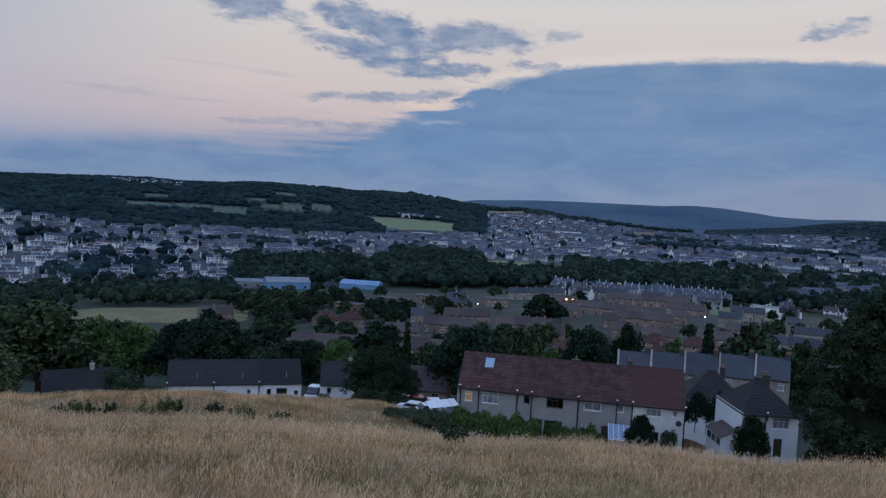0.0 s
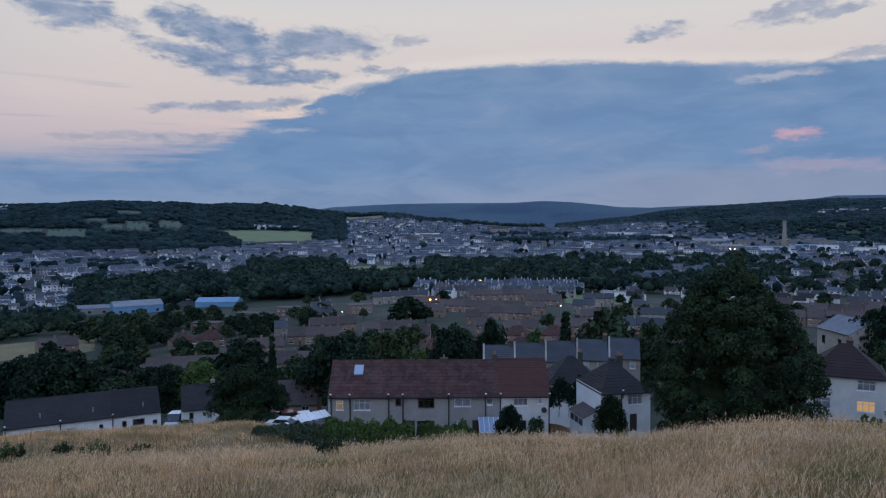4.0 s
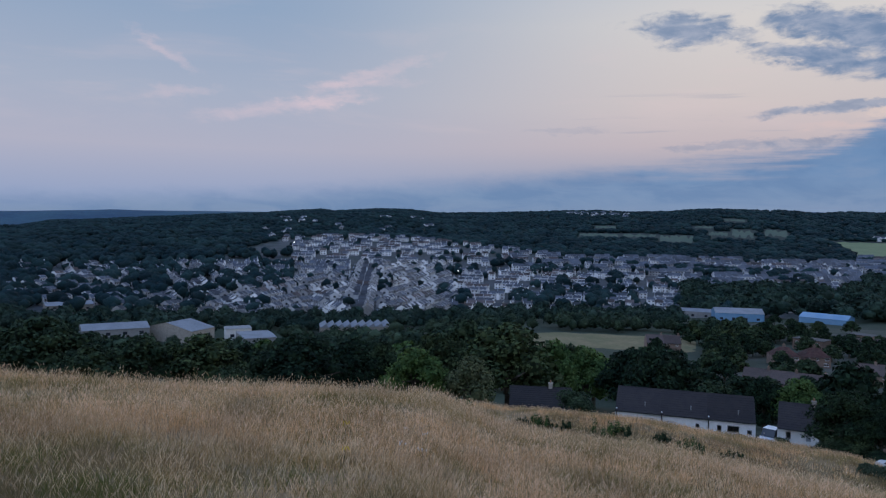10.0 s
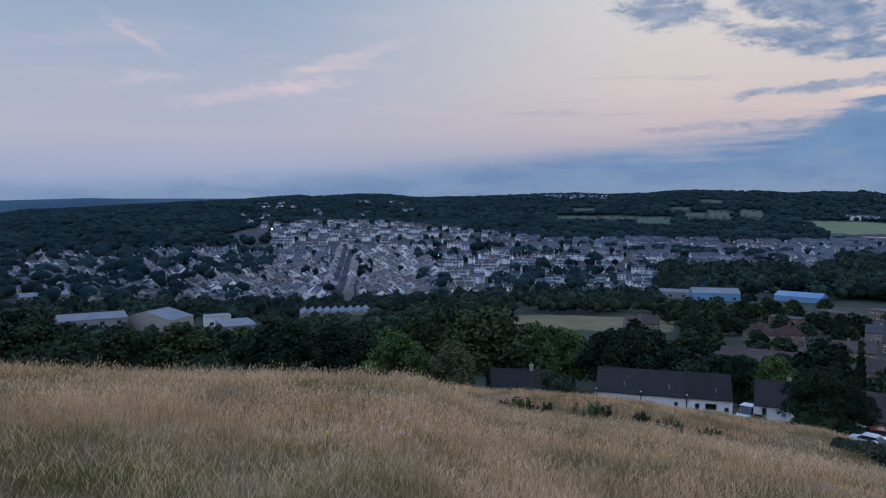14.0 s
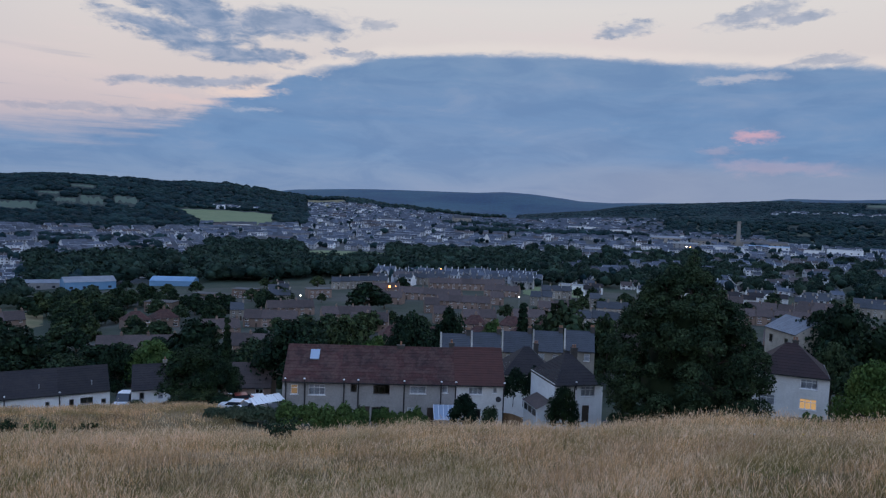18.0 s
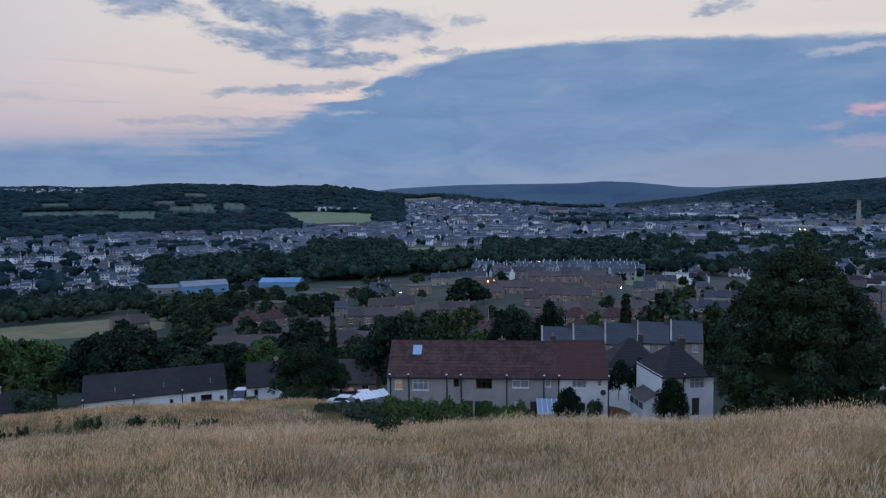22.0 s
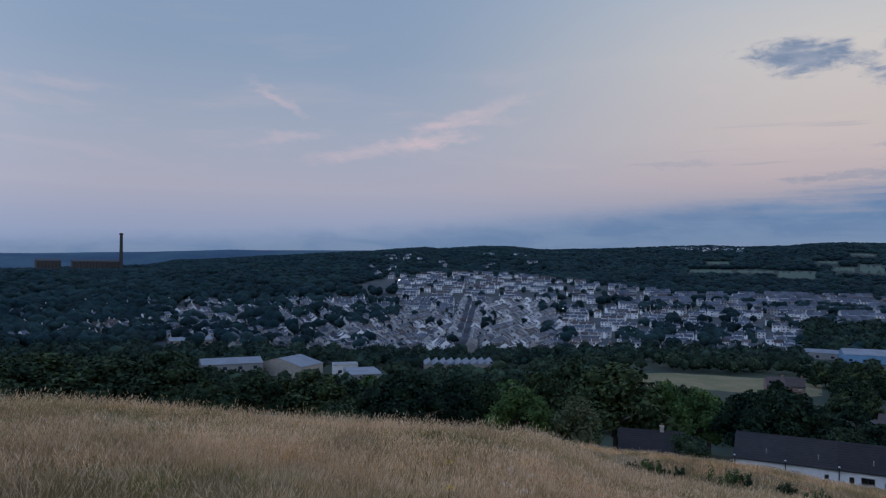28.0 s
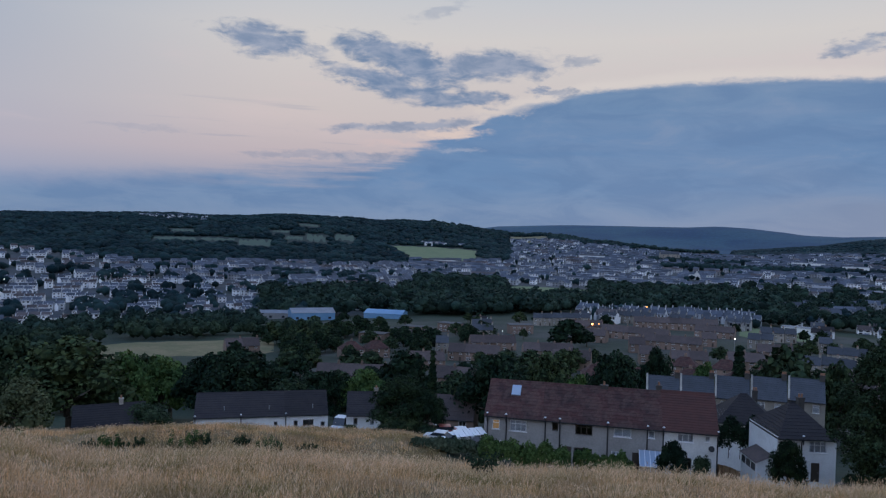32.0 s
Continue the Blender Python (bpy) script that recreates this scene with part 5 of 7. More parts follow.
# meadows seen between the woods and houses
MEADOWS = [("meadow_long", -17.4, -10.3, 1385, 1735, M_meadow, "pale green meadow below the wood"), ("meadow_brown", -7.6, -4.8, 2060, 2370, M_yellow, "dry brown pasture on the hill shoulder"),
           ("meadow_by_river", -7.6, -1.4, 868, 975, M_meadow, "green playing field among trees"), ("meadow_green", 9.6, 14.3, 500, 580, M_meadow, "small green beside the bungalows"), ("parched_field", -39.5, -26.0, 352, 425, M_yellow, "parched field behind the trees")]
for a0, a1, r0, r1 in ((-34.9, -31.9, 1600, 1690), (-31.6, -29.1, 1610, 1700), (-28.8, -26.4, 1530, 1690), (-25.3, -24.0, 1700, 1790), (-23.7, -22.2, 1700, 1860), (-21.5, -20.0, 1760, 1900), (-33.6, -32.1, 1830, 1900), (-26.3, -25.0, 1850, 1900), (-24.3, -22.8, 2050, 2110)):
    MEADOWS.append(("meadow_small", a0, a1, r0, r1, M_pasture, "small pale meadow in the wooded hillside"))
for q in MEADOWS:
    patch(*q, slant=0.75 if q[0] == "meadow_long" else 0.0, wob=0.42 if q[0] == "meadow_small" else 0.06)
for a0, a1, r0, r1 in ((20, 22.5, 2450, 2650), (17.2, 19.6, 2150, 2350), (33.5, 41, 3000, 3250), (29.5, 32, 3420, 3560)):
    patch("hill_pasture", a0, a1, r0, r1, M_pasture, "pale pasture on the far hill")


# ---------- works, mills and landmarks ----------
def shed(az, r, w, d, h, rise, roof, wall, label, turn=0.0, saw=0, name="works_shed", drop=3.0, z=None):
    x, y = at(az, r)
    t = thing(name, pose(x, y, land1(x, y) if z is None else z, 0, 0, -az + turn), label, "building")
    b = Mesh()
    b.box(-w / 2, w / 2, 0, d, -drop, h, skip="tb")
    if not saw:
        for s in (-1, 1):
            q = [(s * w / 2, 0, h), (s * w / 2, d, h), (s * w / 2, d / 2, h + rise)]
            b.face(q if s > 0 else q[::-1])
    part("wall", b, wall, t)
    rf = Mesh()
    if saw:
        k = w / saw
        for i in range(saw):
            x0 = -w / 2 + i * k
            rf.face([(x0, 0, h), (x0 + k * 0.75, 0, h + rise), (x0 + k * 0.75, d, h + rise), (x0, d, h)])
            rf.face([(x0, 0, h), (x0 + k, 0, h), (x0 + k * 0.75, 0, h + rise)])
            rf.face([(x0 + k * 0.75, 0, h + rise), (x0 + k, 0, h), (x0 + k, d, h), (x0 + k * 0.75, d, h + rise)])
    else:
        n = max(2, int(w / 2.5))
        for i in range(n):
            x0, x1 = -w / 2 - 0.3 + (w + 0.6) * i / n, -w / 2 - 0.3 + (w + 0.6) * (i + 1) / n
            e = 0.0
            rf.face([(x0, -0.4, h - 0.05 + e), (x1, -0.4, h - 0.05 + e), (x1, d / 2, h + rise + 0.05 + e), (x0, d / 2, h + rise + 0.05 + e)])
            rf.face([(x0, d / 2, h + rise + 0.05 + e), (x1, d / 2, h + rise + 0.05 + e), (x1, d + 0.4, h - 0.05 + e), (x0, d + 0.4, h - 0.05 + e)])
    part("roof", rf, roof, t)
    n = max(2, int(w / 8))
    for i in range(n):
        if h > 4:
            cx = -w / 2 + w * (i + 0.5) / n
            for k in range(max(1, int(h / 4))):
                part("window", Mesh().box(cx - 1.1, cx + 1.1, -0.06, 0.02, 1.2 + 3.6 * k, 2.9 + 3.6 * k), M_far_pane, t)
    return t


shed(-70.0, 420, 33, 24, 4.5, 2, M_metal_roof, M_concrete, "long low works with a pale sheet roof", 6, z=-62.5)
shed(-64.0, 425, 20, 34, 5.5, 4, M_metal_roof, M_stone, "gabled works shed with grey sheet roof", 52, z=-66.0)
shed(-61.4, 420, 14, 12, 6, 0.3, M_concrete, M_cream, "pale flat-roofed works block", 6, z=-66.0)
shed(-59.8, 385, 17, 26, 3.5, 0.3, M_metal_roof, M_concrete, "low pale warehouse roof", 10, z=-63.5)
shed(-52.4, 470, 46, 20, 6, 2.4, M_metal_roof, M_stone, "stone mill with a sawtooth roof", 5, saw=9, name="mill", z=-73.6)
shed(-73.0, 640, 34, 20, 5, 2, M_metal_roof, M_stone, "shed with a pale roof at the town edge", 8)
shed(-23.0, 575, 34, 22, 6, 3, M_metal_roof, M_blue_roof, "pale-roofed warehouse with blue walls", 10)
shed(-17.6, 590, 32, 22, 4, 2.5, M_blue_roof, M_blue_roof, "warehouse with a bright blue sheet roof", -14)
shed(-21.0, 660, 42, 10, 6, 2.5, M_tile_red, M_white, "white terrace with red roof beside the works", 6)
shed(-26.3, 600, 30, 14, 5, 2, M_metal_roof, M_concrete, "small works shed with pale roof", -6)
shed(-13.0, 1290, 46, 16, 9, 3, M_slate, M_white, "pale school block on the rise", 0)
shed(-1.2, 1500, 50, 16, 10, 3, M_slate, M_white, "large pale block in the town", 6)
shed(4.6, 1560, 38, 20, 16, 6, M_slate, M_stone, "tall stone block in the town", 12)
shed(14.0, 1600, 60, 30, 10, 1, M_concrete, M_white, "white flat-roofed building in the town", 0)
shed(17.0, 1500, 40, 22, 11, 1, M_concrete, M_white, "white flat-roofed building in the town", 10)
shed(20.5, 1350, 60, 30, 8, 3, M_metal_roof, M_stone, "low works roofs by the mill", 0)
shed(15.5, 1080, 44, 30, 5, 2, M_metal_roof, M_concrete, "low warehouse with a long grey roof", 5)
shed(18.0, 1050, 50, 30, 5, 2, M_concrete, M_concrete, "low warehouse with flat grey roof", -5)
shed(24.5, 1200, 70, 40, 7, 2, M_metal_roof, M_white, "long pale supermarket roof", 0)
shed(27.5, 1250, 60, 30, 8, 1, M_blue_roof, M_white, "pale works with a bluish roof", 0)
shed(21.7, 1220, 40, 30, 8, 2, M_concrete, M_concrete, "grey flat-roofed works building", 0)
shed(32.3, 1180, 44, 20, 14, 0.5, M_concrete, M_white, "white flat-roofed block of offices", -6)
shed(30.4, 1190, 26, 20, 10, 0.5, M_concrete, M_white, "white office annex with flat roof", -6)
shed(13.6, 560, 24, 14, 4, 0.4, M_concrete, M_white, "white single-storey clubhouse with flat roof", -8)
shed(26.5, 1330, 105, 30, 9, 3, M_slate, M_stone, "long sandstone mill with many windows", 4, name="mill")
shed(23.0, 1310, 44, 30, 8, 3, M_slate, M_stone, "long stone mill range below the hill", -6, name="mill")
shed(29.3, 1370, 56, 22, 8, 1, M_concrete, M_white, "pale modern block beside the mill", 0)
shed(-79.5, 2250, 120, 40, 26, 6, M_slate, M_soot, "huge sooty stone mill on the skyline", 8, name="mill")
shed(-82.5, 2250, 60, 40, 30, 6, M_slate, M_soot, "sooty stone mill block on the skyline", 8, name="mill")


def stack(az, r, top, w0, w1, label, crown=True):
    x, y = at(az, r)
    z = land1(x, y)
    t = thing("mill_chimney", pose(x, y, z, 0, 0, -az), label, "chimney")
    h = top - z
    m = Mesh()
    n = 5
    for i in range(n):
        a, b = w0 + (w1 - w0) * i / n, w0 + (w1 - w0) * (i + 1) / n
        k = len(m.v)
        m.v += [(s * a / 2, q * a / 2, h * i / n) for s, q in ((-1, -1), (1, -1), (1, 1), (-1, 1))] + [(s * b / 2, q * b / 2, h * (i + 1) / n) for s, q in ((-1, -1), (1, -1), (1, 1), (-1, 1))]
        m.f += [(k, k + 1, k + 5, k + 4), (k + 1, k + 2, k + 6, k + 5), (k + 2, k + 3, k + 7, k + 6), (k + 3, k, k + 4, k + 7)]
        m.m += [0] * 4
    part("shaft", m, M_soot if az < 0 else M_stone, t)
    part("crown", Mesh().box(-w1 * 0.65, w1 * 0.65, -w1 * 0.65, w1 * 0.65, h, h + w1 * 0.7), M_soot if az < 0 else M_stone, t)


stack(-77.9, 2230, EYE + 2230 * math.tan(radians(1.55)), 10, 8, "tall square stone mill chimney on the skyline")
stack(25.4, 1320, EYE + 1320 * math.tan(radians(-0.55)), 8, 5, "slender sandstone mill chimney in the valley")


# church gable
sx, sy = at(6.55, 1180)
ch = thing("church", pose(sx, sy, land1(sx, sy), 0, 0, -6.5), "pale steep-gabled church among terraces", "church")
part("nave", Mesh().box(-5, 5, 0, 16, -2, 6), M_cream, ch)
g = Mesh()
g.face([(-5, 0, 6.01), (5, 0, 6.01), (0, 0, 14)])
part("gable", g, M_cream, ch)
g = Mesh()
g.face([(-5.3, -0.3, 5.9), (0, -0.3, 14.3), (0, 16, 14.3), (-5.3, 16, 5.9)][::-1])
g.face([(5.3, -0.3, 5.9), (0, -0.3, 14.3), (0, 16, 14.3), (5.3, 16, 5.9)])
part("roof", g, M_slate, ch)


# ---------- trees ----------
def lump_templates(n, sub):
    out = []
    for k in range(n):
        bm = bmesh.new()
        bmesh.ops.create_icosphere(bm, subdivisions=sub, radius=1.0)
        r = np.random.default_rng(k)
        ph = r.uniform(0, 6, 6)
        v = []
        for q in bm.verts:
            x, y, z = q.co
            s = 1 + 0.16 * math.sin(4 * x + ph[0]) * math.sin(4 * y + ph[1]) + 0.14 * math.sin(6 * z + ph[2] + 3 * x) + r.uniform(-.13, .13)
            v.append((x * s, y * s, z * s))
        f = [[c.index for c in q.verts] for q in bm.faces]
        bm.free()
        out.append((np.array(v), np.array(f)))
    return out


LUMPS = lump_templates(5, 1)


def leaf_cloud(rng, lobes, count, size, squash=0.8):
    """Many small leaf sprays over overlapping lobes (x, y, z, radius): arrays of corners and faces. Each spray is a bent pair of triangles."""
    L = np.array(lobes, float)
    w = L[:, 3] ** 2
    k = rng.choice(len(L), count, p=w / w.sum())
    d = rng.normal(size=(count, 3))
    d /= np.linalg.norm(d, axis=1)[:, None]
    d[:, 2] = np.where(d[:, 2] < -0.35, -d[:, 2], d[:, 2])
    rad = L[k, 3] * (0.62 + 0.42 * rng.random(count) ** 0.6)
    # clumps: pull the sprays of a lobe into knots
    knot = np.sin(d[:, 0] * 7 + k) * np.sin(d[:, 1] * 7 + 2 * k) * np.sin(d[:, 2] * 6 + 3 * k)
    rad *= 1 + 0.22 * knot
    p = L[k, :3] + d * rad[:, None] * np.array([1, 1, squash])
    s = size * (0.6 + 0.9 * rng.random(count))
    nrm = d * 0.6 + rng.normal(size=(count, 3)) * 0.6 + [0, 0, 0.5]
    nrm /= np.linalg.norm(nrm, axis=1)[:, None]
    t = np.cross(nrm, rng.normal(size=(count, 3)))
    t /= np.linalg.norm(t, axis=1)[:, None] + 1e-9
    b = np.cross(nrm, t)
    sx, sy = s[:, None], (s * (0.55 + 0.4 * rng.random(count)))[:, None]
    drop = np.array([0, 0, -0.25]) * s[:, None]
    v = np.stack([p - t * sx + drop, p - b * sy, p + t * sx + drop, p + b * sy], 1).reshape(-1, 3)
    n = np.arange(count)[:, None] * 4
    f = np.concatenate([n + [0, 1, 3], n + [1, 2, 3]], 1).reshape(-1, 3)
    return v, f


def add_core(v, f, lobes, squash=0.8, k=0.58):
    """Dense inner foliage: an uneven lump in each lobe."""
    V, F, n = [v], [f], len(v)
    for i, (x, y, z, r) in enumerate(lobes):
        tv, tf = LUMPS[i % len(LUMPS)]
        V.append(tv * np.array([r, r, r * squash]) * k + [x, y, z])
        F.append(tf + n)
        n += len(tv)
    return np.concatenate(V), np.concatenate(F)


def limb_mesh(rng, h, trunk, lobes, r0):
    m = Mesh()
    top = trunk
    m.tube([(0, 0, -1.2), (0, 0, 0.2), (0.05 * h * rng.uniform(-.3, .3), 0.03, top * 0.5), (0.02 * h * rng.uniform(-1, 1), 0, top)], [r0 * 1.35, r0 * 1.05, r0 * 0.85, r0 * 0.6], 9)
    for x, y, z, r in lobes:
        s = Vector((0, 0, top * rng.uniform(0.55, 1.0)))
        e = Vector((x, y, z))
        mid = s.lerp(e, 0.5) + Vector((rng.uniform(-.3, .3), rng.uniform(-.3, .3), 0.08 * h))
        m.tube([tuple(s), tuple(mid), tuple(e)], [r0 * 0.45, r0 * 0.28, r0 * 0.08], 6)
    return m


def lobes_broad(rng, n, w=0.5, z0=0.3, zt=0.86):
    """Lobes of a unit tree: height 1, half width w."""
    out = [(0, 0, 0.62, 0.27)]
    for i in range(n):
        u = i / n
        z = z0 + (zt - z0) * u
        reach = w * 0.68 * math.sin(math.pi * min(1, (0.34 + 0.62 * u))) ** 0.8
        a = i * 2.4 + rng.uniform(-.4, .4)
        out.append((reach * math.cos(a), reach * math.sin(a), z, (0.13 + 0.09 * (1 - u)) * rng.uniform(0.8, 1.2)))
    out.append((rng.uniform(-.05, .05), rng.uniform(-.05, .05), 0.86, 0.13))
    return out


def tree_meshes(kind, seed, count, leaf):
    """Meshes of a unit tree, 1 high: trunk with limbs, and crown."""
    r1, r2 = random.Random(seed), np.random.default_rng(seed)
    if kind == "p":
        lobes = [(0, 0, 0.16 + 0.085 * i, 0.11 * (1 - 0.07 * i)) for i in range(10)]
        v, f = leaf_cloud(r2, lobes, count, leaf, 1.0)
    elif kind == "s":
        lobes = [(r1.uniform(-.35, .35), r1.uniform(-.35, .35), r1.uniform(0.2, 0.62), r1.uniform(0.22, 0.34)) for _ in range(9)]
        v, f = leaf_cloud(r2, lobes, count, leaf, 1.0)
    elif kind == "w":
        lobes = lobes_broad(r1, 9, 0.5, 0.2)
        v, f = leaf_cloud(r2, lobes, count, leaf, 1.25)
    else:
        lobes = lobes_broad(r1, 13 + seed % 4, 0.5)
        v, f = leaf_cloud(r2, lobes, count, leaf)
    if count > 500:
        v, f = add_core(v, f, lobes)
    v[:, 2] = np.maximum(v[:, 2], 0.02)
    big = [q for q in lobes if q[3] > 0.1][:9]
    return limb_mesh(r1, 1.0, 0.4 if kind != "s" else 0.15, big, 0.028), v, f


LEAF_OF = {"b": M_leaf, "d": M_leaf_dark, "l": M_leaf_light, "w": M_leaf_grey, "s": M_leaf, "p": M_leaf_dark}
LABEL_OF = {"b": ("broad leafy tree in full summer leaf", "tree"), "d": ("dark green broad-crowned tree in full leaf", "tree"), "l": ("bright green leafy young tree", "tree"), "w": ("grey-green willow-like rounded tree", "tree"),
            "s": ("rounded green bush in summer leaf", "bush"), "p": ("slim dark upright tree", "tree")}
TREE_PROTO = {}


TREE_FIRST = {}


def tree_proto(kind, variant, far):
    key = (kind, variant, far)
    if key not in TREE_PROTO:
        n = (4000, 1300, 600, 9000)[far] if kind != "s" else (1500, 1200, 900, 4000)[far]
        limbs, v, f = tree_meshes(kind, 17 * variant + ord(kind), n, (0.022, 0.038, 0.058, 0.0155)[far] if kind not in "s" else (0.045, 0.05, 0.06, 0.026)[far])
        t = thing("bush" if kind == "s" else "tree", pose(0, 0, -600), *LABEL_OF[kind], group="trees below the field")
        part("trunk", limbs, M_bark, t)
        part("crown", quick("crown", v, f, [LEAF_OF[kind]]), None, t)
        TREE_PROTO[key] = t
    return key


def plant(x, y, height, width, kind, variant, turn, z=None):
    """Sets a tree of that height and spread on the ground."""
    base = land1(x, y) - 0.15 if z is None else z
    key = tree_proto(kind, variant, 3 if math.hypot(x, y) < 104 else (math.hypot(x, y) > 168) + (math.hypot(x, y) > 260))
    k = 1.0 if kind != "p" else 4.2
    k = k * (1.06 if kind != "s" else 0.95)
    m = Matrix.Translation((x, y, base)) @ Matrix.Rotation(turn, 4, "Z") @ Matrix.Diagonal((width * k, width * k, height, 1))
    if key in TREE_FIRST:
        return copy_thing(TREE_PROTO[key], m)
    TREE_FIRST[key] = m
    return None


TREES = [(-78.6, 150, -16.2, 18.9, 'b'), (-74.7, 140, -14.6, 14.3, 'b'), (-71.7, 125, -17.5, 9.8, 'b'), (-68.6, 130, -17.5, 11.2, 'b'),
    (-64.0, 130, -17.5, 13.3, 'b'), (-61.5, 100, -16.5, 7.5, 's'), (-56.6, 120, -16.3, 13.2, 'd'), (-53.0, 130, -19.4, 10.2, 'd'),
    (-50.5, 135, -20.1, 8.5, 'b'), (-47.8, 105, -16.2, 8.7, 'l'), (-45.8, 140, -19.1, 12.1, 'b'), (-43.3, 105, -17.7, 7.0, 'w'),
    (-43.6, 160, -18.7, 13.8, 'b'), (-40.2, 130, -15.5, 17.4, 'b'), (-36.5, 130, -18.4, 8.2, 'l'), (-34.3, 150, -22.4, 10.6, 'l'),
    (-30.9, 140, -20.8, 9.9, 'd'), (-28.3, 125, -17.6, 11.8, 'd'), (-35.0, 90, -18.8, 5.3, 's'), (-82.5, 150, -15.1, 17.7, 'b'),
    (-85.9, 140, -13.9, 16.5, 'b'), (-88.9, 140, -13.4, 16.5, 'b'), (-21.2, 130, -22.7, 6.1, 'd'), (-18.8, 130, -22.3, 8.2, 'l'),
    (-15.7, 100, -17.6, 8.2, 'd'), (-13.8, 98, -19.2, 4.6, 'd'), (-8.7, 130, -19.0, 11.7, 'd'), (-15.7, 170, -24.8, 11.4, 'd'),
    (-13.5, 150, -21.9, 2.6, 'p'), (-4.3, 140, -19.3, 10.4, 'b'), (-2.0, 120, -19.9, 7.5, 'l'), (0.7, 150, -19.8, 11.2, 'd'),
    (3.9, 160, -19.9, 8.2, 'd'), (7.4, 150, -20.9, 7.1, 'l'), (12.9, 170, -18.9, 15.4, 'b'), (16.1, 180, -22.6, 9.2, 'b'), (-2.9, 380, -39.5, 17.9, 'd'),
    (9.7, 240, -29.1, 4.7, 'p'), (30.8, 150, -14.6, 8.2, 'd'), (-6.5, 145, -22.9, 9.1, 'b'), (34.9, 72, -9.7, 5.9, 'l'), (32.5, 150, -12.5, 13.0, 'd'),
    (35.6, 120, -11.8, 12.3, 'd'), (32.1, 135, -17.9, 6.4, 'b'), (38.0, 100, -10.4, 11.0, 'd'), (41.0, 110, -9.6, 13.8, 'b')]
rt = random.Random(5)
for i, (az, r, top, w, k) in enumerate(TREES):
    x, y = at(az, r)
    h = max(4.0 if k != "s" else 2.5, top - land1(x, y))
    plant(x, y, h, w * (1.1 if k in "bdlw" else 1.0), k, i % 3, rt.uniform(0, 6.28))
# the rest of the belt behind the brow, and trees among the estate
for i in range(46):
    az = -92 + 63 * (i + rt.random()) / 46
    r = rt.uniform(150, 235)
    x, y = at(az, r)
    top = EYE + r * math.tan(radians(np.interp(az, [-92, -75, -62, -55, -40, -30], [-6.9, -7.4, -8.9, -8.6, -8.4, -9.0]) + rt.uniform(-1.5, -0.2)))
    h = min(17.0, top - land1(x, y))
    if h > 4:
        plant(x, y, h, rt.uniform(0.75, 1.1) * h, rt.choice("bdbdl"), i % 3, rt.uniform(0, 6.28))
for i in range(330):
    az, r = (rt.uniform(-25, 40), rt.uniform(165, 560)) if i < 150 else (rt.uniform(-26, 4), rt.uniform(140, 360)) if i < 220 else (rt.uniform(-27, -9), rt.uniform(330, 470))
    x, y = at(az, r)
    if not free(x, y, 1.0):
        continue
    h = rt.uniform(6, 11)
    plant(x, y, h, h * rt.uniform(0.8, 1.15), rt.choice("bddb"), i % 3, rt.uniform(0, 6.28))
for i in range(34):
    az, r = rt.uniform(-30, -21), rt.uniform(190, 430)
    x, y = at(az, r)
    if not free(x, y, 1.0) or not -24.8 < az and r > 340:
        continue
    h = rt.uniform(7, 11)
    plant(x, y, h, h * rt.uniform(0.8, 1.1), rt.choice("bdd"), i % 3, rt.uniform(0, 6.28))
for i in range(30):
    az, r = rt.uniform(14, 42), rt.uniform(118, 235)
    x, y = at(az, r)
    if 27 < az < 33.5 and r < 175:
        continue
    h = rt.uniform(7, 11)
    plant(x, y, h, h * rt.uniform(0.8, 1.1), rt.choice("bdd"), i % 3, rt.uniform(0, 6.28))


def great_tree():
    """The sycamore that stands over the gardens."""
    x, y = at(22.0, 76)
    base = land1(x, y)
    t = thing("sycamore_tree", pose(x, y, base), "huge dark green sycamore standing over the gardens", "tree")
    r1, r2 = random.Random(3), np.random.default_rng(3)
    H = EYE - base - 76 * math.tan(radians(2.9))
    zs, rs = (0.0, 1.0, 3.1, 5.5, 8.5, 11.5, 14.3, 16.2, 17.4, 18.8), (3.5, 5.5, 7.4, 8.5, 8.1, 6.9, 4.9, 2.9, 1.2, 0.25)
    lobes = []
    for i in range(330):
        u = (i + 0.5) / 330
        z = 1.6 + 15.4 * (1 - (1 - u) ** 1.25)
        a = i * 2.39996 + r1.uniform(-.25, .25)
        rad = r1.uniform(0.7, 1.35) * (1.0 if z < 14 else 0.75)
        reach = max(0.1, (np.interp(z, zs, rs) - rad * 0.75) * r1.choice((r1.uniform(0.55, 0.85), r1.uniform(0.86, 1.1), r1.uniform(0.9, 1.08))))
        lobes.append((reach * math.cos(a), reach * math.sin(a), z + r1.uniform(-.3, .3), rad))
    lobes += [(0.3, 0, 16.6, 1.1), (0.5, 0, 17.4, 0.9), (0.6, 0, 18.1, 0.7), (0.65, 0, 18.8, 0.5)]
    core = [(0, 0, z, np.interp(z, zs, rs) * 0.5) for z in (3.5, 6.0, 8.5, 11.0, 13.0)]
    k = H / 18.8
    lobes, core = ([(p * 0.98, q * 0.98, z * k, u) for p, q, z, u in rows] for rows in (lobes, core))
    v, f = leaf_cloud(r2, lobes, 125000, 0.105, 0.85)
    v, f = add_core(v, f, core, 0.6, 1.0)
    v[:, 2] = np.maximum(v[:, 2], 0.5)
    part("trunk", limb_mesh(r1, H, 5.0, lobes[::9], 0.45), M_bark, t)
    part("crown", quick("crown", v, f, [M_leaf]), None, t)


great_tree()


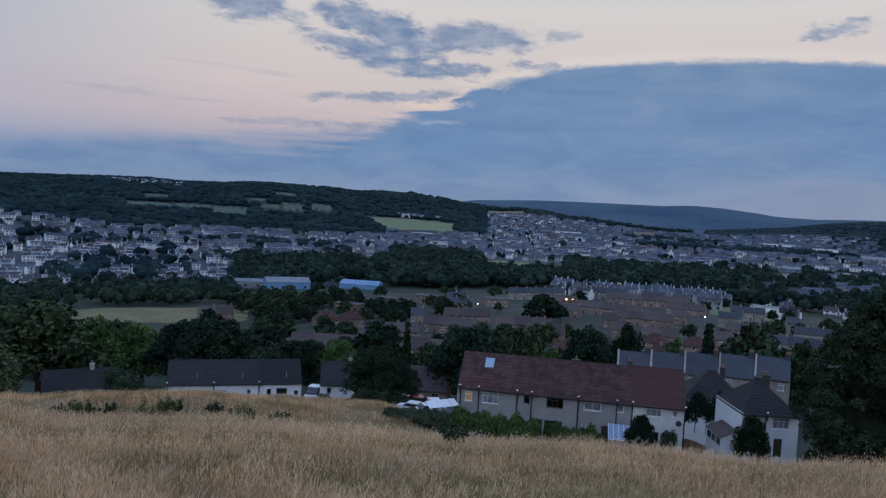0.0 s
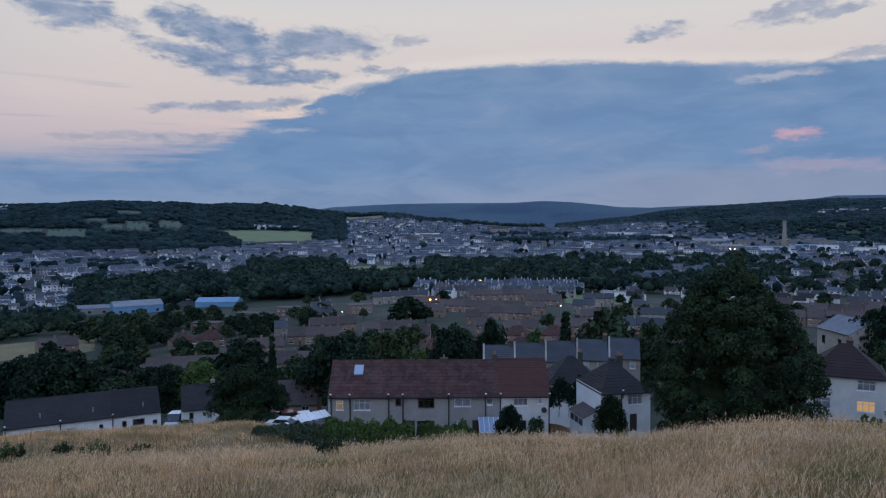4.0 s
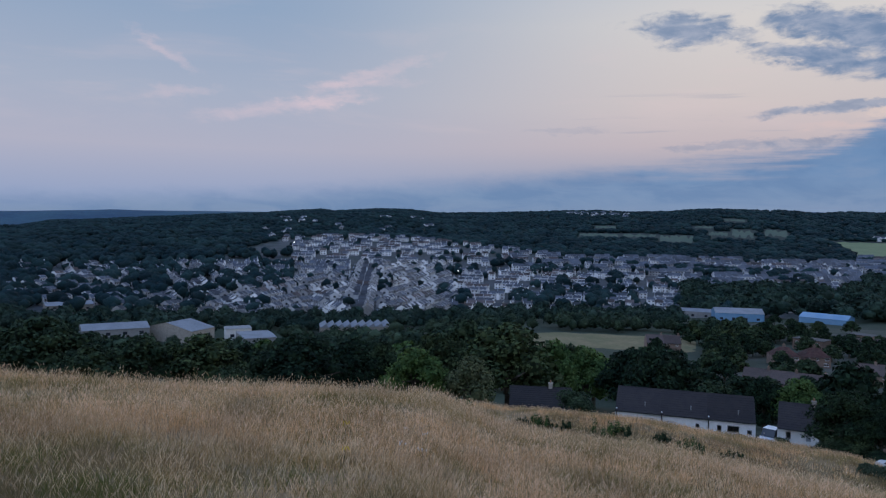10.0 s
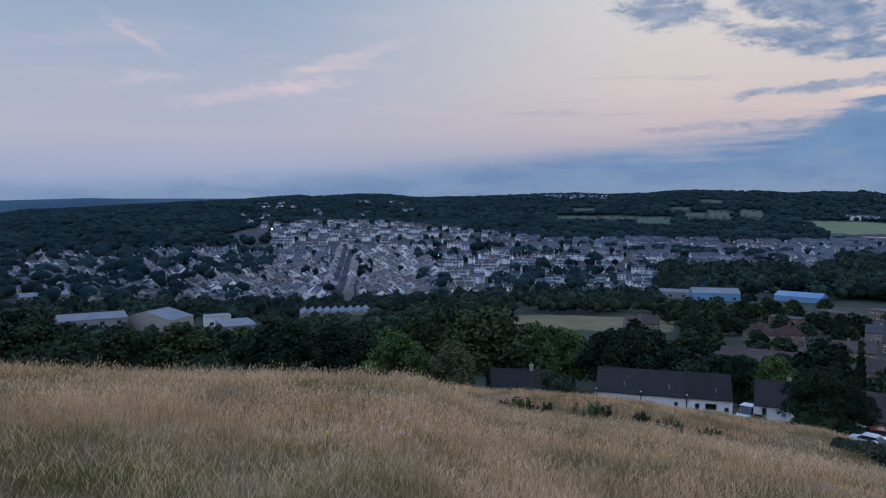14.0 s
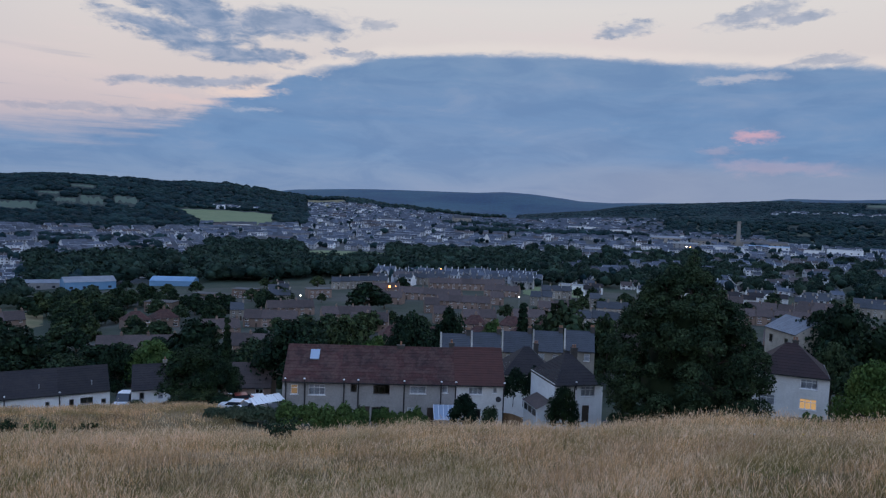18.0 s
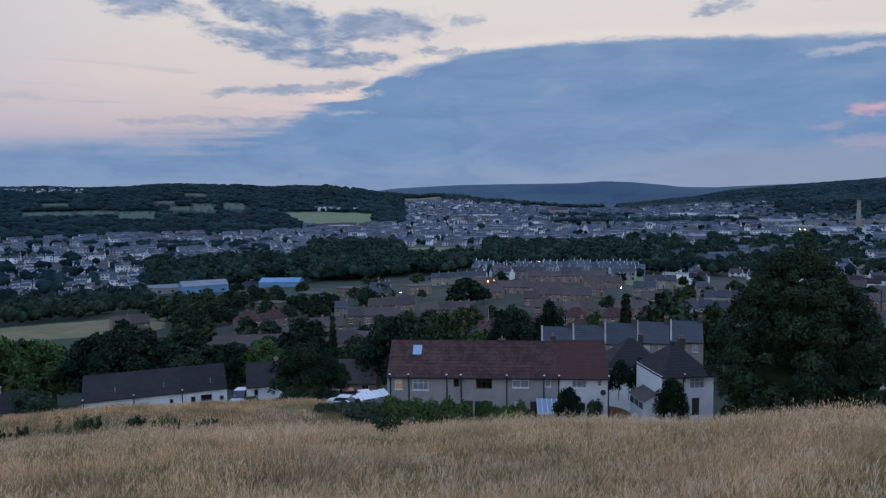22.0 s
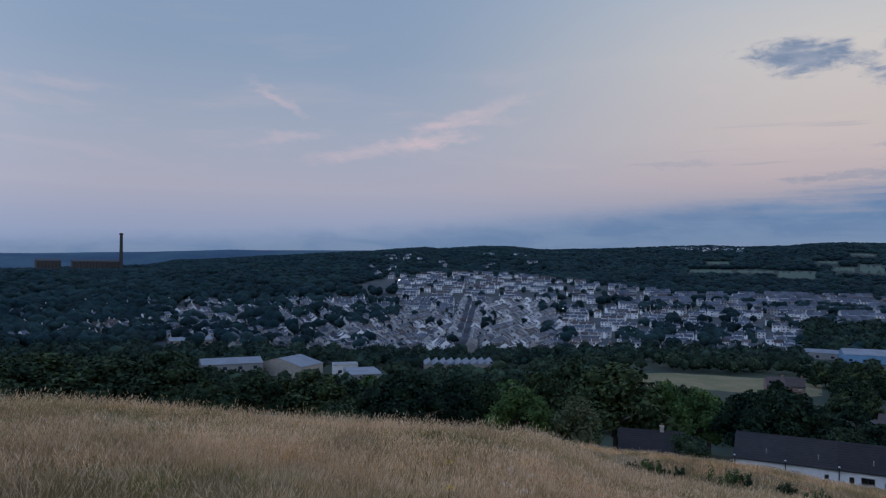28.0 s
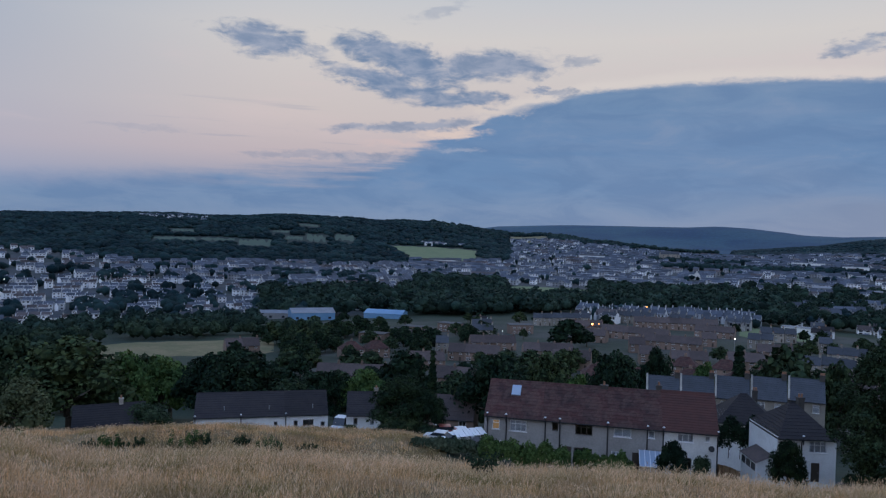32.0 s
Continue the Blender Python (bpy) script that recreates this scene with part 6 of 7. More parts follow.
# ---------- distant woods ----------
SPRAYS = [tree_meshes('b', 90 + i, 150, 0.07)[1:] for i in range(4)]


def woodland(name, spots, label, fine=False, single=2, sink=0.0):
    """One mesh of many uneven tree crowns; spots: x, y, height, width."""
    V, F, n = [], [], 0
    r = np.random.default_rng(len(spots))
    S = np.array(spots, float)
    Z = land(S[:, 0], S[:, 1])
    for (x, y, h, w), z in zip(S, Z):
        for q in range(2 if fine else single):
            tv, tf = LUMPS[r.integers(5)]
            a = r.uniform(0, 6.28)
            c, s = math.cos(a), math.sin(a)
            k = (0.78 if fine else 1.0) if q == 0 else r.uniform(0.5, 0.75)
            ox, oy = (0, 0) if q == 0 else r.uniform(-0.4, 0.4, 2) * w
            X, Y = (tv[:, 0] * c - tv[:, 1] * s) * w / 2 * k, (tv[:, 0] * s + tv[:, 1] * c) * w / 2 * k
            X, Y = X * r.uniform(0.65, 1.4), Y * r.uniform(0.65, 1.4)
            zc = h * (0.55 - sink if q == 0 else r.uniform(0.4, 0.75))
            V.append(np.stack([X + x + ox, Y + y + oy, tv[:, 2] * h * 0.5 * k + z + zc], 1))
            F.append(tf + n)
            n += len(tv)
        if fine:
            # loose sprays round the crown
            tv, tf = SPRAYS[r.integers(4)]
            a = r.uniform(0, 6.28)
            c, s = math.cos(a), math.sin(a)
            V.append(np.stack([(tv[:, 0] * c - tv[:, 1] * s) * w * 1.1 + x, (tv[:, 0] * s + tv[:, 1] * c) * w * 1.1 + y, tv[:, 2] * h * 1.1 + z], 1))
            F.append(tf + n)
            n += len(tv)
    me = quick(name, np.concatenate(V), np.concatenate(F), [M_wood_mid if fine else M_wood_hazed], None, True)
    return tagged(new(name, me), label, "woodland", kind="stuff")


def scatter(n, a0, a1, r0, r1, keep=None, h=(8, 13), seed=1, spread=1.0):
    g = np.random.default_rng(seed)
    out = []
    while len(out) < n:
        a, u = g.uniform(a0, a1), g.random()
        r = math.sqrt(r0 ** 2 + (r1 ** 2 - r0 ** 2) * u)
        if keep is None or keep(a, r):
            hh = g.uniform(*h)
            out.append((*at(a, r), hh, hh * g.uniform(0.8, 1.25) * spread))
    return out


CLEAR = [(a0 - 0.2, a1 + 0.2, r0 - (75 if r0 > 1400 else 40), r1 + 12) for _, a0, a1, r0, r1, _, _ in MEADOWS]


def clear(a, r):
    # the long meadow is cut off slantwise at its western end
    if -17.6 < a < -15.4 and r < 1380 + 320 * (-15.4 - a) / 2.0:
        return True
    return not any(p < a < q and s < r < t for p, q, s, t in CLEAR)


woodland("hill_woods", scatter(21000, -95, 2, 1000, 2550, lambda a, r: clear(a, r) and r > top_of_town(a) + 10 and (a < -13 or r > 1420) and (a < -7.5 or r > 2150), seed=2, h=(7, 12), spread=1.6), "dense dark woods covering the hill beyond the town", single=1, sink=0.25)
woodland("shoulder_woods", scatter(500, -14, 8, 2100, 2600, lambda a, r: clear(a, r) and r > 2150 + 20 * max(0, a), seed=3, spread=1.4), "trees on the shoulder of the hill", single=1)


def river_side(a, r):
    """The wooded strip along the river, between the estate and the town."""
    far = np.interp(a, [-27, -19.5, -15.5, -15, -7.5, 0, 8, 12], [790, 800, 860, 985, 985, 960, 940, 900])
    return clear(a, r) and 610 < r < far and not (-7.9 < a < -1.1 and 740 < r < 980) and (a < -2.5 or a > 11 or r > 655) and not (-25 < a < -15 and r < 690 and hashed(int(a * 2), int(r / 30), 3) < 0.5)


woodland("river_woods", scatter(1150, -27, 12, 610, 1000, river_side, seed=4, h=(8, 17), spread=1.15), "thick belt of trees along the river", True)
woodland("railway_trees", scatter(560, -95, -20, 480, 590, lambda a, r: clear(a, r) and abs(r - 535) < 60 and not (-56 < a < -48.5 and r < 505) and a < -27, seed=5, h=(7, 12)), "line of trees along the railway", True)
woodland("works_trees", scatter(380, -95, -22, 320, 470, lambda a, r: clear(a, r) and (a < -30 or r > 430) and not any(abs(a - p) < 3.2 and q - 42 < r < q + 25 for p, q in ((-70, 420), (-66, 425), (-63, 425), (-60.5, 410), (-53.5, 470), (-51, 470))), seed=6, h=(7, 11)), "trees round the works in the valley bottom", True)
woodland("east_woods", scatter(760, 10, 44, 600, 1080, lambda a, r: clear(a, r) and hashed(int(a * 0.7 + 50), int(r / 70), 15) >= 0.3, seed=7, h=(8, 13)), "trees between the green and the town", True)
woodland("town_trees", [(x, y, 6 + 5 * hashed(x, y), 6 + 6 * hashed(y, x)) for x, y in GREENS if hashed(x, y, 2) < 0.8], "garden trees between the town houses")
woodland("rise_trees", scatter(320, 3, 19, 1260, 1640, lambda a, r: abs(r - 1330 - 6 * a) < 36 and a > 4 or a < 10 and abs(r - 1560) < 40, seed=21, h=(8, 13)), "lines of trees across the far rise")
woodland("west_trees", scatter(1500, -95, -57, 600, 1120, lambda a, r: a < -76 and hashed(int(a), int(r / 70), 4) < 0.8 or hashed(int(a * 1.5), int(r / 55), 4) < 0.45, seed=8, h=(9, 14)), "groves of trees among the houses")
woodland("slope_trees", scatter(420, -46, -18, 600, 1040, lambda a, r: hashed(int(a * 1.2), int(r / 60), 8) < 0.24, seed=12, h=(8, 12)), "groves of trees among white houses")
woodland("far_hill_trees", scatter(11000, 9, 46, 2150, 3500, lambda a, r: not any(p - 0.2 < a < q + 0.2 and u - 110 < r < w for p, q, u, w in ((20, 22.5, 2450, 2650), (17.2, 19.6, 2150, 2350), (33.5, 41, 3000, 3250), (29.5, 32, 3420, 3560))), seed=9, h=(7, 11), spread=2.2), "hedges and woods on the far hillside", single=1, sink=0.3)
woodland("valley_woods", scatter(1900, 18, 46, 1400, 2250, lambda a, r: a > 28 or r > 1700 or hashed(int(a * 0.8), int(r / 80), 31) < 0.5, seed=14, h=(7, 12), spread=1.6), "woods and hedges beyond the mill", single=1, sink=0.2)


# ---------- lamps in the valley ----------
def street_lamp(az, r, el, warm, size):
    """A lamp post with a glowing head."""
    x, y = at(az, r)
    z = land1(x, y)
    head = max(6.0, EYE + r * math.tan(radians(el)) - z)
    t = thing("street_lamp", pose(x, y, z, 0, 0, -az), "lit street lamp on a tall thin post", "street lamp", "street lamps")
    part("post", Mesh().tube([(0, 0, -0.3), (0, 0, head * 0.9), (0, -0.4, head), (0, -1.0, head)], [0.12, 0.08, 0.06, 0.05], 6), M_concrete, t)
    part("lamp_head", Mesh().tube([(0, -1.0, head - size * 0.5), (0, -1.0, head - size * 0.2), (0, -1.0, head + size * 0.3), (0, -1.0, head + size * 0.5)], [size * 0.3, size * 0.5, size * 0.45, size * 0.15], 8), M_glow_warm if warm else M_glow_white, t, "glowing lamp head")


LAMPS = [(3.01, 650, -5.09, True, 1), (-2.05, 468, -7.02, True, 0.8), (-1.04, 470, -6.95, True, 1.1), (-0.55, 472, -7.0, True, 0.9),
    (-3.00, 470, -7.21, False, 0.5), (-8.02, 420, -7.53, False, 0.5), (9.34, 420, -7.01, False, 0.55), (22.10, 1180, -3.94, True, 1.7),
    (21.80, 1185, -4.11, False, 1.4), (25.22, 1700, -1.99, False, 2), (13.53, 1600, -1.99, False, 1.5), (17.31, 1080, -3.56, True, 1.8),
    (17.71, 1085, -3.42, True, 1.5), (-53.69, 1650, -0.59, False, 2.4), (-57.27, 1250, -2.77, False, 1.8), (-65.25, 1050, -3.39, False, 1.2),
    (-60.03, 1050, -3.57, False, 1.2), (-69.41, 900, -4.72, False, 1.1), (-74.35, 420, -7.58, False, 0.5), (-72.48, 400, -7.95, False, 0.5),
    (-50.34, 2100, 0.17, False, 2.2), (-50.11, 2110, 0.17, False, 2.2), (-44.30, 900, -4.01, False, 0.8)]
for q in LAMPS:
    street_lamp(*q)


# ---------- the field ----------
def field_edge(az):
    return np.interp(az, [-95, -60, -42, -35, -16, -12.5, 5, 35, 60], [94, 91, 89, 100, 99, 76, 72, 72, 79])


def grass():
    """Long dry grass: tufts and single blades with seed heads, thick and tall, laid by the wind. Dense near the path, sparser and broader far off."""
    g = np.random.default_rng(7)
    n = 900000
    # tufts: a blade stands alone or belongs to one of many tufts
    m = 34000
    taz, tr = g.uniform(-98, 55, m), 3.4 * (102 / 3.4) ** (g.random(m) ** 0.9)
    kin = g.integers(0, m, n)
    az, r = taz[kin], tr[kin]
    alone = g.random(n) < 0.38
    az = np.where(alone, g.uniform(-98, 55, n), az)
    r = np.where(alone, 3.4 * (102 / 3.4) ** (g.random(n) ** 0.9), r)
    strip = g.random(n) < 0.13
    alone |= strip
    az, r = np.where(strip, g.uniform(-50, -10, n), az), np.where(strip, g.uniform(42, 102, n), r)
    x, y = r * np.sin(np.radians(az)), r * np.cos(np.radians(az))
    spread = np.where(alone, 0.0, 0.05 + 0.0045 * r)
    ox, oy = g.normal(size=n) * spread, g.normal(size=n) * spread
    x, y = x + ox, y + oy
    az, r = np.degrees(np.arctan2(x, y)), np.hypot(x, y)
    patchy = 0.8 * np.sin(x * 0.55 + 1.7 * np.sin(y * 0.31)) + 0.8 * np.sin(y * 0.47 + 2.1 * np.sin(x * 0.23)) + 0.7 * np.sin(x * 2.3 + 1.5 * np.sin(y * 1.9)) + 0.7 * np.sin(y * 2.7 + 1.5 * np.sin(x * 2.1)) + 0.5 * np.sin(x * 6.1 + y * 3.7) * np.sin(y * 5.3 - x * 2.9)
    keep = (r < field_edge(az)) & (r > 2.6) & (g.random(n) < 0.74 + 0.2 * patchy)
    az, r, x, y, patchy, ox, oy, kin, alone = (q[keep] for q in (az, r, x, y, patchy, ox, oy, kin, alone))
    n = len(r)
    z = land(x, y)
    tall = np.where(alone, 1.0, 0.75 + 0.6 * g.random(m)[kin])
    h = (0.16 + 0.24 * g.random(n) ** 1.8) * (1 + 0.2 * patchy) * tall * np.interp(r, [4, 12, 24, 60], [0.55, 0.7, 1.05, 1.4])
    w = 0.0016 * (np.maximum(r, 4) / 5) ** np.interp(r, [30, 60], [0.9, 1.0]) * (0.6 + 0.8 * g.random(n))
    a = g.uniform(0, 6.283, n)
    lean = h * (0.06 + 0.42 * g.random(n) ** 1.3)
    # tufts fan outwards, all lean with the wind
    la = np.where(alone, 0.9 + 1.6 * g.normal(size=n), np.arctan2(oy + 0.03 * g.normal(size=n), ox + 0.03 + 0.03 * g.normal(size=n)))
    tx, ty = x + lean * np.cos(la), y + lean * np.sin(la)
    # width across the blade
    cx, cy = np.cos(a) * w, np.sin(a) * w
    v = np.empty((n, 3, 3))
    v[:, 0] = np.stack([x - cx, y - cy, z - 0.03], 1)
    v[:, 1] = np.stack([x + cx, y + cy, z - 0.03], 1)
    v[:, 2] = np.stack([tx, ty, z + h], 1)
    f = np.arange(n * 3).reshape(-1, 3)
    me = quick("dry_grass", v.reshape(-1, 3), f, [M_blade])
    tagged(new("dry_grass", me), "long straw-coloured dry grass covering the field", "grass", kind="stuff")
    # short green and brown growth between the tufts
    n3 = 400000
    az3 = g.uniform(-98, 55, n3)
    r3 = 3.2 * (62 / 3.2) ** g.random(n3)
    x3, y3 = r3 * np.sin(np.radians(az3)), r3 * np.cos(np.radians(az3))
    lush = np.sin(x3 * 0.8 + 1.9 * np.sin(y3 * 0.6)) + np.sin(y3 * 0.9 + 1.6 * np.sin(x3 * 0.5)) + 0.8 * np.sin(x3 * 2.7 - y3 * 1.3) * np.sin(y3 * 2.2 + x3)
    hollow = (r3 > 38) & (r3 < 62) & (az3 > -36) & (az3 < -13)
    k3 = hollow & (g.random(n3) < 0.3 + 0.3 * lush) | (g.random(n3) < 0.26 + 0.32 * lush) & (r3 < 30)
    x3, y3, r3 = x3[k3], y3[k3], r3[k3]
    n3 = len(r3)
    z3, h3 = land(x3, y3), (0.06 + 0.13 * g.random(n3)) * np.interp(r3, [4, 30, 60], [0.9, 1.5, 3.0])
    w3, a3 = 0.0042 * (np.maximum(r3, 4) / 5) ** 0.8 * (0.6 + 0.8 * g.random(n3)), g.uniform(0, 6.283, n3)
    b3 = g.uniform(0, 6.283, n3)
    v = np.empty((n3, 3, 3))
    v[:, 0] = np.stack([x3 - np.cos(a3) * w3, y3 - np.sin(a3) * w3, z3 - 0.02], 1)
    v[:, 1] = np.stack([x3 + np.cos(a3) * w3, y3 + np.sin(a3) * w3, z3 - 0.02], 1)
    v[:, 2] = np.stack([x3 + 0.6 * h3 * np.cos(b3), y3 + 0.6 * h3 * np.sin(b3), z3 + h3], 1)
    me = quick("green_grass", v.reshape(-1, 3), np.arange(n3 * 3).reshape(-1, 3), [M_under])
    tagged(new("green_grass", me), "short green and brown growth between the dry tufts", "grass", kind="stuff")
    # seed heads
    k = np.where(g.random(n) < 0.38)[0]
    n2 = len(k)
    s = np.maximum(r[k], 4) / 6
    hw = 0.0025 * s ** 0.9 * (0.7 + 0.8 * g.random(n2))
    hl = 0.04 + 0.08 * g.random(n2)
    px, py, pz = tx[k], ty[k], z[k] + h[k]
    dx, dy = np.cos(la[k]) * hl * 0.5, np.sin(la[k]) * hl * 0.5
    b = g.uniform(0, 6.283, n2)
    ux, uy = np.cos(b) * hw, np.sin(b) * hw
    v = np.empty((n2, 4, 3))
    v[:, 0] = np.stack([px - dx * 0.4, py - dy * 0.4, pz - hl * 0.5], 1)
    v[:, 1] = np.stack([px + ux, py + uy, pz + 0.0 * hl], 1)
    v[:, 2] = np.stack([px + dx, py + dy, pz + hl * 0.7], 1)
    v[:, 3] = np.stack([px - ux, py - uy, pz + 0.0 * hl], 1)
    f = np.arange(n2 * 4).reshape(-1, 4)
    me = quick("grass_heads", v.reshape(-1, 3), f, [M_seed])
    tagged(new("grass_heads", me), "pale feathery seed heads of the dry grass", "grass", kind="stuff")


def blade_material(name, tones, green, k):
    m = bpy.data.materials.new(name)
    m.use_nodes = True
    n = Nodes(m.node_tree)
    geo = n.node("ShaderNodeNewGeometry")
    c = n.ramp(geo.outputs["Random Per Island"], [(i / (len(tones) - 1), t) for i, t in enumerate(tones)])
    p = n.span(n.noise(geo.outputs["Position"], 0.2, 5, 0.65, 0.6), 0.46, 0.60)
    c = n.mix(n.math("MULTIPLY", p, k), c, green)
    q = n.span(n.noise(geo.outputs["Position"], 0.6, 4, 0.65, 0.4), 0.46, 0.62)
    c = n.mix(n.math("MULTIPLY", q, 0.45), c, (0.30, 0.19, 0.12, 1))
    b = n.node("ShaderNodeBsdfPrincipled")
    n.put(b.inputs["Base Color"], c)
    b.inputs["Roughness"].default_value, b.inputs["Specular IOR Level"].default_value = 0.8, 0.15
    tr = n.node("ShaderNodeBsdfTranslucent")
    n.put(tr.inputs[0], c)
    mx = n.node("ShaderNodeMixShader")
    mx.inputs[0].default_value = 0.3
    n.put(mx.inputs[1], b.outputs[0]), n.put(mx.inputs[2], tr.outputs[0])
    n.put(n.node("ShaderNodeOutputMaterial").inputs[0], mx.outputs[0])
    return m


M_blade = blade_material("grass_blades", [(0.52, 0.29, 0.12, 1), (0.86, 0.52, 0.25, 1), (0.98, 0.67, 0.39, 1), (0.14, 0.092, 0.036, 1)], (0.19, 0.175, 0.06, 1), 0.75)
M_seed = blade_material("seed_heads", [(0.92, 0.62, 0.38, 1), (0.98, 0.74, 0.50, 1), (0.60, 0.37, 0.19, 1)], (0.44, 0.37, 0.18, 1), 0.4)
M_under = blade_material("short_growth", [(0.13, 0.125, 0.035, 1), (0.22, 0.20, 0.065, 1), (0.26, 0.17, 0.07, 1), (0.09, 0.10, 0.03, 1)], (0.11, 0.14, 0.035, 1), 0.6)
grass()


def weed(az, r, h, w, seed, light=False, label="green nettle clump in dry grass"):
    """A leafy clump standing in the field."""
    x, y = at(az, r)
    t = thing("weed_clump", pose(x, y, land1(x, y)), label, "plant", "weeds in the field")
    r1, r2 = random.Random(seed), np.random.default_rng(seed)
    m = Mesh()
    lobes = []
    for i in range(11):
        a, q = r1.uniform(0, 6.28), r1.random() ** 0.6 * w * 0.7
        bx, by, bh = q * math.cos(a), q * math.sin(a), h * r1.uniform(0.35, 1.15)
        m.tube([(bx * 0.7, by * 0.7, -0.05), (bx * 0.9, by * 0.9, bh * 0.5), (bx, by, bh)], [0.012, 0.01, 0.004], 5)
        for k in range(3):
            lobes.append((bx, by, bh * (0.3 + 0.3 * k), w * 0.12))
    v, f = leaf_cloud(r2, lobes, 620, 0.01 + 0.0009 * r, 1.6)
    part("stems", m, M_leaf, t)
    part("leaves", quick("leaves", v, f, [M_leaf_light if light else M_leaf]), None, t)
    return t


WEEDS = [(-44.1, 40, 0.95, 1.3), (-46.4, 40, 0.6, 0.8), (-39.2, 76, 1.1, 1.3), (-37.7, 76, 1.6, 1.4), (-36.9, 76, 1.0, 1.2), (-35.7, 76, 1.2, 1.0), (-32.2, 76, 1.8, 2.4), (-31.2, 76, 1.2, 1.8), (-28.4, 76, 1.0, 1.8), (-26.2, 76, 1.3, 2.0),
    (-25.8, 30, 0.8, 0.6), (-57.3, 30, 0.4, 0.5), (-55.9, 30, 0.5, 0.5), (-23.2, 76, 0.8, 1.6), (-53.0, 27, 0.3, 0.5), (31.0, 27, 0.7, 0.5)]
for i, (az, r, h, w) in enumerate(WEEDS):
    weed(az, r, h * 0.62, w, 40 + i, i % 3 == 0)


def sapling():
    """Bare thorny sapling in the field."""
    x, y = at(-9.2, 22.5)
    t = thing("sapling", pose(x, y, land1(x, y)), "sparse brown-green thorn sapling in the dry grass", "plant")
    r1, r2 = random.Random(9), np.random.default_rng(9)
    m, lobes = Mesh(), []
    for i in range(11):
        a, L = r1.uniform(0, 6.28), r1.uniform(0.5, 1.0)
        e = (0.8 * L * math.cos(a), 0.8 * L * math.sin(a), 0.35 + 0.65 * L * r1.uniform(0.5, 1))
        m.tube([(0, 0, 0), (e[0] * 0.4, e[1] * 0.4, e[2] * 0.55), e], [0.026, 0.018, 0.006], 5)
        lobes.append((*e, 0.16))
        lobes.append((e[0] * 0.6, e[1] * 0.6, e[2] * 0.7, 0.14))
    v, f = leaf_cloud(r2, lobes, 520, 0.045, 1.0)
    part("stems", m, M_bark, t)
    part("leaves", quick("leaves", v, f, [M_leaf]), None, t)


sapling()


def flower(az, r, white):
    """A yarrow or ragwort head on a stalk."""
    x, y = at(az, r)
    t = thing("wild_flower", pose(x, y, land1(x, y)), "white yarrow in the dry grass" if white else "yellow ragwort in the dry grass", "flower", "wild flowers")
    part("stalk", Mesh().tube([(0, 0, -0.03), (0.02, 0, 0.13), (0.03, 0.01, 0.23)], [0.006, 0.005, 0.004], 5), M_leaf, t)
    rr = random.Random(int(az * 10 + r))
    for k in range(6 if white else 9):
        a, q = rr.uniform(0, 6.28), rr.uniform(0.0, 0.075)
        cx, cy, cz = 0.03 + q * math.cos(a), q * math.sin(a), 0.235 + rr.uniform(-0.015, 0.01)
        part("flower_head", Mesh().tube([(cx, cy, cz - 0.02), (cx, cy, cz), (cx, cy, cz + 0.012)], [0.002, 0.007, 0.005], 7), M_trim if white else M_petal, t)


M_petal = material("yellow_petals", (0.72, 0.50, 0.04, 1), None, rough=0.7)
FLOWERS = [(-53.3, 9, False), (-47.1, 9.5, True), (-48.6, 10, True), (-48.4, 12, True), (-46.8, 11.5, True),
    (-53.2, 12, False), (27.2, 16, True), (30.4, 18, False), (31.7, 16, False)]
for q in FLOWERS:
    flower(*q)


# ---------- gardens behind the terrace ----------
def hedge(name, x0, x1, y, z, h, d, seed, mat, label):
    t = thing(name, pose((x0 + x1) / 2, y, z), label, "hedge")
    r2, r1 = np.random.default_rng(seed), random.Random(seed)
    w = x1 - x0
    lobes = [(-w / 2 + w * (i + 0.5) / int(w * 1.2), r1.uniform(-.2, .2), h * r1.uniform(0.35, 0.62), d * r1.uniform(0.5, 0.75)) for i in range(int(w * 1.2))]
    v, f = leaf_cloud(r2, lobes, int(w * 1500), 0.11, h / d * 0.7)
    v[:, 2] = np.maximum(v[:, 2], -0.3)
    m = Mesh()
    for i in range(max(2, int(w / 1.2))):
        px = -w / 2 + w * (i + 0.5) / max(2, int(w / 1.2))
        m.tube([(px, 0, -0.4), (px + 0.1, 0, h * 0.5)], [0.05, 0.03], 5)
    part("stems", m, M_bark, t)
    part("leaves", quick("leaves", v, f, [mat]), None, t)


hedge("ivy_hedge", -12.4, -3.6, 76.4, land1(-8, 76.4), max(1.6, -20.0 - land1(-8, 76.4)), 1.5, 1, M_leaf_light, "overgrown mid-green ivy hedge along the gardens")
hedge("garden_hedge", -2.9, 3.4, 77.6, land1(0, 77.6), max(1.0, -20.8 - land1(0, 77.6)), 1.0, 2, M_leaf_light, "low straggling hedge over a garden fence")
hedge("brown_hedge", -20.5, -12.6, 77.0, land1(-14, 75.0), max(1.4, -20.7 - land1(-14, 75)), 1.2, 3, M_leaf_grey, "dry brownish bramble hedge")
hedge("tall_hedge", 13.3, 18.6, 94.5, -24.6, 4.6, 1.5, 4, M_leaf_dark, "tall clipped dark hedge between houses")
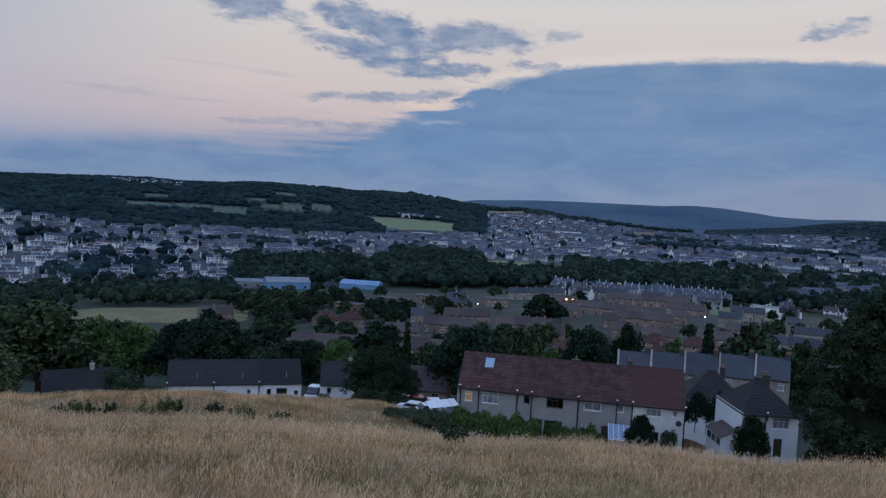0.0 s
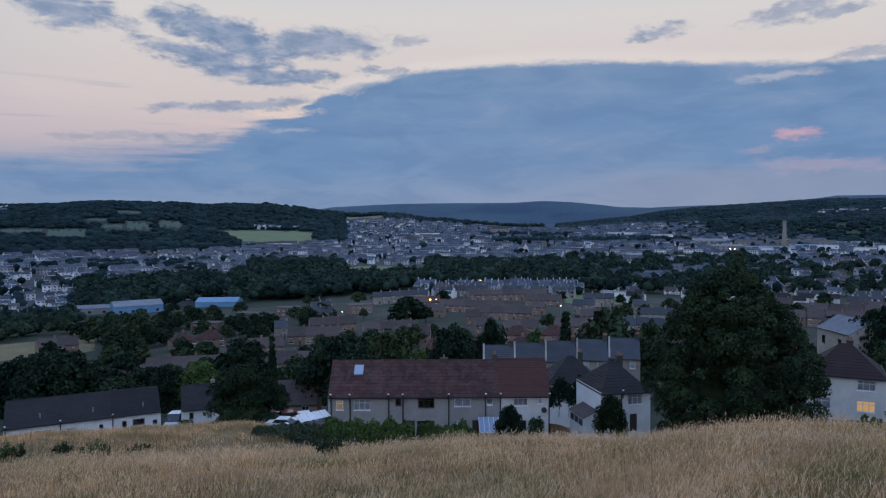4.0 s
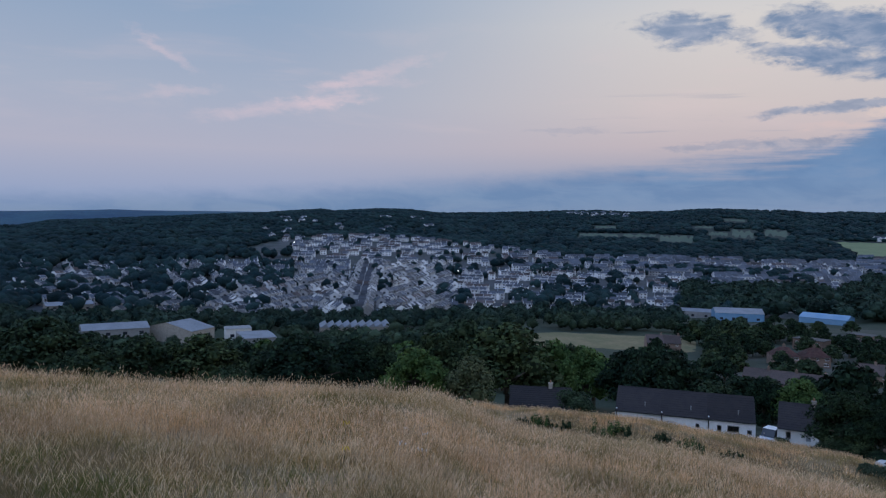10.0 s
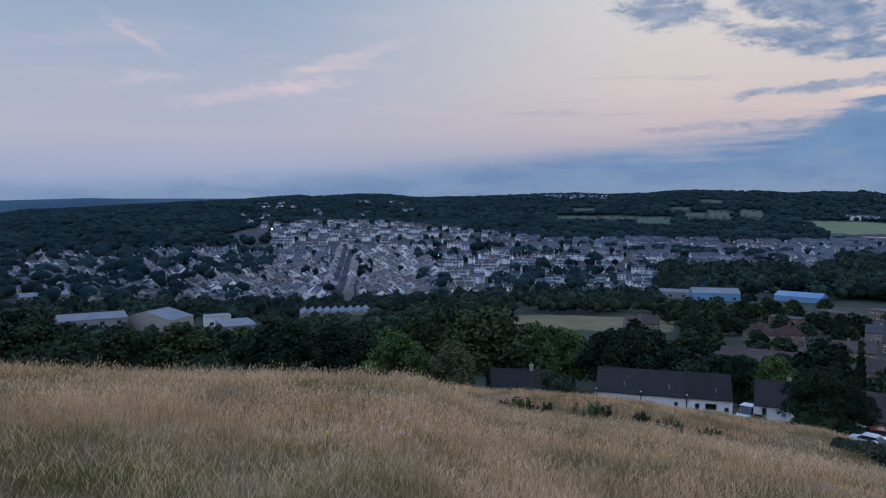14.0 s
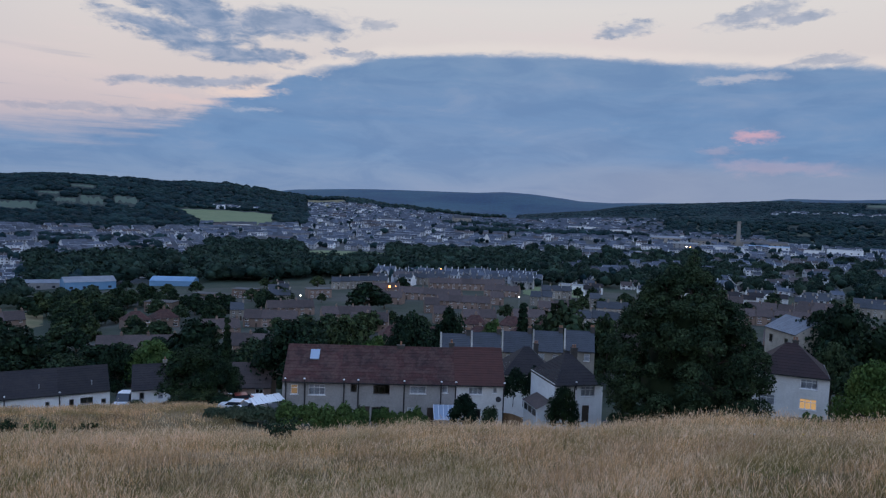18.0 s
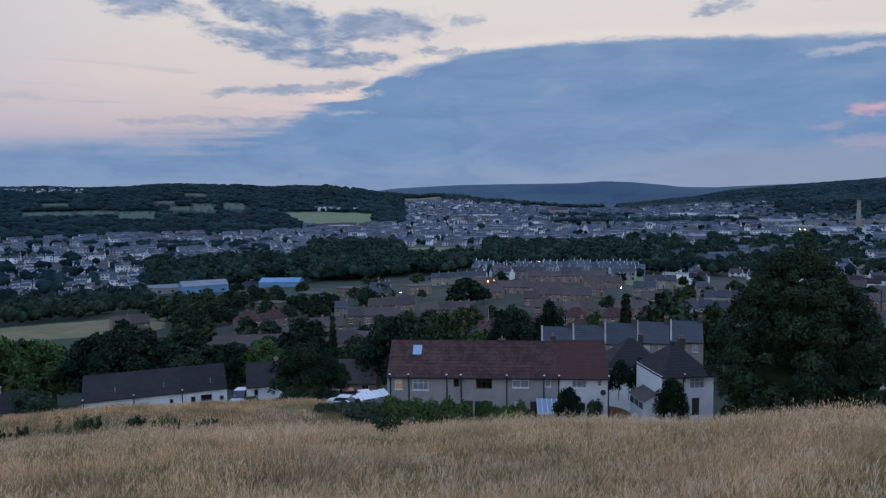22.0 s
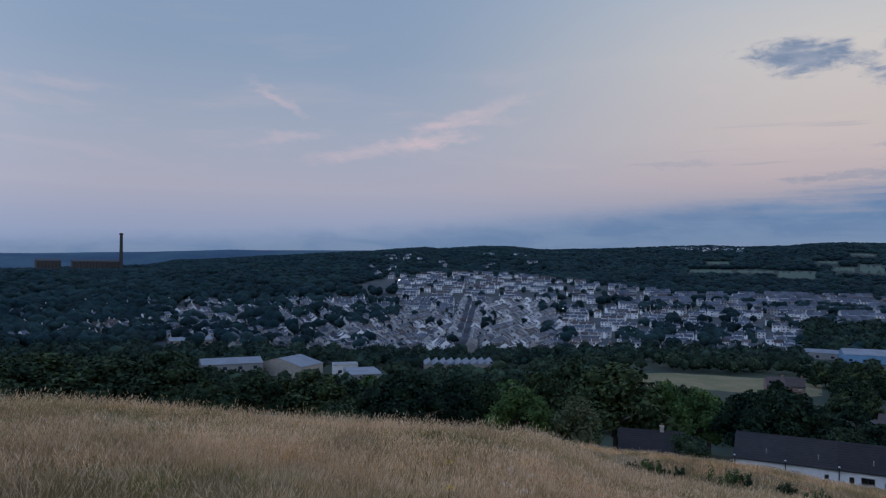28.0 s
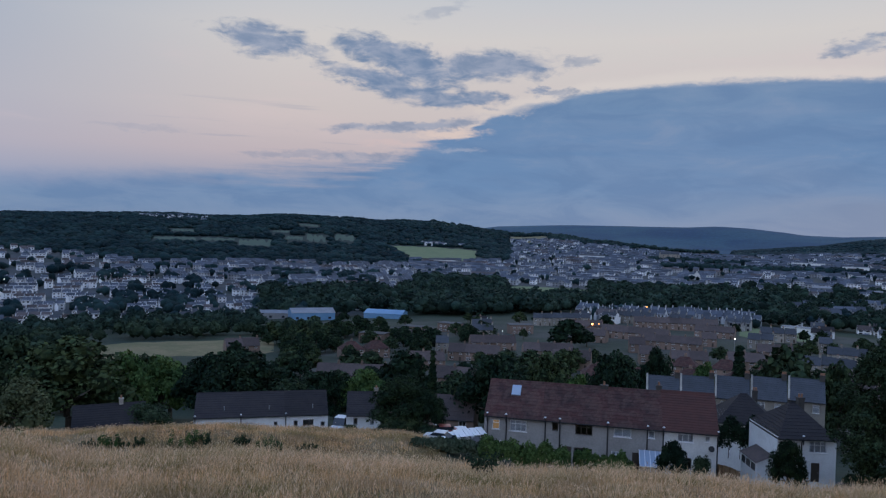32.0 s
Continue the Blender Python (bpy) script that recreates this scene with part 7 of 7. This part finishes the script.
for i, (az, r, top, w, k) in enumerate(((5.3, 79.5, -18.9, 3.2, "d"), (7.5, 79.5, -20.2, 2.0, "s"), (13.2, 82, -17.9, 3.6, "d"), (16.6, 76, -20.0, 2.0, "s"), (-28.6, 104, -26.6, 1.6, "s"), (-22.6, 104, -27.4, 1.6, "s"), (-19.9, 103, -27.0, 2.4, "s"), (-17.0, 104, -27.0, 2.5, "s"), (-32.2, 103, -26.4, 2.6, "s"), (27.0, 70, -17.3, 2.6, "l"), (29.5, 74, -18.6, 2.4, "l"), (24.0, 68, -17.6, 2.0, "s"), (33.0, 66, -14.5, 2.4, "s"), (-15.9, 96.5, -22.6, 5.2, "s"), (-13.9, 95.5, -23.0, 4.4, "s"), (-17.4, 97, -24.6, 3.0, "s"))):
    x, y = at(az, r)
    plant(x, y, max(1.0, top - land1(x, y)), w, k, i % 3, i * 1.3)


def fence(name, pts, h, mat, label, gap=0.02, board=0.14):
    """Posts, rails and upright boards along a line of ground points."""
    x0, y0 = pts[0]
    t = thing(name, pose(x0, y0, land1(x0, y0)), label, "fence")
    zb = land1(x0, y0)
    post = Mesh().box(-0.05, 0.05, -0.05, 0.05, -0.5, h + 0.05).data("post", mat)
    slat = Mesh().box(-board / 2, board / 2, -0.012, 0.012, 0.05, h).data("board", mat)
    for (ax, ay), (bx, by) in zip(pts, pts[1:]):
        L = math.hypot(bx - ax, by - ay)
        a = math.degrees(math.atan2(by - ay, bx - ax))
        for i in range(int(L / 1.8) + 1):
            u = min(1.0, i * 1.8 / L)
            px, py = ax + (bx - ax) * u, ay + (by - ay) * u
            o = part("post", post, None, t)
            o.matrix_basis = pose(px - x0, py - y0, land1(px, py) - zb, 0, 0, a)
        for i in range(int(L / (board + gap))):
            u = (i + 0.5) * (board + gap) / L
            px, py = ax + (bx - ax) * u, ay + (by - ay) * u
            o = part("board", slat, None, t)
            o.matrix_basis = pose(px - x0 - 0.06 * math.sin(radians(a)), py - y0 + 0.06 * math.cos(radians(a)), land1(px, py) - zb, 0, 0, a)
    return t


fence("wooden_fence", [(12.78, 87.8), (14.0, 79.3)], 1.9, M_wood, "new orange-brown wooden fence beside the terrace")
fence("old_fence", [(3.6, 77.9), (9.0, 78.0), (13.0, 78.2)], 1.3, M_old_wood, "weathered dark garden fence along the field")
fence("old_fence", [(13.6, 77.8), (18.0, 77.2), (23.0, 75.8)], 1.2, M_old_wood, "weathered dark garden fence along the field")
fence("old_fence", [(41.0, 75.0), (47.0, 72.0)], 1.3, M_old_wood, "weathered dark garden fence below the lit house")

# glass lean-to at the third house
gl = thing("glass_lean_to", pose(5.6, 83.0, ROW_Z), "small glazed lean-to with white frame", "lean-to")
m = Mesh()
for i in range(6):
    m.box(-1.5 + 0.58 * i, -1.45 + 0.58 * i, -1.4, -1.35, 0, 1.5)
m.box(-1.5, 1.45, -1.4, -1.35, 1.5, 1.56)
part("lean_to_frame", m, M_trim, gl)
m = Mesh()
m.face([(-1.5, -1.4, 1.57), (1.45, -1.4, 1.57), (1.45, 1.6, 2.5), (-1.5, 1.6, 2.5)])
part("glass_roof", m, M_pale_glass, gl, "pale translucent sheet roof")
for i in range(6):
    x = -1.5 + 0.58 * i
    b = Mesh()
    b.face([(x, -1.42, 1.60), (x + 0.06, -1.42, 1.60), (x + 0.06, 1.6, 2.54), (x, 1.6, 2.54)])
    b.face([(x, -1.42, 1.57), (x + 0.06, -1.42, 1.57), (x + 0.06, -1.42, 1.60), (x, -1.42, 1.60)])
    part("glazing_bar", b, M_trim, gl)


def car(m, paint, label, L=4.2, W=1.7, H=1.45, group="parked cars"):
    """A parked car: body, glasshouse, wheels, lights."""
    t = thing("car", m, label, "car", group)
    b = Mesh()
    prof = [(-L / 2, 0.35), (-L / 2, 0.75), (-L * 0.46, 0.85), (-L * 0.26, 0.92), (L * 0.40, 0.95), (L / 2, 0.85), (L / 2, 0.35)]
    n = len(prof)
    b.v += [(x, -W / 2, z) for x, z in prof] + [(x, W / 2, z) for x, z in prof]
    b.f += [tuple(range(n)), tuple(reversed(range(n, 2 * n)))] + [((i + 1) % n, i, n + i, n + (i + 1) % n) for i in range(n)]
    b.m += [0] * (n + 2)
    part("body", b, paint, t)
    k = Mesh()
    prof = [(-L * 0.24, 0.93), (-L * 0.10, H - 0.05), (L * 0.26, H - 0.05), (L * 0.40, 0.95)]
    k.v += [(x, -W * 0.46, z) for x, z in prof] + [(x, W * 0.46, z) for x, z in prof]
    k.f += [(0, 1, 2, 3), (7, 6, 5, 4), (1, 0, 4, 5), (3, 2, 6, 7)]
    k.m += [0] * 4
    part("window_band", k, M_far_pane, t)
    part("car_roof", Mesh().box(-L * 0.11, L * 0.27, -W * 0.45, W * 0.45, H - 0.05, H), paint, t)
    for sx in (-0.31, 0.31):
        for sy in (-1, 1):
            w = part("wheel", Mesh().tube([(sx * L, sy * (W / 2 - 0.2), 0.31), (sx * L, sy * (W / 2 + 0.01), 0.31)], [0.31, 0.31], 12), M_rubber, t)
            part("hub", Mesh().tube([(sx * L, sy * (W / 2 + 0.005), 0.31), (sx * L, sy * (W / 2 + 0.02), 0.31)], [0.18, 0.16], 10), M_concrete, w)
    for sy in (-0.33, 0.33):
        part("headlight", Mesh().box(-L / 2 - 0.01, -L / 2 + 0.03, sy * W * 2 / 2 - 0.15, sy * W + 0.15, 0.62, 0.74), M_trim, t)
    return t


def caravan(m, label, L=6.0, H=2.5):
    t = thing("caravan", m, label, "caravan")
    b = Mesh()
    prof = [(-L / 2, 0.5), (-L / 2 - 0.1, 1.2), (-L / 2 + 0.35, H - 0.15), (-L / 2 + 0.7, H), (L / 2 - 0.5, H), (L / 2 - 0.1, H - 0.2), (L / 2, 1.2), (L / 2 - 0.1, 0.5)]
    n = len(prof)
    b.v += [(x, -1.1, z) for x, z in prof] + [(x, 1.1, z) for x, z in prof]
    b.f += [tuple(reversed(range(n))), tuple(range(n, 2 * n))] + [(i, (i + 1) % n, n + (i + 1) % n, n + i) for i in range(n)]
    b.m += [0] * (n + 2)
    part("body", b, M_car_white, t)
    for x in (-1.9, 0.0, 1.7):
        part("window", Mesh().box(x - 0.5, x + 0.5, -1.13, -1.102, 1.25, 1.9), M_far_pane, t)
    for sy in (-1, 1):
        part("wheel", Mesh().tube([(0.2, sy * 0.9, 0.3), (0.2, sy * 1.08, 0.3)], [0.3, 0.3], 12), M_rubber, t)
    part("tow_bar", Mesh().tube([(L / 2 - 0.1, 0, 0.5), (L / 2 + 1.0, 0, 0.45)], [0.05, 0.05], 6), M_pipe, t)


def on_land(az, r, turn=0.0, lift=0.0):
    x, y = at(az, r)
    return pose(x, y, land1(x, y) + lift, 0, 0, -az + turn)


car(on_land(-11.7, 86, 25, -0.3), M_car_white, "white car parked by the gardens", 3.7, 1.6, 1.4)
car(on_land(-12.9, 90.0, -20, -0.4), M_car, "pale grey car parked by the gardens", 3.9, 1.65, 1.4)
car(on_land(-12.6, 97, 8), M_car_red, "dull red car parked on the lane")
car(on_land(-11.3, 99, 8), M_car_white, "pale car parked on the lane")
car(on_land(-20.7, 111, 70), M_car_white, "white van beside the white houses", 4.8, 1.9, 2.0)
van_az, van_r = -23.4, 142
caravan(on_land(van_az, van_r, 60, 1.5), "white motorhome behind the long white row", 6.5, 2.8)
# skip of odds and ends, low canopy roof by the first house
cn = thing("canopy", on_land(-10.4, 85.6, 12, 0.2), "white ribbed plastic canopy roof beside the terrace", "canopy")
for i in range(9):
    part("roof_panel", Mesh().box(-1.8 + 0.4 * i, -1.42 + 0.4 * i, -1.6, 1.6, 1.1 + 0.04 * i + 0.02 * (i % 2), 1.15 + 0.04 * i + 0.02 * (i % 2)), M_trim, cn)
for sx in (-1.7, 1.7):
    for sy in (-1.5, 1.5):
        part("post", Mesh().box(sx - 0.04, sx + 0.04, sy - 0.04, sy + 0.04, -2.0, 1.25 + 0.08 * sx), M_trim, cn)
# side road beside the estate with its wall
road("road_side", [at(-24.2, 150), at(-22.6, 175), at(-21.3, 210), at(-21.0, 260)], 7, "grey side road beside the estate")
road("road_lane", [at(-15.5, 99), at(-6.0, 103), at(9, 106), at(24, 110)], 5, "grey lane behind the terrace")


for key, m in TREE_FIRST.items():
    TREE_PROTO[key].matrix_basis = m
